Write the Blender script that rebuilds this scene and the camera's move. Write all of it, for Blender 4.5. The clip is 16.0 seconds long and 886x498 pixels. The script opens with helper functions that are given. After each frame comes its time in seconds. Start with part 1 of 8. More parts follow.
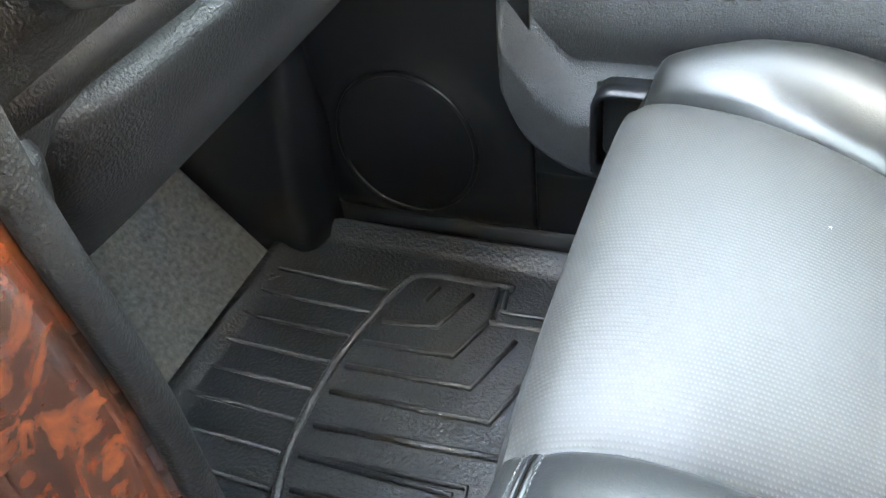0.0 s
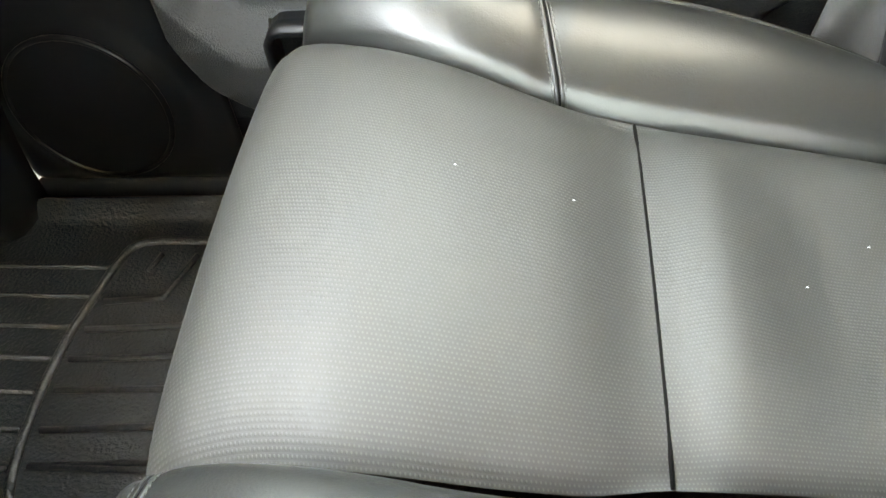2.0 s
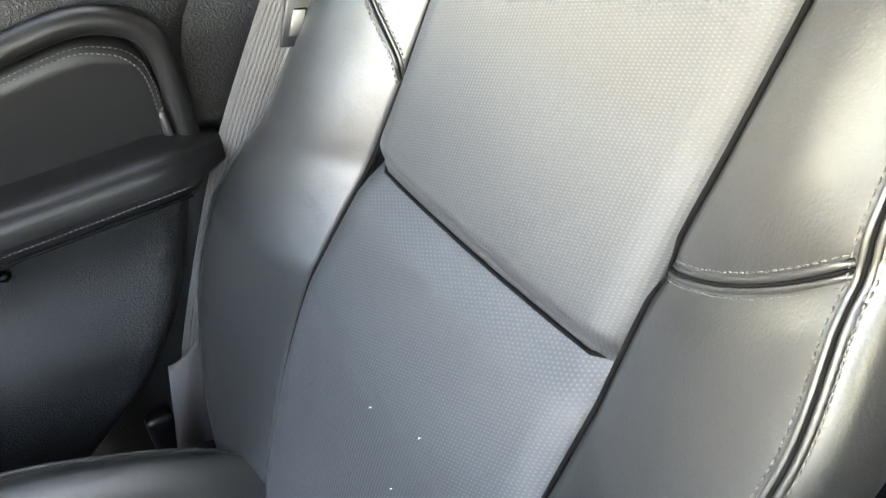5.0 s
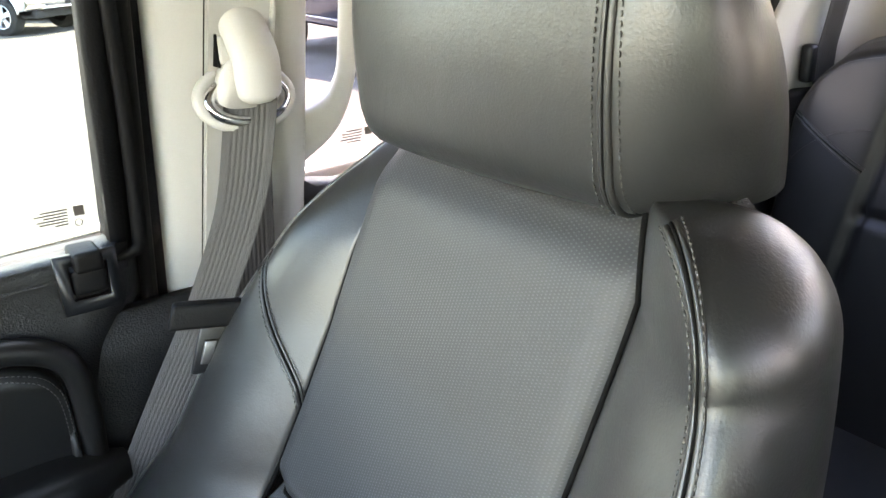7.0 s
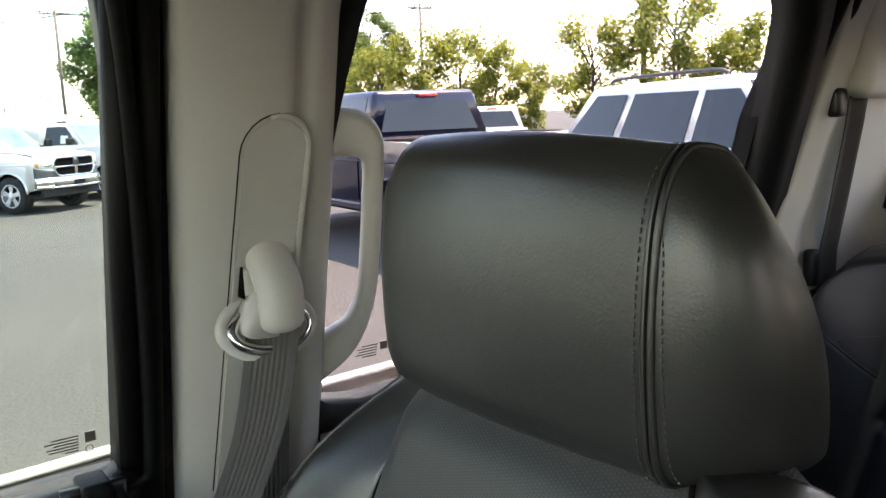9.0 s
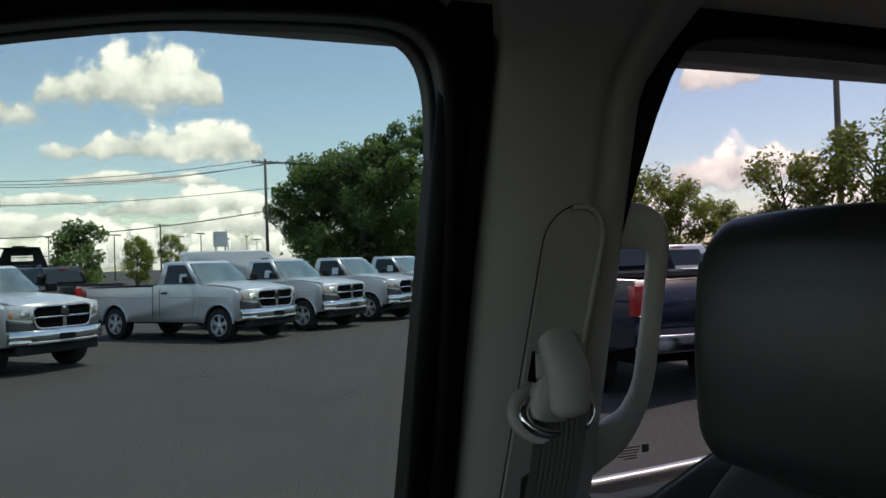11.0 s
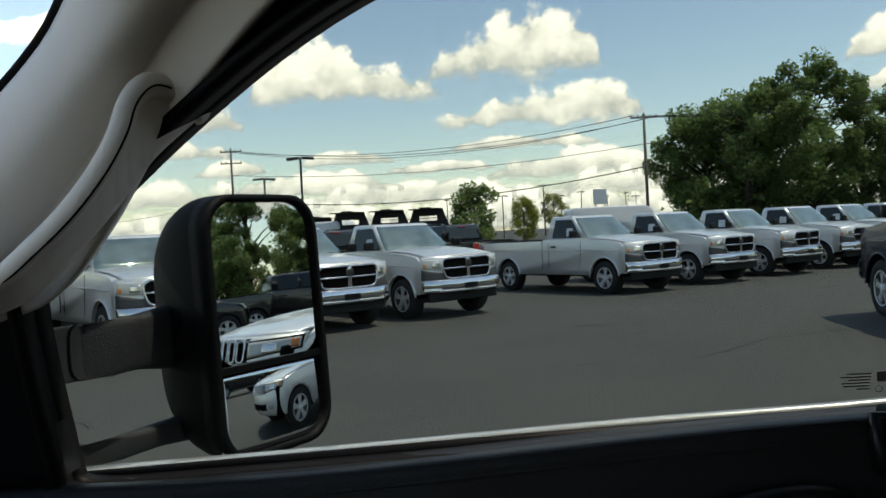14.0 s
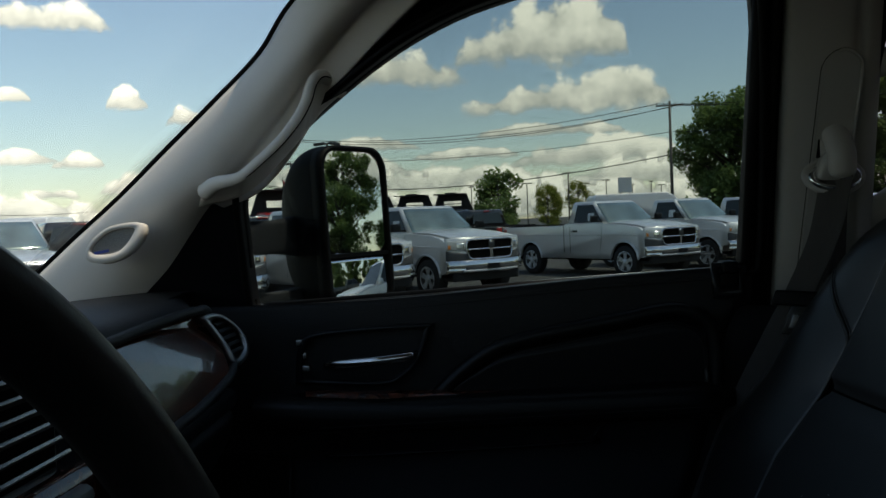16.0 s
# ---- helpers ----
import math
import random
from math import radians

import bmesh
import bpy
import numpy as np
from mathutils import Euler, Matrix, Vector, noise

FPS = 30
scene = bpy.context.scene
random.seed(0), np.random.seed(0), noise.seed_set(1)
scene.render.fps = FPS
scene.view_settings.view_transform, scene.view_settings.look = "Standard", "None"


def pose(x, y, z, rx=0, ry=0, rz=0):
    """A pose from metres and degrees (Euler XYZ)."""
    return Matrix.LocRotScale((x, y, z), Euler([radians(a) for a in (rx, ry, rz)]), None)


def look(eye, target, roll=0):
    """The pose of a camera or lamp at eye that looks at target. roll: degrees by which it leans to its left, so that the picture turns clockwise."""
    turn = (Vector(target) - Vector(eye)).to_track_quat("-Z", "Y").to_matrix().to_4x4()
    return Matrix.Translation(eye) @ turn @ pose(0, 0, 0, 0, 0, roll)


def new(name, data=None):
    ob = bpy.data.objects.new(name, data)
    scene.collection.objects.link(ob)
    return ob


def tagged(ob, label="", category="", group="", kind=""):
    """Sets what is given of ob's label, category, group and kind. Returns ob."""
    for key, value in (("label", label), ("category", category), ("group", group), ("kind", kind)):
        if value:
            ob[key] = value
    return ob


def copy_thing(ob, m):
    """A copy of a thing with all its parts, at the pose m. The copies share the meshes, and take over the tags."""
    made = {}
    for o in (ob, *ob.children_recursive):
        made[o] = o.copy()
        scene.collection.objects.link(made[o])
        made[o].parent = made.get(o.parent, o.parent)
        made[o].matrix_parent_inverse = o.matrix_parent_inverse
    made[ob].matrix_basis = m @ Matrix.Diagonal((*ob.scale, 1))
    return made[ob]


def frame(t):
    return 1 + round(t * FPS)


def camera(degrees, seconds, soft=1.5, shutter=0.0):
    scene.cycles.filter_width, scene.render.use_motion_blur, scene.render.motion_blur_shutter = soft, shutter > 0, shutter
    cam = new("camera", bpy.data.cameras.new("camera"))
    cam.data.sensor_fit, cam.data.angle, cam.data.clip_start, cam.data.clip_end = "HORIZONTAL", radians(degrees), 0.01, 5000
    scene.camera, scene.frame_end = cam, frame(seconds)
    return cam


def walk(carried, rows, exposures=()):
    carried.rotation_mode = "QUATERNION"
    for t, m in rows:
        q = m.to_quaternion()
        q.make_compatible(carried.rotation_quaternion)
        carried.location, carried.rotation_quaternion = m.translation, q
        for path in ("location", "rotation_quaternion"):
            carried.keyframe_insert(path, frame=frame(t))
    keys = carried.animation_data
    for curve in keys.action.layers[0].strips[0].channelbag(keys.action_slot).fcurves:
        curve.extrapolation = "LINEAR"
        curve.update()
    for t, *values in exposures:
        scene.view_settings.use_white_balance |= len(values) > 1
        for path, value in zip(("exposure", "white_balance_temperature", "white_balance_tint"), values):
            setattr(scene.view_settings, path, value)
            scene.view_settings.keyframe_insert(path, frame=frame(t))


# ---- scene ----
cam = camera(55.8, 16.0)
PATH = [
    (0, (-0.455, -0.011, 1.497), (-1.107, 1.358, 0.193), -8.1),
    (0.5, (-0.442, 0.005, 1.484), (-1.051, 1.296, 0.083), -8.4),
    (1, (-0.411, 0.024, 1.491), (-0.937, 1.291, 0.036), -8.3),
    (1.5, (-0.387, 0.04, 1.493), (-0.797, 1.312, 0.005), -8.0),
    (2, (-0.343, 0.061, 1.503), (-0.584, 1.35, -0.007), -8.2),
    (2.5, (-0.304, 0.082, 1.514), (-0.31, 1.363, -0.022), -7.0),
    (3, (-0.265, 0.087, 1.543), (-0.123, 1.349, -0.002), -6.8),
    (3.5, (-0.229, 0.092, 1.567), (0.052, 1.347, 0.035), -6.0),
    (4, (-0.179, 0.092, 1.603), (0.193, 1.346, 0.09), -6.1),
    (4.5, (-0.115, 0.082, 1.66), (0.4, 1.385, 0.233), -5.8),
    (5, (-0.096, 0.068, 1.704), (0.623, 1.437, 0.434), -4.6),
    (5.2, (-0.085, 0.061, 1.717), (0.688, 1.459, 0.512), -4.6),
    (7.3, (-0.095, 0.005, 1.784), (1.001, 1.551, 1.144), -1.9),
    (7.5, (-0.102, -0.002, 1.793), (1.009, 1.553, 1.203), -1.6),
    (8, (-0.103, -0.007, 1.787), (1.024, 1.572, 1.3), -1.8),
    (8.5, (-0.107, 0.01, 1.777), (1.031, 1.601, 1.361), -1.9),
    (9, (-0.1, 0.039, 1.817), (1.042, 1.649, 1.497), -2.2),
    (11.5, (-0.234, 0.06, 1.755), (0.417, 1.95, 1.814), -2.2),
    (12, (-0.259, 0.064, 1.728), (0.228, 2.003, 1.794), -2.8),
    (12.5, (-0.292, 0.048, 1.716), (0.009, 2.024, 1.786), -2.7),
    (13, (-0.292, 0.029, 1.721), (-0.184, 2.026, 1.773), -2.85),
    (13.5, (-0.304, 0.036, 1.706), (-0.327, 2.036, 1.718), -2.8),
    (14, (-0.342, 0.009, 1.693), (-0.412, 2.007, 1.653), -3.0),
    (14.5, (-0.373, -0.055, 1.692), (-0.448, 1.942, 1.629), -2.7),
    (15, (-0.44, -0.179, 1.678), (-0.512, 1.818, 1.612), -2.8),
    (15.5, (-0.381, -0.43, 1.635), (-0.459, 1.567, 1.567), -2.8),
    (16, (-0.332, -0.606, 1.594), (-0.46, 1.388, 1.526), -2.4),
]
EXPOSURES = [(0.0, 8.02, 12000, 13), (0.6, 7.95, 16200, 15), (1.5, 7.72, 19500, 15), (3.0, 7.44, 17600, 15), (3.5, 7.5, 16000, 17), (4.6, 7.12, 11900, 20), (5.2, 6.40, 10400, 20), (7.3, 5.2, 8800, 16), (9.0, 3.68, 8500, 14), (9.6, 2.7, 8200, 12),
             (11.2, 1.0, 7200, 10), (12.6, 0.98, 7250, 10), (13.5, 1.14, 7420, 11), (14.6, 0.86, 7900, 12), (15.0, 0.50, 7800, 11), (15.4, 0.42, 7450, 9), (16.0, 0.27, 7400, 6)]
walk(cam, [(t, look(eye, target, roll)) for t, eye, target, roll in PATH], EXPOSURES)

# ---- light ----
SUN_AZ, SUN_EL = math.radians(96), math.radians(64)      # azimuth from +y towards +x
world = bpy.data.worlds.new("sky")
scene.world = world
world.use_nodes = True
wn = world.node_tree.nodes
sky = wn.new("ShaderNodeTexSky")
sky.sky_type = "NISHITA"
sky.sun_disc = False
sky.sun_elevation, sky.sun_rotation = SUN_EL, SUN_AZ
sky.air_density, sky.dust_density, sky.ozone_density = 1.0, 0.5, 1.4
wn["Background"].inputs["Strength"].default_value = 0.15
world.node_tree.links.new(sky.outputs["Color"], wn["Background"].inputs["Color"])
sun = new("sun", bpy.data.lights.new("sun", "SUN"))
sun.data.energy, sun.data.angle, sun.data.color = 2.6, math.radians(0.6), (1.0, 0.95, 0.88)
sun_dir = Vector((math.sin(SUN_AZ) * math.cos(SUN_EL), math.cos(SUN_AZ) * math.cos(SUN_EL), math.sin(SUN_EL)))
sun.matrix_world = look((0, 0, 40), Vector((0, 0, 40)) - sun_dir)


# ---- materials ----
def mat(name, color, rough=0.5, metal=0.0, spec=0.5, coat=0.0, grain=0.0, grain_scale=200.0, bump=0.0, blotch=0.0,
        blotch_scale=6.0, coords="Object", sheen=0.0, dist=0.002):
    """A surface with fine grain, wide blotches and relief, all in metres."""
    m = bpy.data.materials.new(name)
    m.use_nodes = True
    nt = m.node_tree
    b = nt.nodes["Principled BSDF"]
    b.inputs["Base Color"].default_value = (*color, 1)
    b.inputs["Roughness"].default_value = rough
    b.inputs["Metallic"].default_value = metal
    b.inputs["Specular IOR Level"].default_value = spec
    b.inputs["Coat Weight"].default_value = coat
    b.inputs["Coat Roughness"].default_value = 0.04
    b.inputs["Sheen Weight"].default_value = sheen
    tc = nt.nodes.new("ShaderNodeTexCoord")
    fine = nt.nodes.new("ShaderNodeTexNoise")
    fine.inputs["Scale"].default_value = grain_scale
    fine.inputs["Detail"].default_value = 3
    wide = nt.nodes.new("ShaderNodeTexNoise")
    wide.inputs["Scale"].default_value = blotch_scale
    wide.inputs["Detail"].default_value = 4
    for n in (fine, wide):
        nt.links.new(tc.outputs[coords], n.inputs["Vector"])
    if grain or blotch:
        mul = nt.nodes.new("ShaderNodeMath")
        mul.operation = "MULTIPLY_ADD"
        mul.inputs[1].default_value = grain
        nt.links.new(fine.outputs["Fac"], mul.inputs[0])
        mul2 = nt.nodes.new("ShaderNodeMath")
        mul2.operation = "MULTIPLY_ADD"
        mul2.inputs[1].default_value = blotch
        mul2.inputs[2].default_value = 1.0 - 0.5 * grain - 0.5 * blotch
        nt.links.new(wide.outputs["Fac"], mul2.inputs[0])
        nt.links.new(mul2.outputs[0], mul.inputs[2])
        tint = nt.nodes.new("ShaderNodeVectorMath")
        tint.operation = "SCALE"
        tint.inputs[0].default_value = color
        nt.links.new(mul.outputs[0], tint.inputs["Scale"])
        nt.links.new(tint.outputs[0], b.inputs["Base Color"])
        rr = nt.nodes.new("ShaderNodeMath")
        rr.operation = "MULTIPLY_ADD"
        rr.inputs[1].default_value = 0.25 * rough
        rr.inputs[2].default_value = 0.88 * rough
        nt.links.new(wide.outputs["Fac"], rr.inputs[0])
        nt.links.new(rr.outputs[0], b.inputs["Roughness"])
    if bump:
        bp = nt.nodes.new("ShaderNodeBump")
        bp.inputs["Strength"].default_value = bump
        bp.inputs["Distance"].default_value = dist
        nt.links.new(fine.outputs["Fac"], bp.inputs["Height"])
        nt.links.new(bp.outputs[0], b.inputs["Normal"])
    return m


def perforated(name, color, rough, rib=1.2, relief=0.28, pale_by=1.75):
    """Soft leather with rows of pin holes, laid out along the mesh's UV in metres."""
    m = mat(name, color, rough, grain=0.25, grain_scale=260, bump=0.12, blotch=0.25, blotch_scale=5, dist=0.001)
    nt = m.node_tree
    b = nt.nodes["Principled BSDF"]
    uv = nt.nodes.new("ShaderNodeUVMap")
    sep = nt.nodes.new("ShaderNodeSeparateXYZ")
    nt.links.new(uv.outputs[0], sep.inputs[0])

    def calc(op, a_, b_, c_=None):
        n = nt.nodes.new("ShaderNodeMath")
        n.operation = op
        for k, val in enumerate((a_, b_, c_)):
            if val is None:
                continue
            if isinstance(val, (int, float)):
                n.inputs[k].default_value = val
            else:
                nt.links.new(val, n.inputs[k])
        return n.outputs[0]
    col = calc("MULTIPLY", sep.outputs["Y"], 320.0)
    odd = calc("MULTIPLY", calc("MODULO", calc("FLOOR", col, 0), 2.0), 0.5)
    row = calc("ADD", calc("MULTIPLY", sep.outputs["X"], 430.0), odd)
    du = calc("SUBTRACT", calc("FRACT", row, 0), 0.5)
    dv = calc("SUBTRACT", calc("FRACT", col, 0), 0.5)
    dist2 = calc("ADD", calc("MULTIPLY", du, du), calc("MULTIPLY", dv, dv))
    hole = nt.nodes.new("ShaderNodeMapRange")
    hole.inputs["From Min"].default_value, hole.inputs["From Max"].default_value = 0.020, 0.085
    nt.links.new(dist2, hole.inputs["Value"])
    # soft ribs along the rows of holes
    ribs = calc("MULTIPLY", calc("MULTIPLY", dv, dv), rib)
    hh = nt.nodes.new("ShaderNodeMath")
    hh.operation = "MULTIPLY_ADD"
    hh.inputs[1].default_value = -0.65
    nt.links.new(hole.outputs[0], hh.inputs[0])
    nt.links.new(calc("MULTIPLY", ribs, -1.0), hh.inputs[2])
    bp = nt.nodes.new("ShaderNodeBump")
    bp.inputs["Strength"].default_value = relief
    bp.inputs["Distance"].default_value = 0.0009
    nt.links.new(hh.outputs[0], bp.inputs["Height"])
    old = b.inputs["Normal"].links[0].from_node
    nt.links.new(old.outputs[0], bp.inputs["Normal"])
    nt.links.new(bp.outputs[0], b.inputs["Normal"])
    # the pale backing cloth shows in the pin holes
    src = b.inputs["Base Color"].links[0].from_socket
    pale = nt.nodes.new("ShaderNodeMix")
    pale.data_type = "RGBA"
    pale.inputs["A"].default_value = (pale_by * color[0], pale_by * color[1], pale_by * color[2], 1)
    nt.links.new(src, pale.inputs["B"])
    nt.links.new(hole.outputs[0], pale.inputs["Factor"])
    nt.links.new(pale.outputs["Result"], b.inputs["Base Color"])
    return m


LEATHER = mat("black leather", (0.0125, 0.0129, 0.0125), 0.34, spec=0.52, grain=0.25, grain_scale=620, bump=0.40, blotch=0.35, blotch_scale=7, dist=0.0004)


def wrinkled(m, scale, strength, dist):
    """Adds wide soft folds under the grain of a leather."""
    nt = m.node_tree
    b = nt.nodes["Principled BSDF"]
    n = nt.nodes.new("ShaderNodeTexNoise")
    n.inputs["Scale"].default_value, n.inputs["Detail"].default_value, n.inputs["Distortion"].default_value = scale, 3, 1.2
    tc = nt.nodes.new("ShaderNodeTexCoord")
    nt.links.new(tc.outputs["Object"], n.inputs["Vector"])
    bp = nt.nodes.new("ShaderNodeBump")
    bp.inputs["Strength"].default_value, bp.inputs["Distance"].default_value = strength, dist
    nt.links.new(n.outputs["Fac"], bp.inputs["Height"])
    nt.links.new(bp.outputs[0], b.inputs["Normal"].links[0].from_node.inputs["Normal"])
    return m


wrinkled(LEATHER, 24, 0.12, 0.0030)
PERF = perforated("perforated leather", (0.0250, 0.0246, 0.0230), 0.52)
PERF.node_tree.nodes["Principled BSDF"].inputs["Specular IOR Level"].default_value = 0.42
# PERF made darker and cooler to hold the backrest's shade; same pin holes
PERFBACK = perforated("perforated backrest leather toned for shade", (0.0225, 0.0229, 0.0230), 0.50, pale_by=2.1)
PERFBACK.node_tree.nodes["Principled BSDF"].inputs["Specular IOR Level"].default_value = 0.36
STITCH = mat("grey thread", (0.052, 0.052, 0.050), 0.8, grain=0.4, grain_scale=900)
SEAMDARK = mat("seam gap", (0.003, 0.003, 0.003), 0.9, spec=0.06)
PLASTIC = mat("grained black plastic", (0.0058, 0.0061, 0.0066), 0.50, spec=0.33, grain=0.9, grain_scale=520, bump=1.0, blotch=0.25, dist=0.0011)
GREYPLASTIC = mat("grained dark grey plastic", (0.020, 0.0215, 0.0235), 0.50, spec=0.45, grain=0.5, grain_scale=560, bump=0.9, blotch=0.25, dist=0.0014)
SMOOTHBLACK = mat("satin black plastic", (0.0042, 0.0048, 0.0058), 0.36, spec=0.28, grain=0.1, blotch=0.15)
RUBBER = mat("black rubber seal", (0.0026, 0.0026, 0.0029), 0.55, spec=0.14, grain=0.2, grain_scale=500, bump=0.2)
MATRUB = mat("pebbled black mat rubber", (0.0165, 0.0205, 0.0255), 0.35, spec=0.55, grain=1.1, grain_scale=240, bump=1.0, blotch=0.3, blotch_scale=9, dist=0.0020)
CARPET = mat("charcoal carpet", (0.066, 0.075, 0.077), 0.95, grain=2.2, grain_scale=150, bump=1.0, blotch=0.25, blotch_scale=8, dist=0.003, sheen=0.1)
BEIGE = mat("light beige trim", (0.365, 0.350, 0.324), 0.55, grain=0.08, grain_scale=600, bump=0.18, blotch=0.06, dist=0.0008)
# paler than BEIGE: light from the windshield is put into this colour
PILLARLIT = mat("light grey pillar trim, colour raised as lit", (0.68, 0.630, 0.570), 0.60, grain=0.10, grain_scale=600, bump=0.2, blotch=0.06, dist=0.0008)
FABRIC = mat("beige headliner cloth", (0.52, 0.48, 0.42), 0.95, grain=0.25, grain_scale=900, bump=0.4, blotch=0.08)
TWEETER = mat("grey speaker mesh", (0.20, 0.19, 0.175), 0.7, grain=0.9, grain_scale=520, bump=0.9, dist=0.002)
CHROME = mat("chrome", (0.75, 0.75, 0.75), 0.12, metal=1.0)
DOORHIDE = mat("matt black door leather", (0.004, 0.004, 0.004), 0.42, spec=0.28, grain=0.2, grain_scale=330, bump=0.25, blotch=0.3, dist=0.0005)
GUNMETAL = mat("dull dark metal", (0.10, 0.10, 0.10), 0.4, metal=1.0)
SATIN = mat("satin silver", (0.45, 0.45, 0.45), 0.35, metal=1.0)
MIRROR = mat("mirror", (0.80, 0.82, 0.83), 0.01, metal=1.0)


def webbing(name, color):
    """Woven strap: a fine herringbone weave, with shade painted into its valleys."""
    m = mat(name, color, 0.72, grain=0.7, grain_scale=700, blotch=0.1)
    nt = m.node_tree
    b = nt.nodes["Principled BSDF"]
    uv = nt.nodes.new("ShaderNodeUVMap")
    w = nt.nodes.new("ShaderNodeTexWave")
    w.bands_direction = "DIAGONAL"
    w.inputs["Scale"].default_value = 20.0
    w.inputs["Distortion"].default_value = 0.6
    nt.links.new(uv.outputs[0], w.inputs["Vector"])
    bp = nt.nodes.new("ShaderNodeBump")
    bp.inputs["Strength"].default_value, bp.inputs["Distance"].default_value = 0.9, 0.0007
    nt.links.new(w.outputs["Fac"], bp.inputs["Height"])
    nt.links.new(bp.outputs[0], b.inputs["Normal"])
    src = b.inputs["Base Color"].links[0].from_socket
    mx = nt.nodes.new("ShaderNodeMix")
    mx.data_type = "RGBA"
    mx.inputs["A"].default_value = (0.45 * color[0], 0.45 * color[1], 0.45 * color[2], 1)
    nt.links.new(src, mx.inputs["B"])
    nt.links.new(w.outputs["Fac"], mx.inputs["Factor"])
    nt.links.new(mx.outputs["Result"], b.inputs["Base Color"])
    return m


WEB = webbing("grey seat belt webbing", (0.125, 0.117, 0.113))
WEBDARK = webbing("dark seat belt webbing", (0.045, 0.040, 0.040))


def burl(name):
    m = mat(name, (0.2, 0.06, 0.02), 0.14, coat=1.0, spec=0.4)
    nt = m.node_tree
    b = nt.nodes["Principled BSDF"]
    b.inputs["Coat Roughness"].default_value = 0.01
    tc = nt.nodes.new("ShaderNodeTexCoord")
    n = nt.nodes.new("ShaderNodeTexNoise")
    n.inputs["Scale"].default_value, n.inputs["Detail"].default_value, n.inputs["Distortion"].default_value = 26, 6, 2.4
    n.inputs["Roughness"].default_value = 0.62
    nt.links.new(tc.outputs["Object"], n.inputs["Vector"])
    r = nt.nodes.new("ShaderNodeValToRGB")
    e = r.color_ramp.elements
    e[0].position, e[0].color = 0.32, (0.010, 0.006, 0.006, 1)
    e[1].position, e[1].color = 0.76, (0.24, 0.066, 0.026, 1)
    k = e.new(0.44)
    k.color = (0.045, 0.018, 0.013, 1)
    k = e.new(0.56)
    k.color = (0.11, 0.030, 0.016, 1)
    nt.links.new(n.outputs["Fac"], r.inputs["Fac"])
    nt.links.new(r.outputs["Color"], b.inputs["Base Color"])
    return m


WOOD = burl("glossy burl wood")


def glass(name, tint=(1, 1, 1), shadow=True, rough=0.0):
    m = bpy.data.materials.new(name)
    m.use_nodes = True
    nt = m.node_tree
    nt.nodes.clear()
    out = nt.nodes.new("ShaderNodeOutputMaterial")
    tr = nt.nodes.new("ShaderNodeBsdfTransparent")
    tr.inputs["Color"].default_value = (*tint, 1)
    gl = nt.nodes.new("ShaderNodeBsdfGlossy")
    gl.inputs["Roughness"].default_value = rough
    fr = nt.nodes.new("ShaderNodeLayerWeight")
    fr.inputs["Blend"].default_value = 0.5
    pw = nt.nodes.new("ShaderNodeMath")
    pw.operation = "POWER"
    pw.inputs[1].default_value = 4.0
    nt.links.new(fr.outputs["Facing"], pw.inputs[0])
    ad = nt.nodes.new("ShaderNodeMath")
    ad.operation = "MULTIPLY_ADD"
    ad.inputs[1].default_value, ad.inputs[2].default_value = 0.5, 0.02
    nt.links.new(pw.outputs[0], ad.inputs[0])
    mx = nt.nodes.new("ShaderNodeMixShader")
    nt.links.new(ad.outputs[0], mx.inputs[0])
    nt.links.new(tr.outputs[0], mx.inputs[1])
    nt.links.new(gl.outputs[0], mx.inputs[2])
    nt.links.new(mx.outputs[0], out.inputs["Surface"])
    return m


GLASS = glass("lightly tinted side glass", (0.60, 0.64, 0.63))
REARGLASS = glass("grey privacy glass", (0.66, 0.63, 0.66))
SHIELD = glass("dusty windshield glass", (0.95, 0.97, 0.96), rough=0.3)
CARGLASS = mat("dark vehicle glass", (0.020, 0.026, 0.024), 0.04, spec=0.55)
# green tone and blotches paint reflected clouds and trees onto the glass
SHIELDGLASS = mat("windshield glass with painted reflections", (0.36, 0.43, 0.37), 0.05, metal=0.85, coat=0.3, blotch=1.5, blotch_scale=2.2)
SILVER = mat("silver metallic paint", (0.76, 0.77, 0.77), 0.32, metal=0.42, coat=0.7, grain=0.08, grain_scale=40, blotch=0.05, blotch_scale=1)
NAVY = mat("dark navy paint", (0.004, 0.006, 0.020), 0.25, coat=0.35, blotch=0.1, blotch_scale=1)
BLACKPAINT = mat("black paint", (0.01, 0.01, 0.011), 0.25, coat=0.9, blotch=0.1, blotch_scale=1)
WHITE = mat("white paint", (0.70, 0.71, 0.72), 0.3, coat=0.6, blotch=0.06, blotch_scale=1)
RED = mat("red paint", (0.35, 0.02, 0.02), 0.3, coat=0.6, blotch=0.1, blotch_scale=1)
GREYCLAD = mat("dark grey cladding", (0.06, 0.062, 0.065), 0.6, grain=0.2, grain_scale=60)
TYRE = mat("tyre rubber", (0.016, 0.016, 0.016), 0.8, grain=0.3, grain_scale=80, bump=0.3)
ALLOY = mat("alloy wheel", (0.66, 0.67, 0.68), 0.35, metal=0.6)
LAMP = mat("clear headlamp", (0.55, 0.55, 0.52), 0.12, coat=1.0, spec=0.8)
AMBER = mat("amber lens", (0.70, 0.20, 0.02), 0.2, coat=1.0)
REDLENS = mat("red lens", (0.45, 0.015, 0.01), 0.2, coat=1.0)
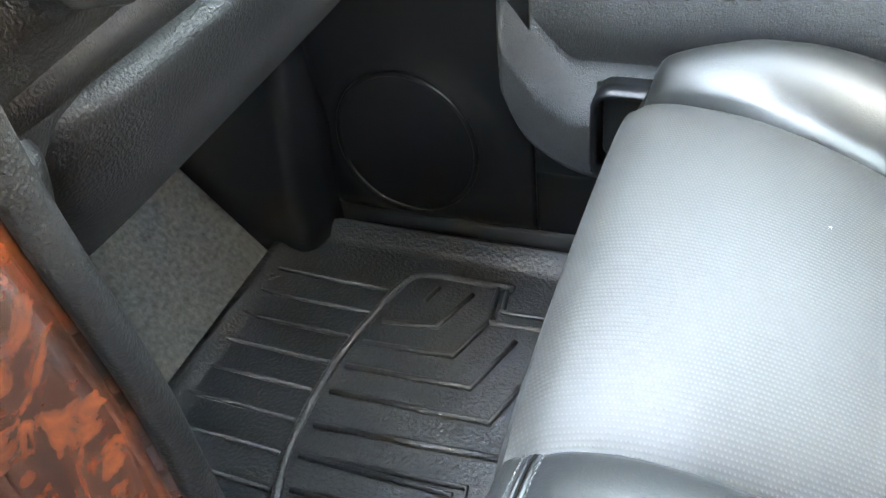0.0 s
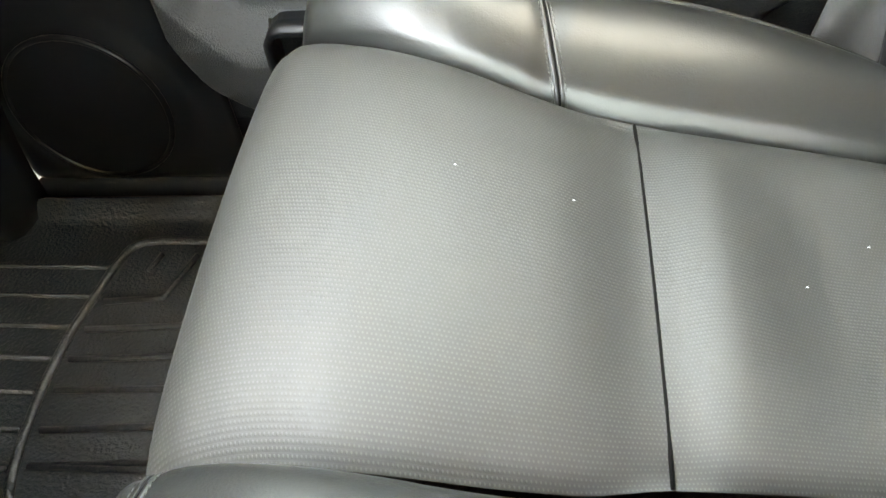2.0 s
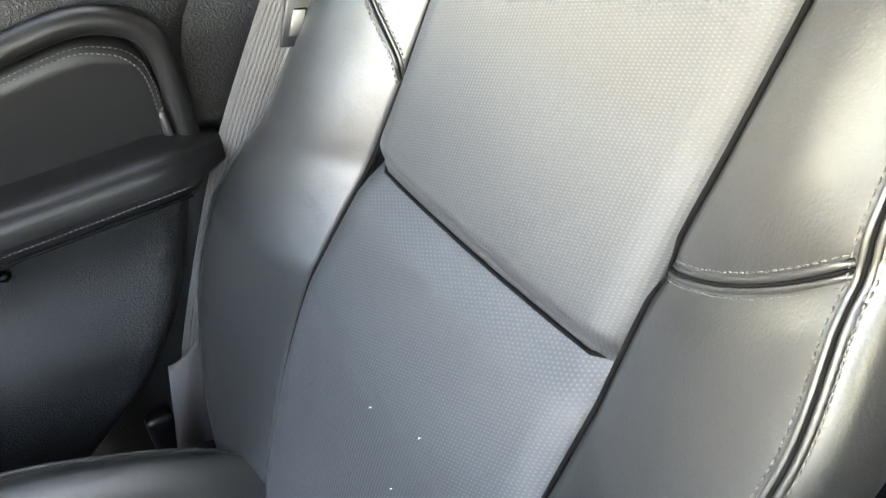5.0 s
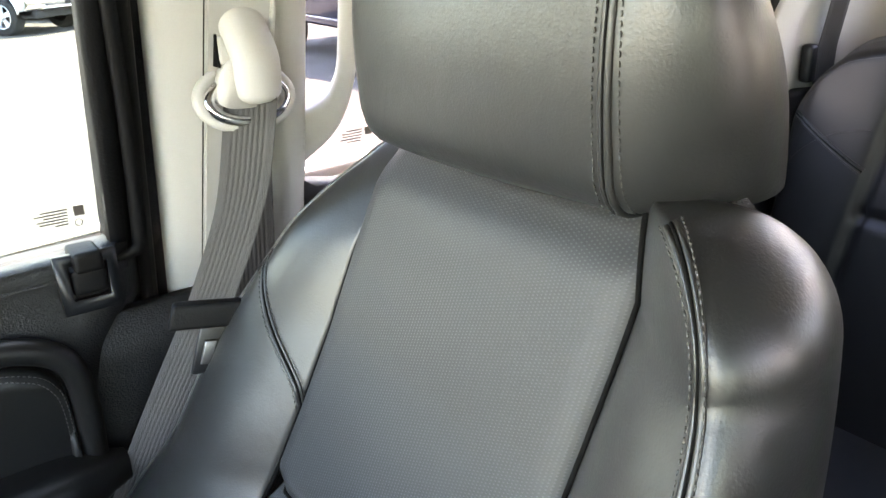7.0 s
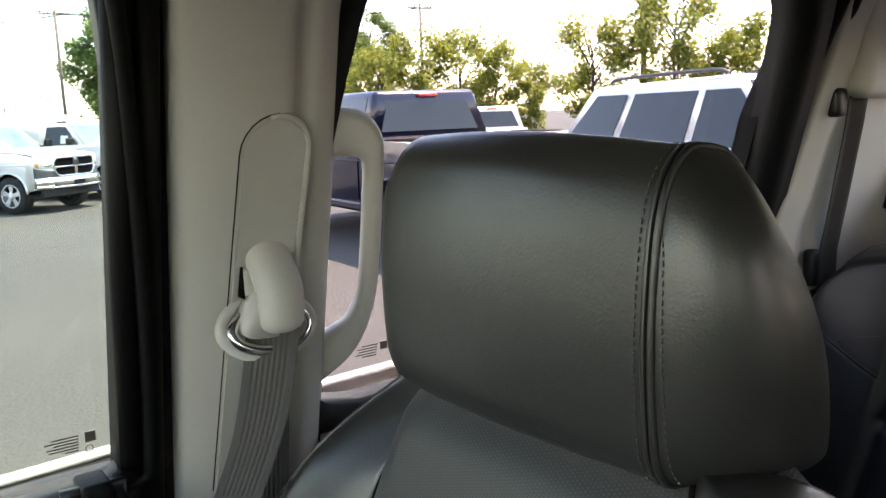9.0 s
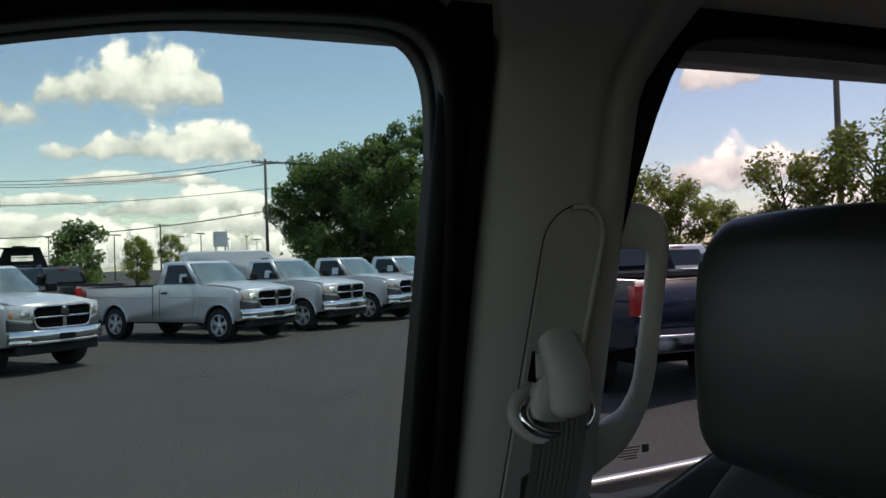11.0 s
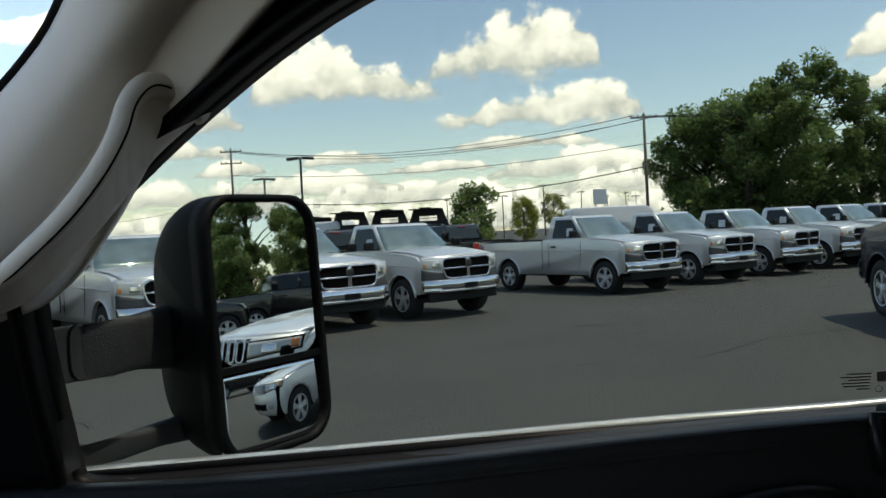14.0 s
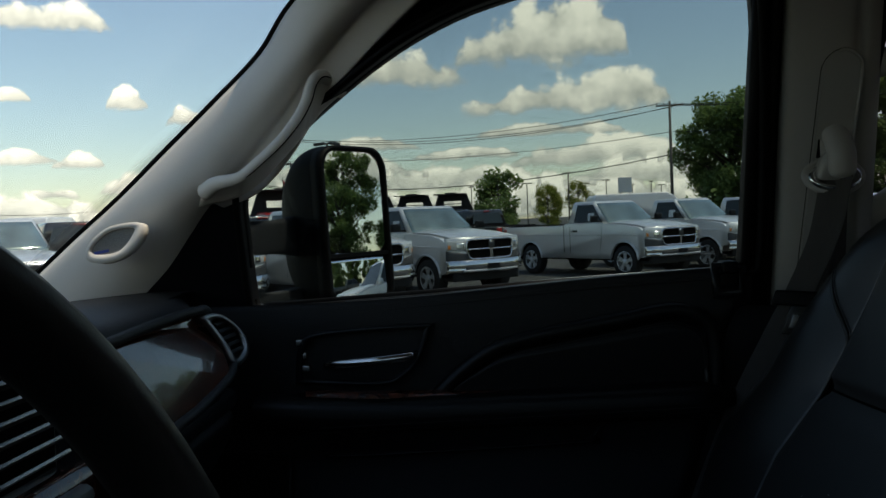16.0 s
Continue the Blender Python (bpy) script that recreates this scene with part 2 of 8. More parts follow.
ASPHALT = mat("worn asphalt", (0.056, 0.057, 0.050), 0.90, grain=0.9, grain_scale=30, bump=0.6, blotch=0.85, blotch_scale=0.35, dist=0.02)
GRASS = mat("dry grass", (0.10, 0.105, 0.035), 0.95, grain=0.6, grain_scale=5, blotch=0.5, blotch_scale=0.1)
BARK = mat("tree bark", (0.06, 0.048, 0.036), 0.95, grain=0.5, grain_scale=12, bump=0.7, dist=0.03)
POLEMAT = mat("weathered pole wood", (0.16, 0.14, 0.12), 0.9, grain=0.4, grain_scale=9)
LAMPPOLE = mat("dark bronze pole", (0.05, 0.05, 0.05), 0.6, grain=0.2)
WIRE = mat("black cable", (0.015, 0.015, 0.015), 0.6)
PAPER = mat("white sticker paper", (0.72, 0.74, 0.74), 0.7, blotch=0.05)
DARKPRINT = mat("dark print", (0.02, 0.02, 0.02), 0.6)
ETCH = mat("etched glass mark", (0.015, 0.015, 0.015), 0.9, spec=0.1)
BLUEPRINT = mat("blue print", (0.02, 0.04, 0.25), 0.5)


def leafmat(name, a, b_):
    m = mat(name, a, 0.75, spec=0.3)
    nt = m.node_tree
    b = nt.nodes["Principled BSDF"]
    g = nt.nodes.new("ShaderNodeNewGeometry")
    r = nt.nodes.new("ShaderNodeMix")
    r.data_type = "RGBA"
    r.inputs["A"].default_value = (*a, 1)
    r.inputs["B"].default_value = (*b_, 1)
    nt.links.new(g.outputs["Random Per Island"], r.inputs["Factor"])
    nt.links.new(r.outputs["Result"], b.inputs["Base Color"])
    t = nt.nodes.new("ShaderNodeBsdfTranslucent")
    nt.links.new(r.outputs["Result"], t.inputs["Color"])
    mx = nt.nodes.new("ShaderNodeMixShader")
    mx.inputs[0].default_value = 0.5
    nt.links.new(b.outputs[0], mx.inputs[1])
    nt.links.new(t.outputs[0], mx.inputs[2])
    nt.links.new(mx.outputs[0], nt.nodes["Material Output"].inputs["Surface"])
    return m


LEAF = leafmat("dark green leaves", (0.095, 0.160, 0.055), (0.230, 0.310, 0.100))
LEAFY = leafmat("yellow green leaves", (0.150, 0.200, 0.040), (0.320, 0.330, 0.070))


# ---- mesh helpers ----
def part(name, bm, material, parent=None, label="", smooth=True):
    me = bpy.data.meshes.new(name)
    bm.normal_update()
    bm.to_mesh(me)
    bm.free()
    if smooth:
        for p in me.polygons:
            p.use_smooth = True
    me.materials.append(material)
    ob = new(name, me)
    if parent is not None:
        ob.parent = parent
    if label:
        ob["label"] = label
    return ob


def thing(name, label, category, group="", kind="", at=(0, 0, 0)):
    ob = new(name)
    ob.location = at
    ob.empty_display_size = 0.1
    return tagged(ob, label, category, group, kind)


def box(bm, x0, x1, y0, y1, z0, z1, bevel=0.0, seg=2, m=None):
    r = bmesh.ops.create_cube(bm, size=1.0)
    vs = r["verts"]
    for v in vs:
        v.co = Vector(((x0 + x1) / 2 + v.co.x * (x1 - x0), (y0 + y1) / 2 + v.co.y * (y1 - y0), (z0 + z1) / 2 + v.co.z * (z1 - z0)))
    if bevel:
        es = list({e for v in vs for e in v.link_edges})
        r = bmesh.ops.bevel(bm, geom=es, offset=bevel, segments=seg, affect="EDGES", profile=0.6)
        vs = list({v for f in r["faces"] for v in f.verts} | {v for v in vs if v.is_valid})
    if m is not None:
        bmesh.ops.transform(bm, matrix=m, verts=[v for v in vs if v.is_valid])
    return vs


def boxbm(*a, **k):
    bm = bmesh.new()
    box(bm, *a, **k)
    return bm


def sheet(fn, nu, nv, uv=None, thick=0.0):
    """A smooth surface fn(u, v) over the unit square; thick gives it a back, moved along the normals."""
    bm = bmesh.new()
    lay = bm.loops.layers.uv.new("UVMap")
    P = [[Vector(fn(i / nu, j / nv)) for j in range(nv + 1)] for i in range(nu + 1)]
    V = [[bm.verts.new(p) for p in row] for row in P]

    def face(a, b, c, d, ids):
        f = bm.faces.new((a, b, c, d))
        for lp, (i, j) in zip(f.loops, ids):
            lp[lay].uv = uv(i / nu, j / nv) if uv else (i / nu, j / nv)
    for i in range(nu):
        for j in range(nv):
            ids = ((i, j), (i + 1, j), (i + 1, j + 1), (i, j + 1))
            face(V[i][j], V[i + 1][j], V[i + 1][j + 1], V[i][j + 1], ids)
    if thick:
        bm.normal_update()
        W = [[bm.verts.new(v.co - v.normal * thick) for v in row] for row in V]
        for i in range(nu):
            for j in range(nv):
                face(W[i][j], W[i][j + 1], W[i + 1][j + 1], W[i + 1][j], ((i, j), (i, j + 1), (i + 1, j + 1), (i + 1, j)))
        rim = [(i, 0) for i in range(nu)] + [(nu, j) for j in range(nv)] + [(i, nv) for i in range(nu, 0, -1)] + [(0, j) for j in range(nv, 0, -1)]
        for (a, b), (c, d) in zip(rim, rim[1:] + rim[:1]):
            face(V[c][d], V[a][b], W[a][b], W[c][d], ((c, d), (a, b), (a, b), (c, d)))
    return bm


def tube(path, r, n=8, closed=False, flat=None, bm=None, caps=True):
    """A round bar along a path; r a number or one for each point; flat: (wide, high) factors of the section."""
    bm = bm or bmesh.new()
    P = [Vector(p) for p in path]
    rs = r if isinstance(r, (list, tuple)) else [r] * len(P)
    fw, fh = flat or (1, 1)
    rings = []
    up = Vector((0, 0, 1))
    last = None
    for k, p in enumerate(P):
        a = P[(k - 1) % len(P)] if closed or k else p
        b = P[(k + 1) % len(P)] if closed or k < len(P) - 1 else p
        t = (b - a).normalized()
        side = t.cross(up)
        if last is not None and (flat is None or side.length < 0.40):
            side = last - t * last.dot(t)
        elif side.length < 0.05:
            side = t.cross(Vector((1, 0, 0)))
        side.normalize()
        last = side
        nrm = side.cross(t)
        rings.append([bm.verts.new(p + side * (fw * rs[k] * math.cos(q)) + nrm * (fh * rs[k] * math.sin(q))) for q in (2 * math.pi * i / n for i in range(n))])
    for k in range(len(P) if closed else len(P) - 1):
        A, B = rings[k], rings[(k + 1) % len(P)]
        for i in range(n):
            bm.faces.new((A[i], A[(i + 1) % n], B[(i + 1) % n], B[i]))
    if not closed and caps:
        bm.faces.new(list(reversed(rings[0])))
        bm.faces.new(rings[-1])
    return bm


def ribbon(path, across, wide, thick=0.0015):
    """A strap along a path; across: the direction of its width at each point."""
    P, A = [Vector(p) for p in path], [Vector(a).normalized() for a in across]
    length = [0.0]
    for a, b in zip(P, P[1:]):
        length.append(length[-1] + (b - a).length)
    n = len(P) - 1

    def fn(u, v):
        k = min(int(u * n + 1e-6), n)
        along = (P[min(k + 1, n)] - P[max(k - 1, 0)]).normalized()
        ribs = 0.0005 * math.cos(14 * math.pi * (v - 0.5) / 0.70) if abs(v - 0.5) < 0.35 else -0.0005
        return P[k] + A[k] * (wide * (v - 0.5)) + A[k].cross(along) * ribs
    return sheet(fn, n, 70, uv=lambda u, v: (v * wide * 20, length[min(int(u * n + 1e-6), n)] * 20), thick=thick)


def prism(outline, place, depth):
    """A plate: outline points (a, b), place(a, b, d) gives the world point at depth d of 0 and depth."""
    bm = bmesh.new()
    A = [bm.verts.new(place(a, b, 0)) for a, b in outline]
    B = [bm.verts.new(place(a, b, depth)) for a, b in outline]
    bm.faces.new(A)
    bm.faces.new(list(reversed(B)))
    for i in range(len(A)):
        j = (i + 1) % len(A)
        bm.faces.new((A[j], A[i], B[i], B[j]))
    bmesh.ops.recalc_face_normals(bm, faces=bm.faces)
    return bm


def ring(inner, outer, place, depth):
    """A frame between two outlines with the same number of points."""
    bm = bmesh.new()
    n = len(inner)
    L = [[bm.verts.new(place(a, b, d)) for a, b in o] for o in (inner, outer) for d in (0, depth)]
    i0, i1, o0, o1 = L
    for i in range(n):
        j = (i + 1) % n
        for q in ((i0[i], i0[j], o0[j], o0[i]), (i1[j], i1[i], o1[i], o1[j]), (i0[j], i0[i], i1[i], i1[j]), (o0[i], o0[j], o1[j], o1[i])):
            bm.faces.new(q)
    bmesh.ops.recalc_face_normals(bm, faces=bm.faces)
    return bm


def bez(pts, n):
    """A smooth line through points (Catmull-Rom)."""
    P = [Vector(p) for p in pts]
    P = [2 * P[0] - P[1]] + P + [2 * P[-1] - P[-2]]
    out = []
    for k in range(1, len(P) - 2):
        for i in range(n):
            t = i / n
            a, b, c, d = P[k - 1:k + 3]
            out.append(0.5 * ((2 * b) + (c - a) * t + (2 * a - 5 * b + 4 * c - d) * t * t + (3 * b - a - 3 * c + d) * t ** 3))
    return out + [P[-2]]


def lerp(a, b, t):
    return a + (b - a) * t


def smooth(t):
    t = max(0.0, min(1.0, t))
    return t * t * (3 - 2 * t)


def interp(x, pts):
    """A smooth curve through points (x, value) that does not overshoot."""
    if x <= pts[0][0]:
        return pts[0][1]
    if x >= pts[-1][0]:
        return pts[-1][1]
    n = len(pts)
    d = [(pts[i + 1][1] - pts[i][1]) / (pts[i + 1][0] - pts[i][0]) for i in range(n - 1)]
    i = max(k for k in range(n - 1) if pts[k][0] <= x)

    def slope(k):
        if k == 0 or k == n - 1:
            return d[0] if k == 0 else d[-1]
        return 0.0 if d[k - 1] * d[k] <= 0 else 2 * d[k - 1] * d[k] / (d[k - 1] + d[k])
    h = pts[i + 1][0] - pts[i][0]
    t = (x - pts[i][0]) / h
    return ((1 + 2 * t) * (1 - t) ** 2 * pts[i][1] + t * (1 - t) ** 2 * h * slope(i) + t * t * (3 - 2 * t) * pts[i + 1][1] - t * t * (1 - t) * h * slope(i + 1))


def stitches(path, parent, off=0.0, name="stitching"):
    """Short thread stitches in one row along a path."""
    bm = bmesh.new()
    P = [Vector(p) for p in path]
    acc, out, step = 0.0, [], 0.0046
    for a, b in zip(P, P[1:]):
        d = (b - a).length
        while acc < d:
            out.append((a + (b - a) * (acc / d), (b - a).normalized()))
            acc += step
        acc -= d
    for p, t in out:
        tube([p - t * 0.0015, p, p + t * 0.0015], [0.0003, 0.0006, 0.0003], 5, bm=bm)
    return part(name, bm, STITCH, parent, "light thread stitches")


def on(f, u, v, out, lift=0.0):
    """A point of the surface f, its outward normal picked by the direction out."""
    e = 1e-3
    q = Vector(f(u, v))
    u0, u1, v0, v1 = max(0.0, u - e), min(1.0, u + e), max(0.0, v - e), min(1.0, v + e)
    n = (Vector(f(u1, v)) - Vector(f(u0, v))).cross(Vector(f(u, v1)) - Vector(f(u, v0))).normalized()
    if n.dot(Vector(out)) < 0:
        n = -n
    return q + n * lift, n


def sewn(f, uvs, out, parent, gap=0.0056, cord=0.0019):
    """A double-sewn seam over a surface: a dark tuck between two raised welts, with thread on both sides."""
    base = [on(f, u, v, out) for u, v in uvs]
    P = [b_[0] for b_ in base]
    side = []
    for k in range(len(P)):
        t = (P[min(k + 1, len(P) - 1)] - P[max(k - 1, 0)]).normalized()
        side.append(t.cross(base[k][1]).normalized())
    N = [b_[1] for b_ in base]
    part("tuck", tube([q + n * 0.0008 for q, n in zip(P, N)], 0.0010, 6), SEAMDARK, parent)
    for g_ in (-1, 1):
        part("seam_welt", tube([q + d * (g_ * 0.0024) - n * 0.0004 for q, d, n in zip(P, side, N)], cord, 8), LEATHER, parent, "raised leather welt beside the seam")
        stitches([q + d * (g_ * gap) + n * 0.0012 for q, d, n in zip(P, side, N)], parent)


# ==== build ====
# ---- cab shell ----
def glass_y(z):
    """The side glass leans in towards the roof."""
    return 0.880 - 0.40 * (z - 1.48)


def trim_y(z):
    return 0.752 - 0.40 * (z - 1.62)


FRONT_WIN = [(-0.760, 1.452), (-0.62, 1.458), (-0.47, 1.465), (-0.32, 1.473), (-0.17, 1.480), (0.00, 1.486), (0.092, 1.490), (0.098, 1.500),
             (0.085, 1.690), (0.066, 1.870), (0.056, 1.925), (0.036, 1.950), (0.000, 1.957), (-0.14, 1.950), (-0.22, 1.938), (-0.305, 1.922),
             (-0.388, 1.899), (-0.480, 1.857), (-0.579, 1.794), (-0.684, 1.716), (-0.738, 1.672), (-0.752, 1.650), (-0.757, 1.600), (-0.762, 1.470)]



def soften(outline):
    """Cuts the corners of an outline twice."""
    for _ in range(2):
        out = []
        for (x0, z0), (x1, z1) in zip(outline, outline[1:] + outline[:1]):
            out += [(lerp(x0, x1, 0.25), lerp(z0, z1, 0.25)), (lerp(x0, x1, 0.75), lerp(z0, z1, 0.75))]
        outline = out
    return outline


FRONT_WIN = soften(FRONT_WIN)


def grow(outline, d):
    """The outline moved outwards by d."""
    n = len(outline)
    out = []
    for i in range(n):
        (x0, z0), (x1, z1), (x2, z2) = outline[i - 1], outline[i], outline[(i + 1) % n]
        tx, tz = x2 - x0, z2 - z0
        q = math.hypot(tx, tz) or 1
        out.append((x1 + d * tz / q, z1 - d * tx / q))
    return out


def rounded(a0, a1, b0, b1, r, n=6):
    out = []
    for cx, cy, s in ((a1 - r, b1 - r, 0), (a0 + r, b1 - r, 1), (a0 + r, b0 + r, 2), (a1 - r, b0 + r, 3)):
        for k in range(n + 1):
            q = math.pi / 2 * (s + k / n)
            out.append((cx + r * math.cos(q), cy + r * math.sin(q)))
    return out


floor = part("floor", boxbm(-1.35, 2.2, -0.86, 0.80, 0.70, 0.772, 0.01), MATRUB)
tagged(floor, "black vinyl floor covering of the truck cab", "floor", kind="structure")

# toe board that rises to the firewall, in front of the mat
def toe(u, v):
    y = lerp(-0.85, 0.672, v)
    if u < 0.5:
        return (lerp(-1.030, -1.165, u * 2), y, lerp(0.780, 0.948, u * 2) + 0.003 * math.sin(30 * y))
    return (lerp(-1.165, -1.22, u * 2 - 1), y, lerp(0.948, 1.30, u * 2 - 1))
toe_board = part("toe_board", sheet(toe, 12, 20, thick=-0.03), CARPET)
tagged(toe_board, "charcoal carpet toe board sloping up to the firewall", "carpet", kind="structure")
firewall = part("firewall", boxbm(-1.40, -1.33, -0.9, 0.9, 0.72, 1.45, 0.01), SMOOTHBLACK)
tagged(firewall, "black firewall at the front of the cab", "wall", kind="structure")

# kick panel with speaker bulge side of the footwell
def kick(u, v):
    x = lerp(-1.33, -0.955, u)
    z = lerp(0.772, 1.42, v)
    y = 0.690 + 0.045 * smooth((z - 0.83) / 0.28)
    return (x, y + 0.055 * smooth((x + 0.995) / 0.035) ** 2, z)
kick_panel = part("kick_panel", sheet(kick, 30, 16, thick=0.02), SMOOTHBLACK)
tagged(kick_panel, "black moulded plastic kick panel beside the footwell", "trim", kind="structure")
sill = part("door_sill", sheet(lambda u, v: (lerp(-0.975, 0.15, u), lerp(0.750, 0.768, v), lerp(0.772, 0.812, v)), 16, 6, thick=0.04), PLASTIC)
tagged(sill, "black plastic door sill plate", "sill", kind="structure")
# unseen box added to block light leaking in under the door
rocker = part("rocker", boxbm(-1.36, 1.30, 0.842, 0.885, 0.66, 1.02, 0.006), SILVER)
tagged(rocker, "unseen silver box blocking light below the doors", "body panel", kind="structure")


# ---- front passenger door ----
door = thing("door_1", "black front passenger door with padded trim and open view window", "door", kind="structure")


def door_edge(z):
    """Where the rear edge of the door panel runs."""
    return interp(z, [(0.84, -0.30), (0.98, -0.135), (1.05, -0.055), (1.20, 0.035), (1.30, 0.060), (1.40, 0.085), (1.45, 0.118), (1.50, 0.125)])


def door_skin(u, v):
    z = lerp(0.86, 1.462 + 0.036 * smooth((u - 0.3) / 0.7), v)
    x1 = door_edge(z)
    x = lerp(-0.985, x1, u)
    y = 0.800
    y += -0.030 * smooth((1.20 - z) / 0.12) + 0.012 * smooth((0.95 - z) / 0.1)        # lower pocket stands proud
    y += 0.004 * smooth((z - 1.42) / 0.05)
    y += 0.055 * smooth((u - 0.955) / 0.045) + 0.05 * smooth((0.02 - v) / 0.03)
    return (x, y, z)


door_panel = part("door_panel", sheet(door_skin, 60, 60, thick=0.03), PLASTIC, door, "grained black door trim")


def sill_top(u, v):
    x = lerp(-0.80, 0.085, u)
    a = math.pi * (0.5 * v)
    zb = 1.452 + 0.040 * smooth((x + 0.76) / 0.86)
    return (x, 0.868 - 0.066 * math.sin(a) ** 0.9, zb + 0.002 - 0.016 * (1 - math.cos(a)))
part("window_sill", sheet(sill_top, 40, 8, thick=-0.02), PLASTIC, door, "rounded black top of the door trim")
part("sill_seal", tube([(-0.765, glass_y(1.452) - 0.006, 1.452), (-0.3, glass_y(1.474) - 0.006, 1.474), (0.10, glass_y(1.49) - 0.006, 1.490)], 0.006, 8), RUBBER, door)


# armrest with stitched pad
def arm(u, v):
    x = lerp(-0.74, 0.045, u)
    end = smooth((u - 0.90) / 0.10)
    front = smooth((0.30 - u) / 0.30)
    a = 2 * math.pi * v
    w = 0.045 * (1 - 0.75 * end ** 2)
    h = 0.028 * (1 - 0.5 * end ** 2)
    zc = 1.272 + 0.016 * u + 0.012 * front
    q = abs(math.cos(a)) ** 0.55 * math.copysign(1, math.cos(a))
    r = abs(math.sin(a)) ** 0.55 * math.copysign(1, math.sin(a))
    return (x, 0.775 - w * q - 0.008 * front, zc + h * r)
part("armrest", sheet(arm, 40, 24), DOORHIDE, door, "padded black leather armrest")
stitches([(lerp(-0.70, 0.0, k / 30), 0.7275 + 0.001 * k / 30, 1.262 + 0.022 * lerp(0.05, 0.94, k / 30)) for k in range(31)], door, name="armrest_stitching")
part("armrest_seam", tube([(lerp(-0.70, 0.0, k / 12), 0.7290, 1.254 + 0.020 * k / 12) for k in range(13)], 0.0018, 6), SEAMDARK, door)


# upper insert pad: a long rounded field above the armrest
def pad_outline(d):
    pts = [(-0.44 - d * 0.2, 1.300), (-0.39, 1.333 + d), (-0.33, 1.368 + d), (-0.25, 1.386 + d), (-0.15, 1.402 + d), (-0.06, 1.418 + d), (-0.025 + d * .5, 1.413 + d),
           (-0.003 + d, 1.398 + d * .6), (0.006 + d, 1.365), (0.004 + d, 1.270)]
    return bez([(x, 0, z) for x, z in pts], 5)
top_line = pad_outline(0.0)


def pad_face(u, v):
    k = u * (len(top_line) - 1)
    p = top_line[min(int(k + 1e-6), len(top_line) - 1)]
    z = lerp(1.285, p.z, v)
    e = min(1.0, min(v, 1 - v) * 8) if v > 0.5 else 1.0
    return (p.x, 0.792 - 0.010 * e, z)
part("door_pad", sheet(pad_face, len(top_line) - 1, 16, thick=0.008), DOORHIDE, door, "smooth black leather insert pad")
for d, nm in ((0.014, "pad_bolster"),):
    o = pad_outline(d)
    part(nm, tube([(p.x, 0.785, p.z) for p in o], 0.0125, 10), DOORHIDE, door, "raised roll round the insert pad")
stitches([(p.x * 0.99 - 0.002, 0.7805, p.z - 0.006) for p in top_line], door, name="pad_stitching")
stitches([(p.x * 0.985 - 0.006, 0.7805, p.z - 0.011) for p in top_line], door, name="pad_stitching")

# inner handle in its bowl, with wood strip under it
hx0, hx1, hz = -0.682, -0.448, 1.372
bowl = [(hx0, hz - 0.045), (hx0 + 0.01, hz + 0.02), (hx0 + 0.05, hz + 0.042), (hx1 - 0.01, hz + 0.050), (hx1, hz + 0.043), (hx1 - 0.02, hz - 0.01), (hx1 - 0.05, hz - 0.040), (hx1 - 0.09, hz - 0.052)]
bowl = [(p.x, p.z) for p in bez([(a, 0, b) for a, b in bowl + bowl[:1]], 5)[:-1]]
inner = [(lerp(a, (hx0 + hx1) / 2, 0.10), lerp(b, hz, 0.14)) for a, b in bowl]
part("handle_bezel", ring(inner, bowl, lambda a, b, d: (a, 0.796 - d, b), 0.010), SMOOTHBLACK, door, "satin black bezel of the door handle")
part("handle_bowl", prism(inner, lambda a, b, d: (a, 0.812 - d, b), 0.004), SMOOTHBLACK, door)
part("door_handle", tube(bez([(-0.628, 0.790, 1.357), (-0.60, 0.768, 1.362), (-0.54, 0.764, 1.366), (-0.49, 0.772, 1.370), (-0.475, 0.79, 1.372)], 5), 0.0065, 8, flat=(1, 1.2)), CHROME, door, "chrome inner door handle")
for k in range(3):
    part("memory_button", boxbm(-0.678 + 0.004 * k, -0.664 + 0.004 * k, 0.786, 0.800, 1.392 - 0.022 * k, 1.402 - 0.022 * k, 0.002), SATIN, door)
part("wood_strip", sheet(lambda u, v: (lerp(-0.66, -0.18, u), 0.752 + 0.02 * (2 * v - 1) ** 2 + 0.015 * smooth((u - .85) / .15), lerp(1.318, 1.276, v) - 0.012 * u), 24, 8, thick=-0.012), WOOD, door, "glossy burl wood strip on the armrest")

# pull pocket in the trim under the armrest
po = [(-0.60, 1.256), ((-0.170), 1.262), ((-0.170) - 0.002, 1.236), ((-0.170) - 0.014, 1.220), ((-0.170) - 0.036, 1.212), (-0.60, 1.198), (-0.63, 1.212), (-0.635, 1.245)]
po = [(q.x, q.z) for q in bez([(a, 0, b) for a, b in po + po[:1]], 5)[:-1]]
part("pull_pocket_rim", ring(grow(po, 0.005), po, lambda a, b, d: (a, 0.7985 - d, b), 0.009), SMOOTHBLACK, door, "rim of the pull pocket")
part("pull_pocket", prism(po, lambda a, b, d: (a, 0.7975 + d, b), 0.003), SMOOTHBLACK, door, "smooth black pull pocket", smooth=False)
part("pull_slot", boxbm(-0.55, (-0.170) - 0.028, 0.792, 0.799, 1.246, 1.254, 0.003), SEAMDARK, door, "dark grip slot")

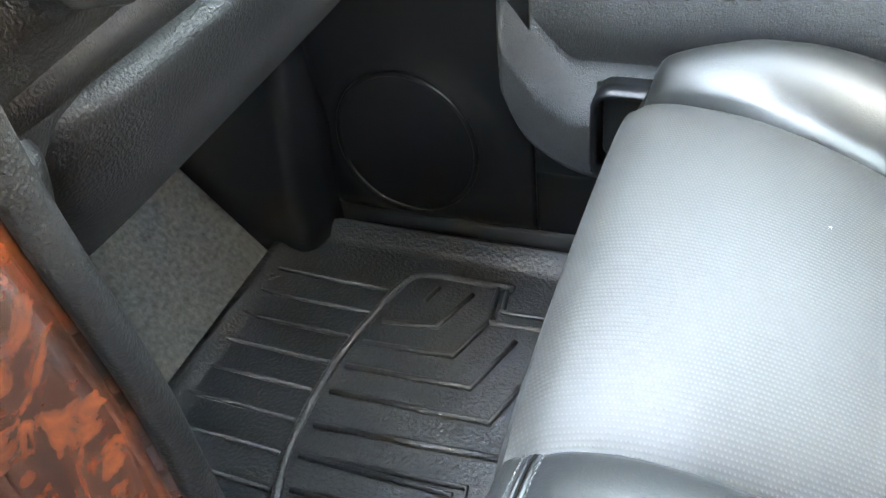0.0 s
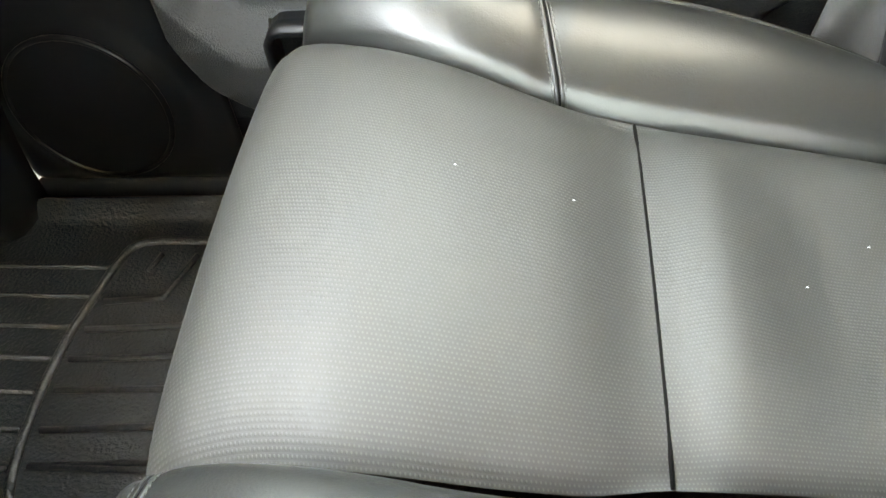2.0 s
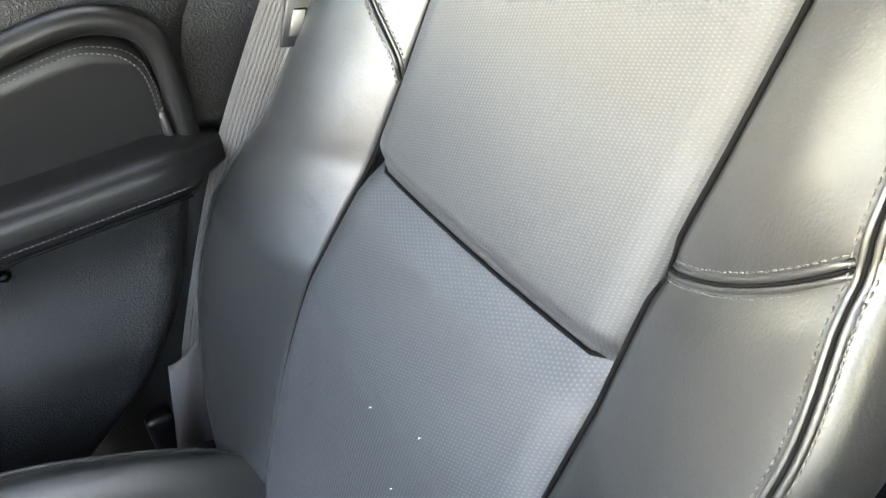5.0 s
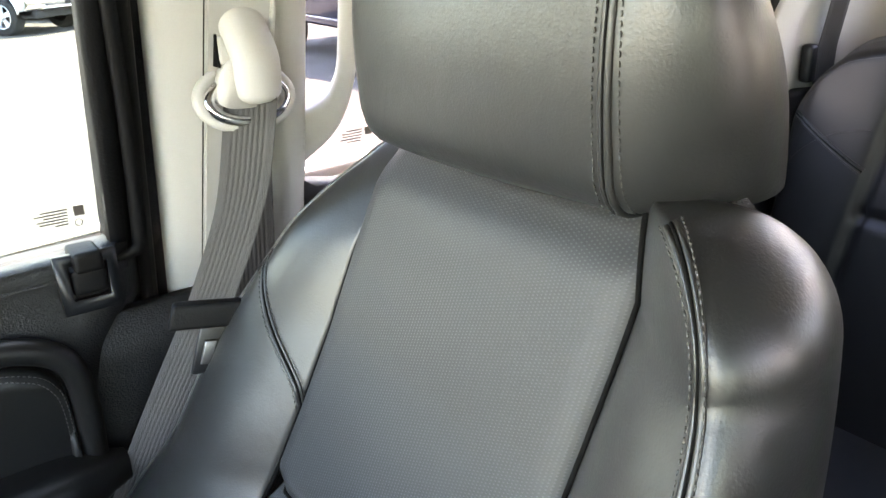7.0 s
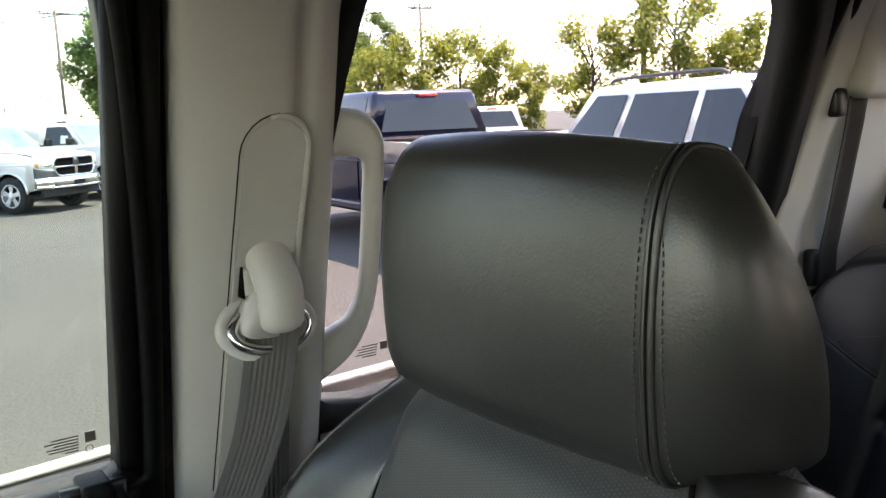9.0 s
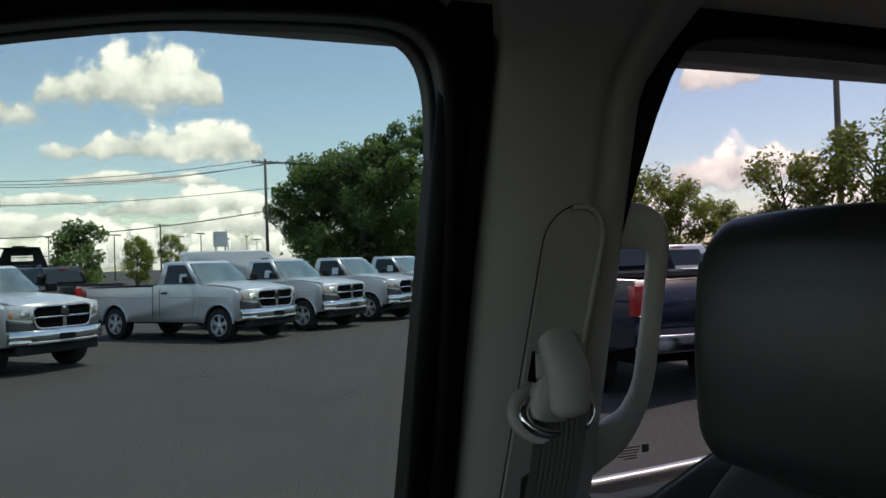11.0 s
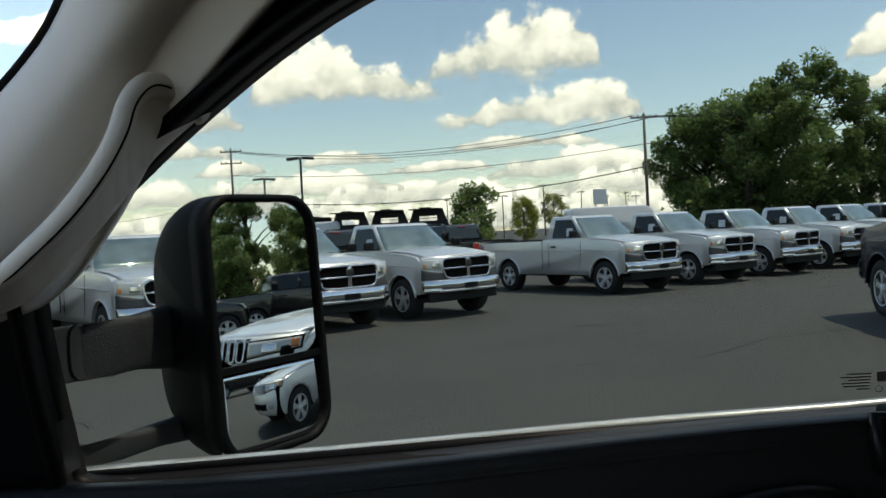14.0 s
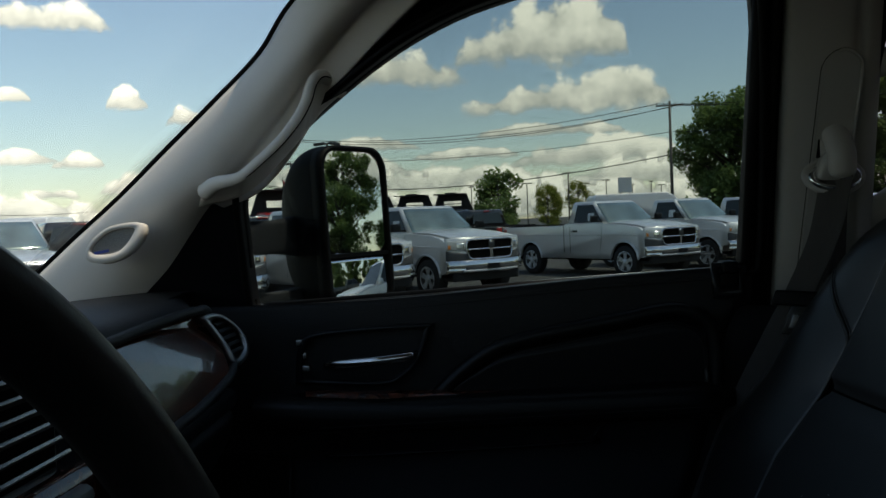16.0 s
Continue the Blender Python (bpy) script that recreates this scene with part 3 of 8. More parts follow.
# lock pull near the rear edge
part("latch_bezel", ring([(0.030, 1.460), (0.063, 1.460), (0.064, 1.494), (0.029, 1.496)], [(0.020, 1.448), (0.072, 1.448), (0.073, 1.504), (0.018, 1.506)], lambda a, b, d: (a, 0.797 - d, b), 0.008), SMOOTHBLACK, door, "square bezel of the seat memory latch")
part("latch_pull", boxbm(0.030, 0.063, 0.790, 0.815, 1.464, 1.490, 0.006, 3), RUBBER, door, "black rectangular pull")
part("latch_hook", boxbm(0.034, 0.060, 0.781, 0.82, 1.488, 1.508, 0.005, 3), RUBBER, door)

# speaker and pocket in the lower trim
SC = (-0.850, 0.930)


def spk_panel(u, v):
    x, z = lerp(-0.985, -0.690, u), lerp(0.785, 1.215, v)
    r = math.hypot((x - SC[0]) / 0.088, (z - SC[1]) / 0.098)
    y = 0.764 - 0.006 * smooth((1.35 - r) / 0.3) + 0.02 * smooth((0.10 - v) / 0.1) + 0.012 * smooth((z - 1.12) / 0.08)
    return (x, y + 0.012 * smooth((0.06 - u) / 0.06), z)
part("lower_edge", boxbm(-0.700, 0.10, 0.775, 0.800, 0.776, 0.900, 0.006), SMOOTHBLACK, door, "black lower edge of the door trim")
part("speaker_panel", sheet(spk_panel, 40, 44, thick=0.004), SMOOTHBLACK, door, "smooth black lower door moulding")
part("speaker_ring", tube([(SC[0] + 0.0905 * math.cos(a), 0.756, SC[1] + 0.098 * math.sin(a)) for a in (2 * math.pi * k / 48 for k in range(48))], 0.0035, 8, closed=True), SMOOTHBLACK, door, "glossy black speaker ring")
part("speaker_grille", sheet(lambda u, v: (SC[0] + 0.0895 * u * math.cos(2 * math.pi * v), 0.7545 - 0.0035 * (1 - u * u), SC[1] + 0.097 * u * math.sin(2 * math.pi * v)), 8, 40), SMOOTHBLACK, door, "round black speaker grille")


def pocket(u, v):
    x = lerp(-0.728, -0.46, u)
    lo = interp(x, [(-0.728, 1.085), (-0.721, 1.035), (-0.684, 0.952), (-0.613, 0.917), (-0.30, 0.895)])
    hi = interp(x, [(-0.728, 1.150), (-0.706, 1.128), (-0.672, 1.082), (-0.637, 1.056), (-0.50, 1.056), (-0.30, 1.06)])
    z = lerp(lo, hi, v)
    e = smooth(v / 0.12) * smooth((1 - v) / 0.45) * smooth(u / 0.05)
    return (x, 0.770 - 0.036 * e, z)
b_ = sheet(pocket, 70, 30)
slot_f = [f_ for f_ in b_.faces if -0.616 < f_.calc_center_median().x < -0.485 and 0.940 < f_.calc_center_median().z < 1.038]
bmesh.ops.delete(b_, geom=slot_f, context="FACES")
part("map_pocket", b_, GREYPLASTIC, door, "grey plastic map pocket moulding")
so = rounded(-0.618, -0.478, 0.935, 1.043, 0.020, 5)
part("slot_rim", ring(so, grow(so, -0.007), lambda a, b, d: (a, 0.7305 + d, b), 0.035), SMOOTHBLACK, door, "rounded rim of the pocket slot")
part("pocket_slot", prism(grow(so, -0.002), lambda a, b, d: (a, 0.7655 + d, b), 0.003), PLASTIC, door, "dark recess of the pocket", smooth=False)

# frame and glass
P0 = lambda a, b, d: (a, glass_y(b) - 0.012 - d, b)
part("window_frame", ring(FRONT_WIN, grow(FRONT_WIN, 0.034), P0, 0.030), RUBBER, door, "matt black window frame")
part("frame_seal", ring(FRONT_WIN, grow(FRONT_WIN, 0.009), lambda a, b, d: (a, glass_y(b) - 0.040 - d, b), 0.032), RUBBER, door, "soft rubber seal")
g = part("window_pane", prism(grow(FRONT_WIN, 0.01), lambda a, b, d: (a, glass_y(b) + d, b), 0.004), GLASS, door, "clear side window glass", smooth=False)
g.visible_shadow = False
part("sail_panel", prism([(-0.762, 1.440), (-0.757, 1.640), (-0.80, 1.700), (-1.01, 1.56), (-1.02, 1.440)], lambda a, b, d: (a, glass_y(b) - 0.02 - d - 0.05 * smooth((-0.76 - a) / 0.2), b), 0.03), SMOOTHBLACK, door, "black triangular sail panel", smooth=False)
# maker's marks etched in the glass corner, unreadable
for w, zz in ((0.024, 1.5290), (0.030, 1.5257), (0.022, 1.5224), (0.028, 1.5191), (0.026, 1.5158), (0.012, 1.5125)):
    part("etched_bar", boxbm(0.050 - w, 0.050, glass_y(zz) - 0.0035, glass_y(zz) - 0.0022, zz, zz + 0.0011), ETCH, door, smooth=False)
part("etched_square", boxbm(0.056, 0.0655, glass_y(1.526) - 0.0035, glass_y(1.526) - 0.002, 1.521, 1.531), DARKPRINT, door, smooth=False)
part("etched_ring", tube([(0.060 + 0.0035 * math.cos(a), glass_y(1.512) - 0.003, 1.5125 + 0.0035 * math.sin(a)) for a in (math.pi * k / 6 for k in range(12))], 0.0005, 4, closed=True), DARKPRINT, door)


def lathe_z(profile, n, cx, cy, cz):
    """Turned about an upright axis: profile points (radius, z)."""
    return sheet(lambda u, v: (cx + profile[round(u * (len(profile) - 1))][0] * math.cos(2 * math.pi * v), cy + profile[round(u * (len(profile) - 1))][0] * math.sin(2 * math.pi * v), cz + profile[round(u * (len(profile) - 1))][1]), len(profile) - 1, n)


# ---- towing mirror outside ----
mirror = thing("tow_mirror", "large black towing mirror with two glasses on twin arms", "mirror", at=(0, 0, 0))
mo = Vector((-0.668, 1.060, 1.585))
ma, mn = Vector((0.5165, 0.8563, 0)), Vector((0.8563, -0.5165, 0))


def mpt(a, b, d):
    return mo + ma * a + Vector((0, 0, b)) + mn * (d - 0.044 * b)


outer = rounded(-0.020, 0.188, -0.175, 0.172, 0.050)
part("mirror_bezel", ring(rounded(-0.010, 0.180, -0.166, 0.163, 0.043), outer, lambda a, b, d: mpt(a, b, 0.010 - d), 0.03), RUBBER, mirror, "black bezel round the mirror glass")


def shell(u, v):
    n = len(outer)
    a, b = outer[int(round(v * n)) % n]
    k = 1 - 0.80 * u ** 2.6
    return mpt(lerp(0.05, a, k), lerp(0.0, b, k), -0.015 - 0.150 * u)
part("mirror_housing", sheet(shell, 12, len(outer)), RUBBER, mirror, "deep grained black housing")
part("upper_glass", prism(rounded(-0.009, 0.179, -0.052, 0.162, 0.040), lambda a, b, d: mpt(a, b, 0.035 * (a - 0.085) - 0.002 * b - d), 0.004), MIRROR, mirror, "flat upper mirror glass", smooth=False)
part("glass_divider", prism([(-0.010, -0.059), (0.180, -0.059), (0.180, -0.050), (-0.010, -0.050)], lambda a, b, d: mpt(a, b, 0.006 - d), 0.010), RUBBER, mirror, smooth=False)


def spot(u, v):
    a, b = lerp(-0.009, 0.179, u), lerp(-0.164, -0.059, v)
    return mpt(a, b, 0.004 + 0.035 * (a - 0.085) - 0.42 * ((a - 0.075) ** 2 + (b + 0.135) ** 2))
part("lower_glass", sheet(spot, 16, 12, thick=0.003), MIRROR, mirror, "convex lower spotter glass")
for zz, hi_, w_ in ((-0.010, 0.034, 0.030), (-0.132, 0.014, 0.034)):
    line = [mpt(0.06, zz, -0.085), mpt(-0.01, zz, -0.080), mpt(-0.06, zz, -0.082), Vector((-0.79, 0.985, 1.585 + zz)), Vector((-0.84, 0.945, 1.583 + zz)), Vector((-0.90, 0.90, 1.580 + zz))]
    wide = [1.45, 1.20, 1.0, 0.98, 0.98, 1.1]
    part("mirror_arm", sheet(lambda u, v: line[round(u * 5)] + Vector((-0.5, -0.5, 0)).normalized() * (w_ * wide[round(u * 5)] * math.copysign(abs(math.cos(2 * math.pi * v)) ** 0.5, math.cos(2 * math.pi * v))) + Vector((0, 0, hi_ * wide[round(u * 5)] * math.copysign(abs(math.sin(2 * math.pi * v)) ** 0.5, math.sin(2 * math.pi * v)))), 5, 20), GREYPLASTIC, mirror, "flat black mirror arm")
    part("arm_joint", sheet(lambda u, v: Vector((-0.795, 0.981, 1.585 + zz)) + Vector((0.78, 0.62, 0)) * (0.004 * u) + Vector((-0.5, -0.5, 0)).normalized() * (1.03 * w_ * math.copysign(abs(math.cos(2 * math.pi * v)) ** 0.5, math.cos(2 * math.pi * v))) + Vector((0, 0, 1.03 * hi_ * math.copysign(abs(math.sin(2 * math.pi * v)) ** 0.5, math.sin(2 * math.pi * v)))), 2, 20), SEAMDARK, mirror)
part("arm_hinge", lathe_z([(0.0, 0.060), (0.030, 0.056), (0.040, 0.040), (0.042, -0.16), (0.0, -0.165)], 16, -0.862, 0.925, 1.575), PLASTIC, mirror, "round hinge of the mirror arms")
part("mirror_foot", boxbm(-0.93, -0.83, 0.87, 0.93, 1.40, 1.62, 0.025, 3), PLASTIC, mirror, "black mirror foot on the door")


# ---- A pillar ----
apillar = thing("a_pillar", "light grey windshield pillar trim with grab handle", "pillar", kind="structure")
A_IN = bez([(-1.25, 0.815, 1.430), (-1.071, 0.775, 1.567), (-0.956, 0.748, 1.649), (-0.860, 0.725, 1.724), (-0.768, 0.702, 1.795), (-0.685, 0.682, 1.863), (-0.626, 0.660, 1.932), (-0.52, 0.625, 2.01)], 6)
A_OUT = bez([(-1.00, 0.86, 1.40), (-0.90, 0.840, 1.500), (-0.822, 0.785, 1.612), (-0.718, 0.740, 1.650), (-0.654, 0.712, 1.707), (-0.592, 0.690, 1.786), (-0.520, 0.660, 1.850), (-0.425, 0.628, 1.925)], 6)


def a_skin(u, v):
    k = u * (len(A_IN) - 1)
    i = min(int(k + 1e-6), len(A_IN) - 1)
    p = A_IN[i].lerp(A_OUT[i], v)
    high = smooth((u - 0.25) / 0.25)                     # beside the grab handle the cover falls back into a recess
    bulge = math.sin(math.pi * min(1.0, v * (1 + 0.55 * high))) ** 0.7 * (1.25 - 0.35 * high)
    return p + Vector((0.030, -0.045, 0.0)) * bulge
part("pillar_trim", sheet(a_skin, len(A_IN) - 1, 32, thick=-0.015), PILLARLIT, apillar, "soft light grey pillar cover")



SEAL_IN = bez([(-0.718, 0.742, 1.650), (-0.656, 0.716, 1.710), (-0.594, 0.694, 1.790), (-0.524, 0.664, 1.855), (-0.428, 0.632, 1.930), (-0.34, 0.62, 1.985)], 6)
SEAL_OUT = bez([(-0.765, 0.800, 1.640), (-0.700, 0.778, 1.725), (-0.600, 0.742, 1.805), (-0.500, 0.712, 1.872), (-0.395, 0.690, 1.918), (-0.28, 0.672, 1.955)], 6)
part("pillar_seal", sheet(lambda u, v: SEAL_IN[round(u * (len(SEAL_IN) - 1))].lerp(SEAL_OUT[round(u * (len(SEAL_IN) - 1))], v), len(SEAL_IN) - 1, 4, thick=-0.006), RUBBER, apillar, "black rubber seal beside the pillar cover")


def a_frit(u, v):
    k = u * (len(A_IN) - 1)
    p = A_IN[min(int(k + 1e-6), len(A_IN) - 1)]
    return p + Vector((-0.007, -0.002, 0.0045)) * v + Vector((0, 0.004, 0))
part("windshield_frit", sheet(a_frit, len(A_IN) - 1, 3, thick=0.003), RUBBER, apillar, "black dotted edge of the windshield")
grab = bez([(-0.798, 0.700, 1.656), (-0.770, 0.675, 1.667), (-0.726, 0.655, 1.674), (-0.690, 0.648, 1.698), (-0.658, 0.643, 1.724), (-0.630, 0.640, 1.755), (-0.614, 0.642, 1.783), (-0.608, 0.650, 1.807), (-0.599, 0.665, 1.822), (-0.588, 0.690, 1.820), (-0.577, 0.725, 1.809)], 6)
n_ = len(grab) - 1
grab = [q + Vector((0.007, 0.0, -0.001)) for q in grab]
part("grab_handle", tube(grab, [0.0088 + 0.005 * (1 - smooth(k / n_ / 0.22)) + 0.004 * smooth((k / n_ - 0.65) / 0.35) for k in range(n_ + 1)], 16, flat=(0.9, 1.0)), PILLARLIT, apillar, "light grey moulded grab handle")
web = bez([(-0.815, 0.735, 1.632), (-0.749, 0.725, 1.644), (-0.705, 0.715, 1.666), (-0.654, 0.705, 1.711), (-0.624, 0.700, 1.741), (-0.600, 0.700, 1.769), (-0.566, 0.715, 1.802)], 6)


def handle_web(u, v):
    p0, p1 = grab[min(n_, round(u * n_))], web[min(len(web) - 1, round(u * (len(web) - 1)))]
    return p0.lerp(p1, v) + Vector((0.004, -0.010, 0.002)) * math.sin(math.pi * v)
part("handle_web", sheet(handle_web, 60, 10, thick=-0.010), PILLARLIT, apillar, "light grey moulding under the grab handle")
part("handle_seam", tube([q + Vector((0.0088, -0.0065, -0.0015)) * (1 + 0.35 * (1 - smooth(k / 14))) for k, q in enumerate(grab[3:-8])], 0.0009, 5), SEAMDARK, apillar)
tw = soften([(-0.017, -0.013), (-0.005, -0.002), (0.0235, 0.003), (0.045, -0.002), (0.076, -0.017), (0.0713, -0.0235), (0.054, -0.033), (0.035, -0.0375), (0.0076, -0.0285)])
tw_out = soften([(-0.029, -0.019), (-0.012, 0.003), (0.0235, 0.009), (0.0475, 0.004), (0.090, -0.014), (0.0885, -0.031), (0.066, -0.0455), (0.034, -0.0490), (0.0, -0.0400)])
t0, ta, tb = Vector((-0.965, 0.690, 1.583)), Vector((0.80, -0.10, 0.42)).normalized(), Vector((-0.30, 0.15, 0.75)).normalized()
tnn = ta.cross(tb).normalized()
if tnn.y > 0:
    tnn = -tnn
part("tweeter_bezel", ring(tw, tw_out, lambda a, b, d: t0 + ta * a + tb * b + tnn * (d - 0.004), 0.014), PILLARLIT, apillar, "raised light grey tweeter bezel")
part("tweeter_grille", prism(tw, lambda a, b, d: t0 + ta * a + tb * b + tnn * (d - 0.003), 0.008), TWEETER, apillar, "grey perforated tweeter grille", smooth=False)
part("tweeter_badge", prism([(-0.0086, -0.0140), (0.0165, -0.0230), (0.0155, -0.0268), (-0.0092, -0.0180)], lambda a, b, d: t0 + ta * a + tb * b + tnn * (d + 0.004), 0.003), BLUEPRINT, apillar, "small dark badge", smooth=False)


# ---- B pillar with belt ----
bpillar = thing("b_pillar", "light beige door pillar trim with belt guide", "pillar", kind="structure")


def b_skin(u, v):
    z = lerp(1.40, 2.00, u)
    x0, x1 = lerp(0.132, 0.096, u), lerp(0.292, 0.236, u)
    x1 += 0.05 * smooth((z - 1.90) / 0.12)
    x0 -= 0.03 * smooth((z - 1.93) / 0.10)
    x = lerp(x0, x1, v)
    e = math.sin(math.pi * v) ** 0.35
    groove = 0.010 * math.exp(-((v - 0.72) / 0.05) ** 2)
    return (x, trim_y(z) + 0.022 - 0.030 * e + groove - 0.03 * smooth((z - 1.92) / 0.1), z)
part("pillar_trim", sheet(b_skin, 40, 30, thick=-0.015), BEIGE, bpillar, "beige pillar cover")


def arch(d):
    pts = []
    for k in range(13):
        a = math.pi * k / 12
        pts.append((0.188 + (0.027 + d) * math.cos(a), 1.790 + (0.027 + d) * math.sin(a)))
    return [(0.215 + d, 1.46)] + pts + [(0.161 - d, 1.46)]
BP = lambda dy: (lambda a, b, d: (a, trim_y(b) - 0.0085 - dy - d, b))
part("slide_plate", prism(arch(0.0), BP(-0.0035), 0.0035), BEIGE, bpillar, "arched beige belt height slide", smooth=False)
part("slide_edge", tube([(a, trim_y(b) - 0.0090, b) for a, b in arch(0.003)[:9]], 0.0028, 8), BEIGE, bpillar)
# dark line on the left paints the shaded side of the groove
part("slide_shade_line", tube([(a, trim_y(b) - 0.010, b) for a, b in arch(0.0045)[7:]], 0.0006, 5), SEAMDARK, bpillar)
part("pillar_jamb", prism([(0.080, 1.40), (0.140, 1.40), (0.110, 2.00), (0.062, 2.00)], lambda a, b, d: (a, trim_y(b) + 0.060 - d, b), 0.03), RUBBER, bpillar, "black door seal along the pillar", smooth=False)
part("seal_bead", tube([(0.092, trim_y(1.40) + 0.030, 1.40), (0.078, trim_y(1.7) + 0.028, 1.70), (0.068, trim_y(1.95) + 0.022, 1.95)], 0.012, 10), RUBBER, bpillar, "round rubber door seal")
part("seal_bead", tube([(0.113, trim_y(1.40) + 0.024, 1.40), (0.098, trim_y(1.7) + 0.020, 1.70), (0.086, trim_y(1.95) + 0.014, 1.95)], 0.009, 10), RUBBER, bpillar, "thin rubber seal lip")
part("anchor_cover", boxbm(-0.118, -0.085, 0.775, 0.80, 0.80, 0.975, 0.008, 2), SMOOTHBLACK, bpillar, "black belt anchor cover")
part("lower_trim", sheet(lambda u, v: (lerp(-0.20, 0.36, v), 0.838 - 0.030 * math.sin(math.pi * v) ** .5, lerp(0.80, 1.43, u)), 12, 12, thick=-0.02), PLASTIC, bpillar, "black lower pillar trim")
def swept(inner_line, outer_line, half, n=12):
    """A flat moulded bar between two lines, with a rounded section that is 2 * half thick."""
    bm = bmesh.new()
    rings = []
    for k, (p, q) in enumerate(zip(inner_line, outer_line)):
        p2, q2 = inner_line[min(k + 1, len(inner_line) - 1)], outer_line[min(k + 1, len(outer_line) - 1)]
        p1, q1 = inner_line[max(k - 1, 0)], outer_line[max(k - 1, 0)]
        along = ((p2 + q2) - (p1 + q1)).normalized()
        nrm = along.cross(q - p).normalized()
        c, w = (p + q) / 2, (q - p) / 2
        sec = []
        for i in range(n):
            a = 2 * math.pi * i / n
            ca, sa = math.cos(a), math.sin(a)
            sec.append(bm.verts.new(c + w * math.copysign(abs(ca) ** 0.7, ca) + nrm * (half * math.copysign(abs(sa) ** 0.7, sa))))
        rings.append(sec)
    for A, B in zip(rings, rings[1:]):
        for i in range(n):
            bm.faces.new((A[i], A[(i + 1) % n], B[(i + 1) % n], B[i]))
    bm.faces.new(list(reversed(rings[0])))
    bm.faces.new(rings[-1])
    bmesh.ops.recalc_face_normals(bm, faces=bm.faces)
    return bm


g0, gd = Vector((0.254, 0.695, 1.815)), Vector((0.026, 0.100, -0.256))      # the pillar edge that carries the handle
gr = Vector((0.85, -0.50, 0.0)).normalized()
g_out = bez([g0 + gd * a + gr * b for a, b in ((-0.036, -0.016), (-0.036, 0.013), (-0.012, 0.029), (0.035, 0.040), (0.103, 0.0455), (0.265, 0.047), (0.489, 0.0485), (0.662, 0.0475), (0.809, 0.040), (0.93, 0.0248), (1.05, -0.006))], 5)
g_in = bez([g0 + gd * a + gr * b for a, b in ((0.135, -0.016), (0.122, 0.006), (0.122, 0.017), (0.135, 0.0245), (0.172, 0.0268), (0.300, 0.028), (0.485, 0.0288), (0.640, 0.0280), (0.725, 0.0225), (0.774, 0.0145), (0.840, -0.010))], 5)
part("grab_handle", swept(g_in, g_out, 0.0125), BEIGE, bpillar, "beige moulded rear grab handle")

belt = thing("seat_belt", "grey front seat belt hanging from its pillar guide", "seat belt")
RC = Vector((0.187, 0.728, 1.646))


def guide(u, v):
    """The thumb-shaped cover, broad in the middle and bent towards the pillar on top."""
    z = lerp(-0.014, 0.083, u)
    r = 0.0215 * math.sqrt(max(0.0, 1 - max(0.0, (u - 0.74) / 0.26) ** 2)) * (0.92 + 0.08 * smooth(u / 0.3)) * math.sqrt(max(0.0, 1 - max(0.0, (0.12 - u) / 0.12) ** 2))
    a = 2 * math.pi * v
    return RC + Vector((0.009 - 0.008 * smooth((u - 0.35) / 0.6) + r * math.cos(a), -0.024 + 0.018 * smooth((u - 0.35) / 0.65) - 0.72 * r * math.sin(a), z))
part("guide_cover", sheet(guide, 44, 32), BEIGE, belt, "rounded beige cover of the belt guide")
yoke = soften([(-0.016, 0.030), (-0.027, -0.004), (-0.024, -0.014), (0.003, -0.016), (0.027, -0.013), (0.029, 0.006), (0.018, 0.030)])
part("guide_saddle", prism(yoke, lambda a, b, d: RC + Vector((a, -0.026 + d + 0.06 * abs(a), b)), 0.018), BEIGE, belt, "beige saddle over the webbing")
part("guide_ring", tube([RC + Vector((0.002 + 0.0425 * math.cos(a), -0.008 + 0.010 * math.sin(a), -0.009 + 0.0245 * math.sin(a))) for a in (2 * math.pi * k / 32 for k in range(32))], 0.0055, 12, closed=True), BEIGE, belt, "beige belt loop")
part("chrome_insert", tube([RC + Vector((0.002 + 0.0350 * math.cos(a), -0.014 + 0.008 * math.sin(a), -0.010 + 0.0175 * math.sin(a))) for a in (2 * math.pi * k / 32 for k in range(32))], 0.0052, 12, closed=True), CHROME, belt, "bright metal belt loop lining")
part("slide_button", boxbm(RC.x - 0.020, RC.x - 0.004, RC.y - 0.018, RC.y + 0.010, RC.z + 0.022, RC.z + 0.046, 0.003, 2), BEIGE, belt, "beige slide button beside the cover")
part("button_slot", boxbm(RC.x - 0.0215, RC.x - 0.0195, RC.y - 0.016, RC.y + 0.010, RC.z + 0.020, RC.z + 0.048, 0.0005, 1), SEAMDARK, belt)
wp = bez([RC + Vector((0.002, -0.020, -0.008)), RC + Vector((-0.008, -0.029, -0.042)), (0.166, 0.704, 1.545), (0.133, 0.708, 1.470), (0.100, 0.728, 1.395), (0.060, 0.765, 1.290), (0.015, 0.785, 1.170), (-0.035, 0.790, 1.03), (-0.060, 0.790, 0.90)], 6)
part("webbing", ribbon(wp, [Vector((0.9, -0.42 + 0.32 * smooth((1.35 - q.z) / 0.15), 0.25)) for q in wp], 0.049), WEB, belt, "ribbed grey webbing")
# the dark webbing colour holds the shade behind the guide
part("rear_webbing", ribbon([RC + Vector((0.012, 0.020, -0.015)), (0.204, 0.790, 1.45), (0.20, 0.80, 1.30)], [Vector((1, -0.1, 0))] * 3, 0.047), WEBDARK, belt, "webbing run behind the guide, shade in its colour")
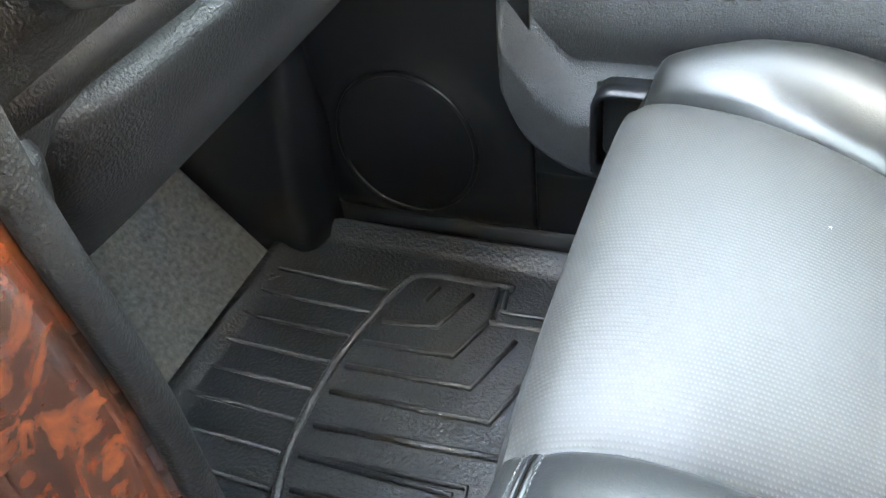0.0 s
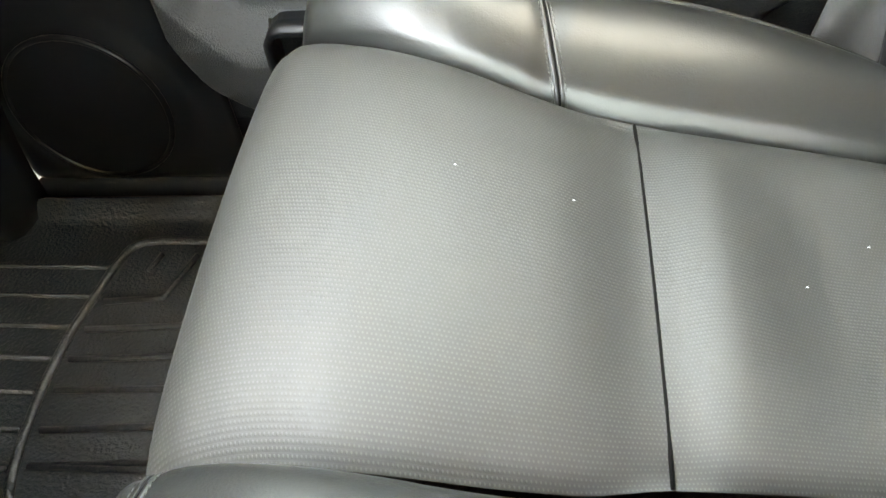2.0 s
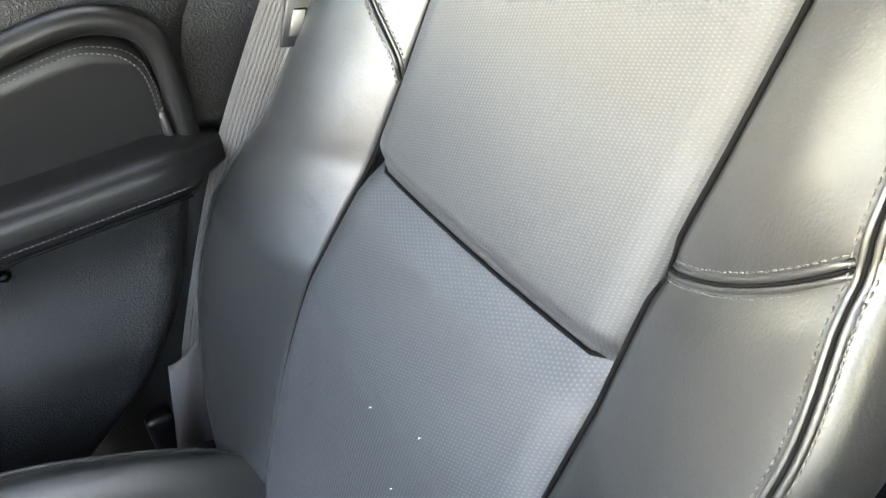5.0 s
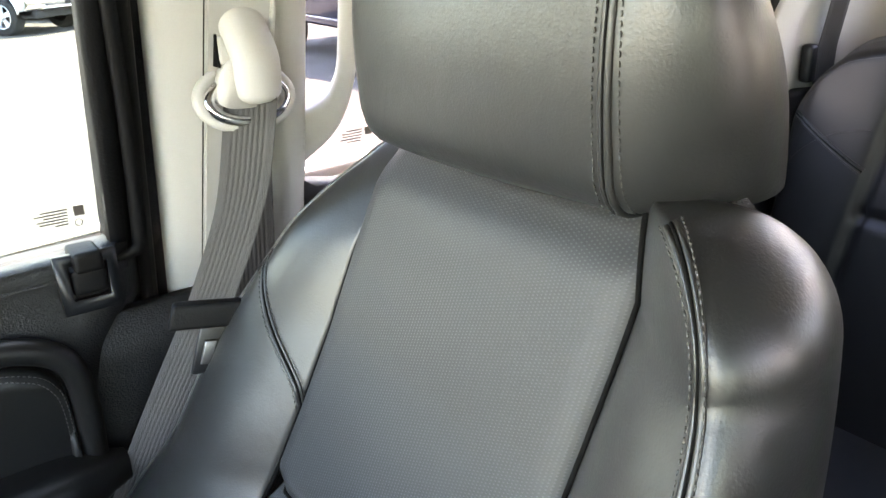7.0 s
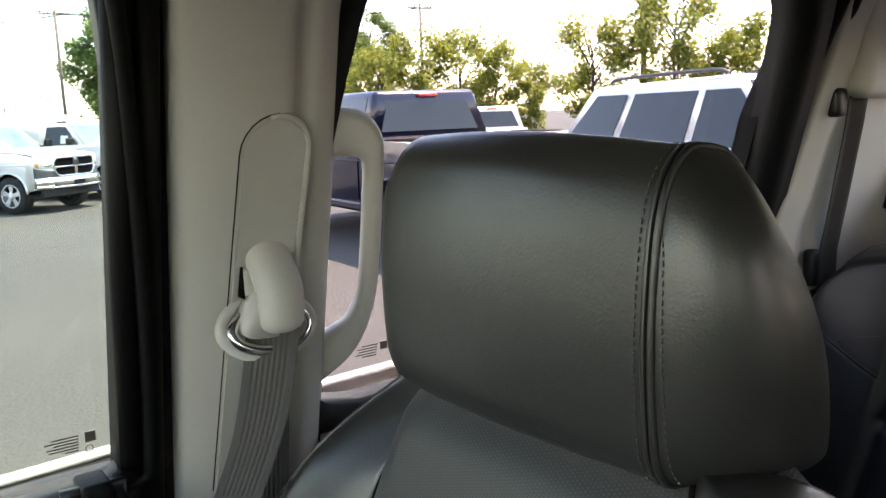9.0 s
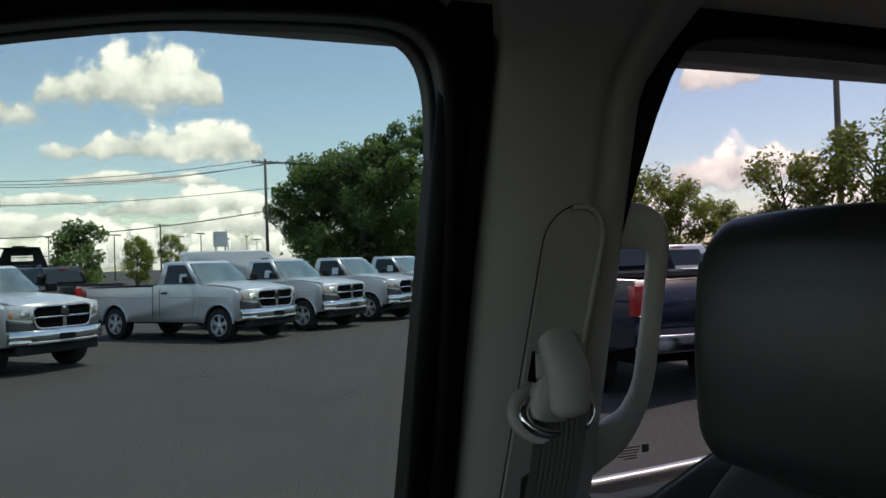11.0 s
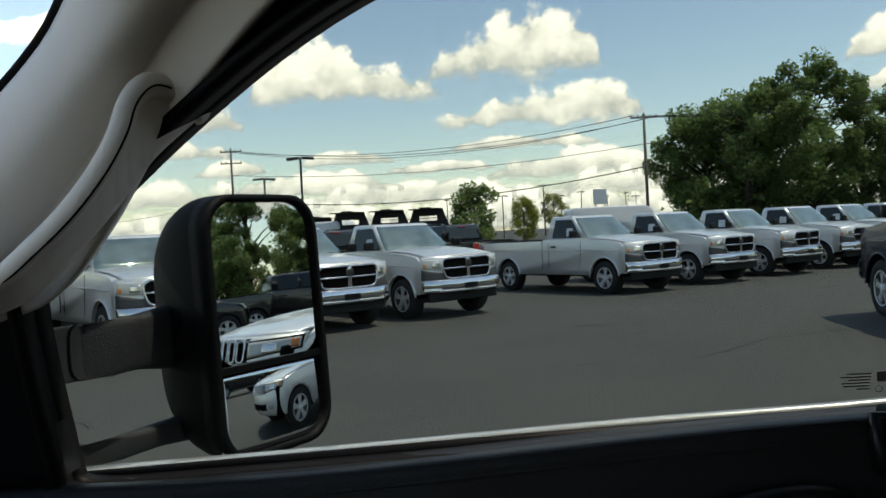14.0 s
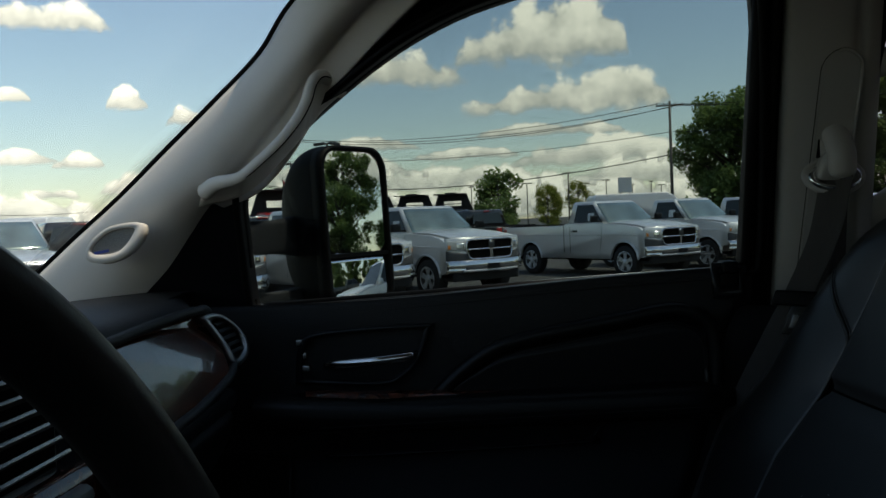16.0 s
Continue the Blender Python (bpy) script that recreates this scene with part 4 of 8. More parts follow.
def lap(u, v):
    p = Vector((lerp(-0.028, -0.070, u), 0.779, lerp(1.065, 0.845, u)))
    return p + Vector((0.090 * (v - 0.5), -0.006 * math.sin(2.2 * math.pi * v + 2.5 * u), 0.045 * (v - 0.5)))
part("lap_webbing", sheet(lap, 20, 14, uv=lambda u, v: (v * 1.8, u * 4.4), thick=0.0015), WEB, belt, "folded grey lap webbing at the sill")
lp = Vector((0.124, 0.704, 1.452))
lx, lz = Vector((0.93, -0.33, -0.06)).normalized(), Vector((0.33, 0.0, 0.94)).normalized()
ly = lz.cross(lx).normalized()
LM = Matrix((lx, ly, lz)).transposed().to_4x4()
LM.translation = lp
b_ = bmesh.new()
box(b_, -0.034, 0.034, -0.009, 0.009, -0.012, 0.012, 0.004, 3, LM)
part("latch_cover", b_, RUBBER, belt, "black plastic latch plate cover")
b_ = bmesh.new()
box(b_, -0.006, 0.020, -0.004, 0.003, -0.058, -0.010, 0.003, 2, LM)
part("latch_plate", b_, SMOOTHBLACK, belt, "black latch tongue")
b_ = bmesh.new()
box(b_, 0.001, 0.013, -0.006, 0.004, -0.048, -0.024, 0.002, 2, LM)
part("latch_slot", b_, GUNMETAL, belt, "metal slot of the latch")


# ---- rear door, C pillar, rear wall ----
REAR_WIN = [(0.240, 1.503), (0.50, 1.512), (0.72, 1.522), (0.955, 1.535), (0.985, 1.545), (0.965, 1.65), (0.930, 1.80), (0.905, 1.900), (0.885, 1.945), (0.84, 1.962), (0.60, 1.968), (0.40, 1.968), (0.300, 1.966), (0.262, 1.94), (0.240, 1.70)]
REAR_WIN = soften(REAR_WIN)
door2 = thing("door_2", "black rear passenger door with beige window surround", "door", kind="structure")
part("window_frame", ring(REAR_WIN, grow(REAR_WIN, 0.050), lambda a, b, d: (a, glass_y(b) - 0.010 - d, b), 0.055), RUBBER, door2, "black rear window frame")
g = part("window_pane", prism(grow(REAR_WIN, 0.01), lambda a, b, d: (a, glass_y(b) + d, b), 0.004), REARGLASS, door2, "lightly tinted rear side glass", smooth=False)
g.visible_shadow = False
for w, zz in ((0.020, 1.5580), (0.026, 1.5545), (0.024, 1.5510), (0.027, 1.5475), (0.018, 1.5440)):
    part("etched_bar", boxbm(0.375 - w, 0.375, glass_y(zz) - 0.0035, glass_y(zz) - 0.0022, zz, zz + 0.0011), ETCH, door2, smooth=False)
part("etched_square", boxbm(0.379, 0.388, glass_y(1.556) - 0.0035, glass_y(1.556) - 0.002, 1.551, 1.560), DARKPRINT, door2, smooth=False)
part("door_sill_top", sheet(lambda u, v: (lerp(0.28, 1.02, u), 0.872 - 0.085 * math.sin(math.pi * v / 2), 1.492 + 0.032 * u - 0.03 * (1 - math.cos(math.pi * v / 2))), 12, 8, thick=-0.02), BEIGE, door2, "beige top of the rear door trim")
part("door_panel", boxbm(0.30, 1.05, 0.79, 0.86, 0.80, 1.475, 0.015), PLASTIC, door2, "black rear door trim")
cpillar = thing("c_pillar", "beige rear corner pillar trim", "pillar", kind="structure")


def c_skin(u, v):
    z = lerp(1.525, 2.01, u)
    x = lerp(lerp(0.990, 1.040, u), 1.36, v)
    return (x, 0.752 - 0.27 * max(0, z - 1.62) - 0.010 * math.sin(math.pi * min(1, v * 6) / 2) + 0.010 * math.exp(-((v - 0.22) / 0.05) ** 2), z)
part("pillar_trim", sheet(c_skin, 24, 40, thick=-0.02), BEIGE, cpillar, "beige corner trim")
part("belt_cover", boxbm(1.075, 1.30, 0.655, 0.72, 1.815, 1.965, 0.022, 4), BEIGE, cpillar, "bulged beige belt cover")
part("lower_trim", boxbm(0.99, 1.36, 0.748, 0.80, 0.80, 1.523, 0.012), PLASTIC, cpillar, "black lower quarter trim")
part("door_jamb", prism([(0.985, 1.42), (1.025, 1.42), (1.023, 1.53), (1.052, 1.77), (1.085, 2.0), (0.95, 2.0), (0.93, 1.80), (0.965, 1.60)], lambda a, b, d: (a, trim_y(b) + 0.050 + d, b), 0.03), RUBBER, cpillar, "black rear door jamb", smooth=False)
for dx, rr in ((0.0, 0.010), (-0.035, 0.013)):
    part("pillar_seal", tube([(1.012 + dx, 0.792, 1.44), (1.012 + dx, trim_y(1.6) + 0.046, 1.60), (1.030 + dx, trim_y(1.77) + 0.046, 1.77), (1.050 + dx, trim_y(1.97) + 0.046, 1.97)], rr, 10), RUBBER, cpillar, "black rubber door seal")
rbelt = thing("rear_seat_belt", "dark grey rear seat belt on the corner pillar", "seat belt")
part("webbing", ribbon([(1.100, 0.682, 1.822), (1.101, 0.688, 1.78), (1.107, 0.708, 1.68), (1.113, 0.728, 1.585), (1.118, 0.734, 1.48)], [Vector((0.95, -0.15, 0.1))] * 5, 0.040), WEBDARK, rbelt, "dark grey webbing")
part("belt_outlet", boxbm(1.045, 1.074, 0.682, 0.71, 1.790, 1.832, 0.010, 3), SMOOTHBLACK, rbelt, "black belt outlet")
part("belt_guide", boxbm(1.070, 1.092, 0.726, 0.746, 1.535, 1.592, 0.008, 3), SMOOTHBLACK, rbelt, "black belt guide loop")
back = thing("rear_wall", "beige rear cab wall with a wide back window", "wall", kind="structure")
BW = rounded(-0.770, 0.770, 1.632, 1.93, 0.05)
part("wall_panel", ring(BW, [(max(-0.88, min(0.88, a * 1.45)), 1.30 if b < 1.76 else 2.04) for a, b in BW], lambda a, b, d: (1.36 - 0.12 * (b - 1.6) - d, a, b), 0.04), BEIGE, back, "beige back panel", smooth=False)
part("window_frame", ring(rounded(-0.700, 0.700, 1.675, 1.90, 0.04), BW, lambda a, b, d: (1.345 - 0.12 * (b - 1.6) - d, a, b), 0.05), RUBBER, back, "black back window frame")
g = part("window_pane", prism(BW, lambda a, b, d: (1.33 - 0.12 * (b - 1.6) - d, a, b), 0.004), REARGLASS, back, "tinted back window glass", smooth=False)
g.visible_shadow = False
part("wall_slot", boxbm(1.305, 1.318, 0.60, 0.735, 1.592, 1.622, 0.004), SMOOTHBLACK, back, "black vent slot under the window")
part("lower_panel", boxbm(1.32, 1.38, -0.86, 0.86, 0.72, 1.32), PLASTIC, back, "black carpeted lower wall", smooth=False)


# ---- roof, windshield and driver's side, which close the cab ----
def head(u, v):
    x, y = lerp(-0.52, 1.40, u), lerp(-0.70, 0.70, v)
    e = abs(y) / 0.70
    return (x, y, 2.035 - 0.075 * e ** 3 - 0.05 * smooth((-0.2 - x) / 0.4) - 0.04 * smooth((x - 1.1) / 0.3))
ceiling = part("ceiling", sheet(head, 40, 30, thick=-0.02), FABRIC)
tagged(ceiling, "beige cloth headliner of the cab", "ceiling", kind="structure")


def rail(u, v):
    x = lerp(-0.42, 1.25, u)
    z = lerp(1.955, 2.015, v)
    zt = min(z, 2.02)
    lift = -0.07 * smooth((-0.30 - x) / 0.25) * (1 - v)
    return (x, lerp(0.700, 0.640, v) - 0.02 * math.sin(math.pi * v), zt + lift * 0.5)
for sgn in (1, -1):
    o = part("roof_rail", sheet(lambda u, v: (rail(u, v)[0], sgn * rail(u, v)[1], rail(u, v)[2]), 30, 8, thick=0.02 * sgn), BEIGE)
    tagged(o, "beige roof rail trim above the doors", "trim", kind="structure")
roof = part("roof", boxbm(-0.60, 1.50, -0.80, 0.80, 2.06, 2.09, 0.01), SILVER)
tagged(roof, "silver painted steel roof of the truck cab", "roof", kind="structure")
ws = thing("windshield", "large raked windshield with a black border", "window", kind="structure")
g = part("window_pane", sheet(lambda u, v: (lerp(-1.42, -0.56, u) - 0.10 * (1 - (2 * v - 1) ** 2) * (1 - .6 * u), lerp(-0.95, 0.95, v) * lerp(1.0, 0.90, u), lerp(1.36, 2.00, u)), 12, 16, thick=0.004), SHIELD, ws, "clear windshield glass")
g.visible_shadow = False
part("header", boxbm(-0.66, -0.46, -0.66, 0.66, 1.985, 2.04, 0.015), FABRIC, ws, "beige header trim")
left = thing("wall_driver", "black driver side door with window opening", "wall", kind="structure")
part("door_panel", boxbm(-1.0, 1.30, -0.90, -0.80, 0.74, 1.47, 0.02), PLASTIC, left, "black driver door trim")
part("door_pillar", boxbm(0.06, 0.28, -0.82, -0.70, 1.45, 2.02, 0.02), BEIGE, left, "beige pillar")
part("rear_pillar", boxbm(0.98, 1.36, -0.86, -0.72, 1.45, 2.02, 0.02), BEIGE, left, "beige pillar")
part("windshield_pillar", tube([(-1.2, -0.80, 1.42), (-0.8, -0.72, 1.79), (-0.50, -0.64, 2.0)], 0.05, 10), BEIGE, left, "beige pillar")
# unseen panes, added to dim the light from the driver's side
for nm_, x0_, x1_, gm_ in (("dim_front_pane", -0.98, 0.07, GLASS), ("dim_rear_pane", 0.27, 0.99, REARGLASS)):
    part(nm_, prism([(x0_, 1.45), (x1_, 1.45), (x1_, 2.02), (lerp(x0_, -0.45, 1.0 if x0_ < 0 else 0.0), 2.02)], lambda a, b, d: (a, -glass_y(b) - d, b), 0.004), gm_, left, "tinted side glass", smooth=False)
cowl = part("hood", sheet(lambda u, v: (lerp(-3.0, -1.40, u), lerp(-0.88, 0.88, v), 1.22 + 0.12 * u - 0.10 * (2 * v - 1) ** 4 - 0.1 * (1 - u) ** 3), 20, 20, thick=0.02), SILVER)
tagged(cowl, "silver painted hood ahead of the windshield", "hood", kind="structure")
outer_skin = part("outer_door_skin", boxbm(-3.0, 1.36, 0.93, 0.955, 0.62, 1.40, 0.01), SILVER)


def shoulder(u, v):
    x = lerp(-0.79, 1.25, u)
    top = interp(x, [(-0.79, 1.451), (-0.47, 1.465), (-0.17, 1.480), (0.092, 1.490), (0.24, 1.503), (0.50, 1.512), (0.955, 1.535), (1.25, 1.54)])
    y = interp(v, [(0, 0.955), (0.5, 0.938), (0.8, 0.915), (1.0, 0.892)])
    return (x, y, lerp(1.395, top - 0.003, interp(v, [(0, 0), (0.5, 0.72), (0.8, 0.97), (1.0, 1.0)])))
part("door_shoulder", sheet(shoulder, 30, 12, thick=0.008), SILVER, outer_skin, "silver painted door top outside the glass")
tagged(outer_skin, "silver painted outer side of the truck cab", "panel", kind="structure")


# ---- dashboard ----
dash = thing("dashboard", "black grained dashboard with glossy burl wood trim", "dashboard", kind="structure")


def dash_skin(u, v):
    y = lerp(-0.86, 0.795, v)
    pts = [(0, (-1.42, 1.385)), (0.22, (-1.12, 1.475)), (0.40, (-0.90, 1.492)), (0.52, (-0.83, 1.489)), (0.58, (-0.806, 1.482)), (0.62, (-0.792, 1.462)), (0.70, (-0.750, 1.365)),
           (0.76, (-0.758, 1.342)), (0.84, (-0.775, 1.30)), (0.92, (-0.84, 1.205)), (0.97, (-0.90, 1.185)), (1.0, (-1.15, 1.18))]
    x = interp(u, [(a, b[0]) for a, b in pts])
    z = interp(u, [(a, b[1]) for a, b in pts])
    bow = 0.05 * (1 - ((y + 0.03) / 0.8) ** 2)
    x += bow * 0.3 - 0.06 * smooth((y - 0.60) / 0.2) * (1 if u > 0.5 else 0.3)
    return (x, y, z)
part("dash_body", sheet(dash_skin, 70, 60, thick=0.01), PLASTIC, dash, "grained black dash moulding")
wood_o = [(0.215, 1.474), (0.36, 1.479), (0.50, 1.481), (0.61, 1.477), (0.675, 1.463), (0.703, 1.436), (0.700, 1.410), (0.655, 1.396), (0.56, 1.385), (0.45, 1.375), (0.34, 1.370), (0.225, 1.376)]
wx = lambda a: -0.740 + 0.012 * (1 - (a / 0.8) ** 2) - 0.050 * smooth((a - 0.55) / 0.22)
part("wood_panel", prism(grow(wood_o, 0.0), lambda a, b, d: (wx(a) - 0.028 + 0.45 * (1.46 - b) + d, a, b), 0.012), WOOD, dash, "glossy burl wood fascia", smooth=False)
part("wood_bezel", tube([(wx(a) - 0.028 + 0.45 * (1.46 - b) + 0.010, a, b) for a, b in [(p.x, p.z) for p in bez([(a, 0, b) for a, b in wood_o + wood_o[:1]], 4)[:-1]]], 0.007, 8, closed=True), PLASTIC, dash, "black rim round the wood fascia")
vo = [(0.579, 1.469), (0.614, 1.470), (0.657, 1.463), (0.692, 1.444), (0.710, 1.423), (0.699, 1.403), (0.667, 1.393), (0.617, 1.390), (0.609, 1.417), (0.594, 1.446)]
vo = [(p.x, p.z) for p in bez([(a, 0, b) for a, b in vo + vo[:1]], 4)[:-1]]
vi = [(lerp(a, 0.657, .24), lerp(b, 1.429, .22)) for a, b in vo]
VP = lambda a, b, d: (-0.765 + 0.45 * (1.46 - b) + d, a, b)
part("vent_bezel", ring(vi, vo, VP, 0.008), SATIN, dash, "dark silver air vent ring")
part("vent_back", prism(vi, VP, 0.001), SEAMDARK, dash, smooth=False)
for k in range(5):
    zz = 1.406 + 0.011 * k
    b_ = boxbm(-0.012, 0.0, -0.034, 0.034, -0.0012, 0.0012, 0.0006)
    bmesh.ops.transform(b_, matrix=Matrix.Translation(Vector(VP(0.656, zz, 0.004))) @ Matrix.Rotation(0.5, 4, "Y"), verts=b_.verts)
    part("vent_slat", b_, SMOOTHBLACK, dash)
# glove box with rounded pull edge
part("glove_box", sheet(lambda u, v: (-0.742 - 0.03 * (1 - min(1, u * 8)) ** 2 - 0.10 * u * u - 0.02 * abs(2 * v - 1) ** 8, lerp(0.222, 0.690, v), lerp(1.322, 1.165, u)), 30, 30, thick=0.03), PLASTIC, dash, "grained black glove box lid")
part("glove_ridge", tube([(-0.764, 0.20, 1.330), (-0.758, 0.45, 1.330), (-0.770, 0.69, 1.326)], 0.018, 12), PLASTIC, dash, "rolled edge above the glove box")
part("glove_surround", sheet(lambda u, v: (-0.745 - 0.03 * (1 - min(1, u * 8)) ** 2 - 0.10 * u * u - 0.02 * max(0.0, 2 * v - 1) ** 6, lerp(0.150, 0.219, v), lerp(1.322, 1.165, u)), 30, 12, thick=0.03), PLASTIC, dash, "grained black panel beside the glove box")
part("glove_shelf", boxbm(-1.25, -0.86, 0.20, 0.70, 1.150, 1.18, 0.012), SMOOTHBLACK, dash, "black panel under the dash")

# centre stack in wood with its bezel
stack = thing("centre_stack", "centre console stack with burl wood and vents", "console", kind="structure")


def stack_x(z):
    return -0.712 + 0.22 * smooth((1.04 - z) / 0.16)
stk = [(z / 100.0) for z in range(88, 146, 3)]
def bezel(u, v):
    z = lerp(0.88, 1.46, u)
    a_ = math.pi * v
    return (stack_x(z) + 0.001 + 0.010 * math.sin(a_) ** 0.6, 0.1725 - 0.011 * smooth((z - 1.18) / 0.17) - 0.0100 * math.cos(a_), z)
part("stack_bezel", sheet(bezel, 30, 12, thick=-0.004), PLASTIC, stack, "grained grey-black bezel edge")
part("wood_panel", sheet(lambda u, v: (stack_x(lerp(0.86, 1.385, u)), lerp(-0.15, 0.1655 - 0.011 * smooth((lerp(0.86, 1.385, u) - 1.18) / 0.17), v), lerp(0.86, 1.385, u)), 24, 16, thick=-0.02), WOOD, stack, "glossy burl wood stack trim")
part("stack_side", prism([(z, 0) for z in stk] + [(z, 1) for z in reversed(stk)], lambda a, b, d: (stack_x(a) - 0.012 if b == 0 else -1.1, 0.150 - d, a), 0.02), PLASTIC, stack, "black console side", smooth=False)
part("vent_frame", boxbm(-0.730, -0.704, -0.165, 0.066, 1.395, 1.490, 0.008, 3), SATIN, stack, "dull silver centre vent frame")
for s_ in (-0.104, 0.006):
    part("vent_back", boxbm(-0.7045, -0.7025, s_ - 0.052, s_ + 0.052, 1.404, 1.494, 0.0008), SEAMDARK, stack, "dark vent opening")
    for k in range(6):
        b_ = boxbm(-0.004, 0.014, -0.050, 0.050, -0.0018, 0.0018, 0.0008)
        bmesh.ops.transform(b_, matrix=Matrix.Translation((-0.700, s_, 1.412 + 0.0145 * k)) @ Matrix.Rotation(-0.5, 4, "Y"), verts=b_.verts)
        part("vent_slat", b_, SATIN, stack)
part("silver_strip", tube([(-0.700, -0.17, 1.378), (-0.690, -0.03, 1.374), (-0.700, 0.095, 1.368)], 0.010, 10), SATIN, stack, "satin silver strip")
tunnel = part("tunnel", boxbm(-0.62, 0.30, -0.14, 0.13, 0.75, 1.03, 0.04, 4), PLASTIC)
tagged(tunnel, "black centre console between the seats", "console", kind="structure")

# ---- steering wheel ----
wheel = thing("steering_wheel", "black leather steering wheel with tilted column", "steering wheel")
wc, wn_ = Vector((-0.475, -0.418, 1.440)), Vector((0.92, 0.0, 0.40)).normalized()
wa = Vector((0, 1, 0))
wb = wn_.cross(wa).normalized()
part("rim", tube([wc + wa * (0.190 * math.cos(a)) + wb * (0.190 * math.sin(a)) for a in (2 * math.pi * k / 48 for k in range(48))], 0.020, 14, closed=True), DOORHIDE, wheel, "black leather rim")
part("hub", sheet(lambda u, v: wc - wn_ * (0.02 + 0.03 * u * u) + (wa * math.cos(2 * math.pi * v) + wb * math.sin(2 * math.pi * v)) * 0.085 * u, 8, 24, thick=-0.03), LEATHER, wheel, "padded hub")
for a in (0.1, math.pi - 0.1, math.pi * 1.5):
    d_ = wa * math.cos(a) + wb * math.sin(a)
    part("spoke", tube([wc + d_ * 0.07 - wn_ * 0.03, wc + d_ * 0.13 - wn_ * 0.025, wc + d_ * 0.185], 0.018, 8, flat=(1, 0.5)), SMOOTHBLACK, wheel)
part("column", tube([wc - wn_ * 0.04, wc - wn_ * 0.30], 0.05, 12), SMOOTHBLACK, wheel, "black steering column")


# ---- floor mat ----
fm = thing("floor_mat", "black moulded rubber floor mat with raised ribs", "floor mat")


def tray(u, v):
    x = lerp(-1.035, -0.42, u)
    y = lerp(0.165, 0.736, v)
    z = 0.783
    z += 0.026 * smooth((y - 0.722) / 0.012) + 0.012 * smooth((-1.0 - x) / 0.03)
    z += 0.05 * smooth((0.19 - y) / 0.03)
    return (x, y, z)
part("tray", sheet(tray, 50, 50, thick=0.008), MATRUB, fm, "pebbled rubber tray")


def rib(pts, r=0.0036):
    return part("rib", tube([(x, y, 0.785) for x, y in pts], r, 8, flat=(1.1, 1.0)), MATRUB, fm)
def soft_rib(pts, r):
    return rib([(p.x, p.y) for p in bez([(x, y, 0) for x, y in pts], 5)], r)
soft_rib([(-0.70, 0.686), (-0.815, 0.686), (-0.841, 0.652), (-0.851, 0.606), (-0.862, 0.549), (-0.866, 0.475), (-0.860, 0.399), (-0.848, 0.353), (-0.832, 0.312), (-0.80, 0.25)], 0.0050)


def curve_x(y):
    return interp(y, [(0.25, -0.80), (0.312, -0.832), (0.353, -0.848), (0.399, -0.860), (0.475, -0.866), (0.549, -0.862), (0.606, -0.851), (0.652, -0.841)])
for k in range(10):                                   # straight ribs in front of the curve, each with a hooked end
    y = 0.652 - 0.0425 * k
    rib([(-1.020, y + 0.010), (-1.028, y + 0.006), (-1.026, y), (-1.015, y - 0.001), (curve_x(y) - 0.008, y - 0.005)], 0.0028)
for k in range(4):                                    # chevrons
    cx, cy = -0.770 + 0.034 * k, 0.603 - 0.0385 * k
    rib([(curve_x(cy) + 0.014, cy - 0.006), (cx, cy), (cx + 0.024 + 0.002 * k, cy + 0.062 + 0.008 * k)], 0.0038)
rib([(-0.799, 0.641), (-0.790, 0.667)], 0.0030)
soft_rib([(-0.60, 0.634), (-0.700, 0.626), (-0.713, 0.634), (-0.718, 0.684)], 0.0036)
soft_rib([(-0.60, 0.650), (-0.694, 0.645), (-0.702, 0.652), (-0.706, 0.680)], 0.0030)
rib([(-0.848, 0.435), (-0.610, 0.450)], 0.0038)
for k in range(3):                                    # ribs that turn back at a right angle
    y = 0.396 - 0.040 * k
    for d in (0.0, 0.012):
        rib([(curve_x(y) + 0.014, y), (-0.665 - 0.026 * k - d, y + 0.011 - d), (-0.652 - 0.026 * k - d, y - 0.075)], 0.0032)


# ---- front seat ----
seat = thing("front_seat", "black leather front passenger seat with perforated inserts", "seat")
CU = lambda x: interp(x, [(-0.562, 1.096), (-0.540, 1.113), (-0.50, 1.123), (-0.46, 1.127), (-0.42, 1.123), (-0.30, 1.088), (-0.12, 1.058), (0.02, 1.030)])


def near_y(x):
    return interp(x, [(-0.57, 0.230), (-0.536, 0.243), (-0.49, 0.248), (-0.46, 0.247), (-0.40, 0.246), (-0.33, 0.251), (-0.27, 0.262), (0.02, 0.275)])


def far_y(x):
    return interp(x, [(-0.57, 0.640), (-0.53, 0.628), (-0.49, 0.612), (-0.442, 0.594), (-0.355, 0.570), (-0.27, 0.557), (0.02, 0.535)])


def insert_z(x, v):
    crown = 0.012 - 0.024 * smooth((x + 0.25) / 0.10)          # full in front, hollow behind
    return CU(x) - 0.016 * (1 - 4 * v * (1 - v)) ** 4 + crown * math.sin(math.pi * v)


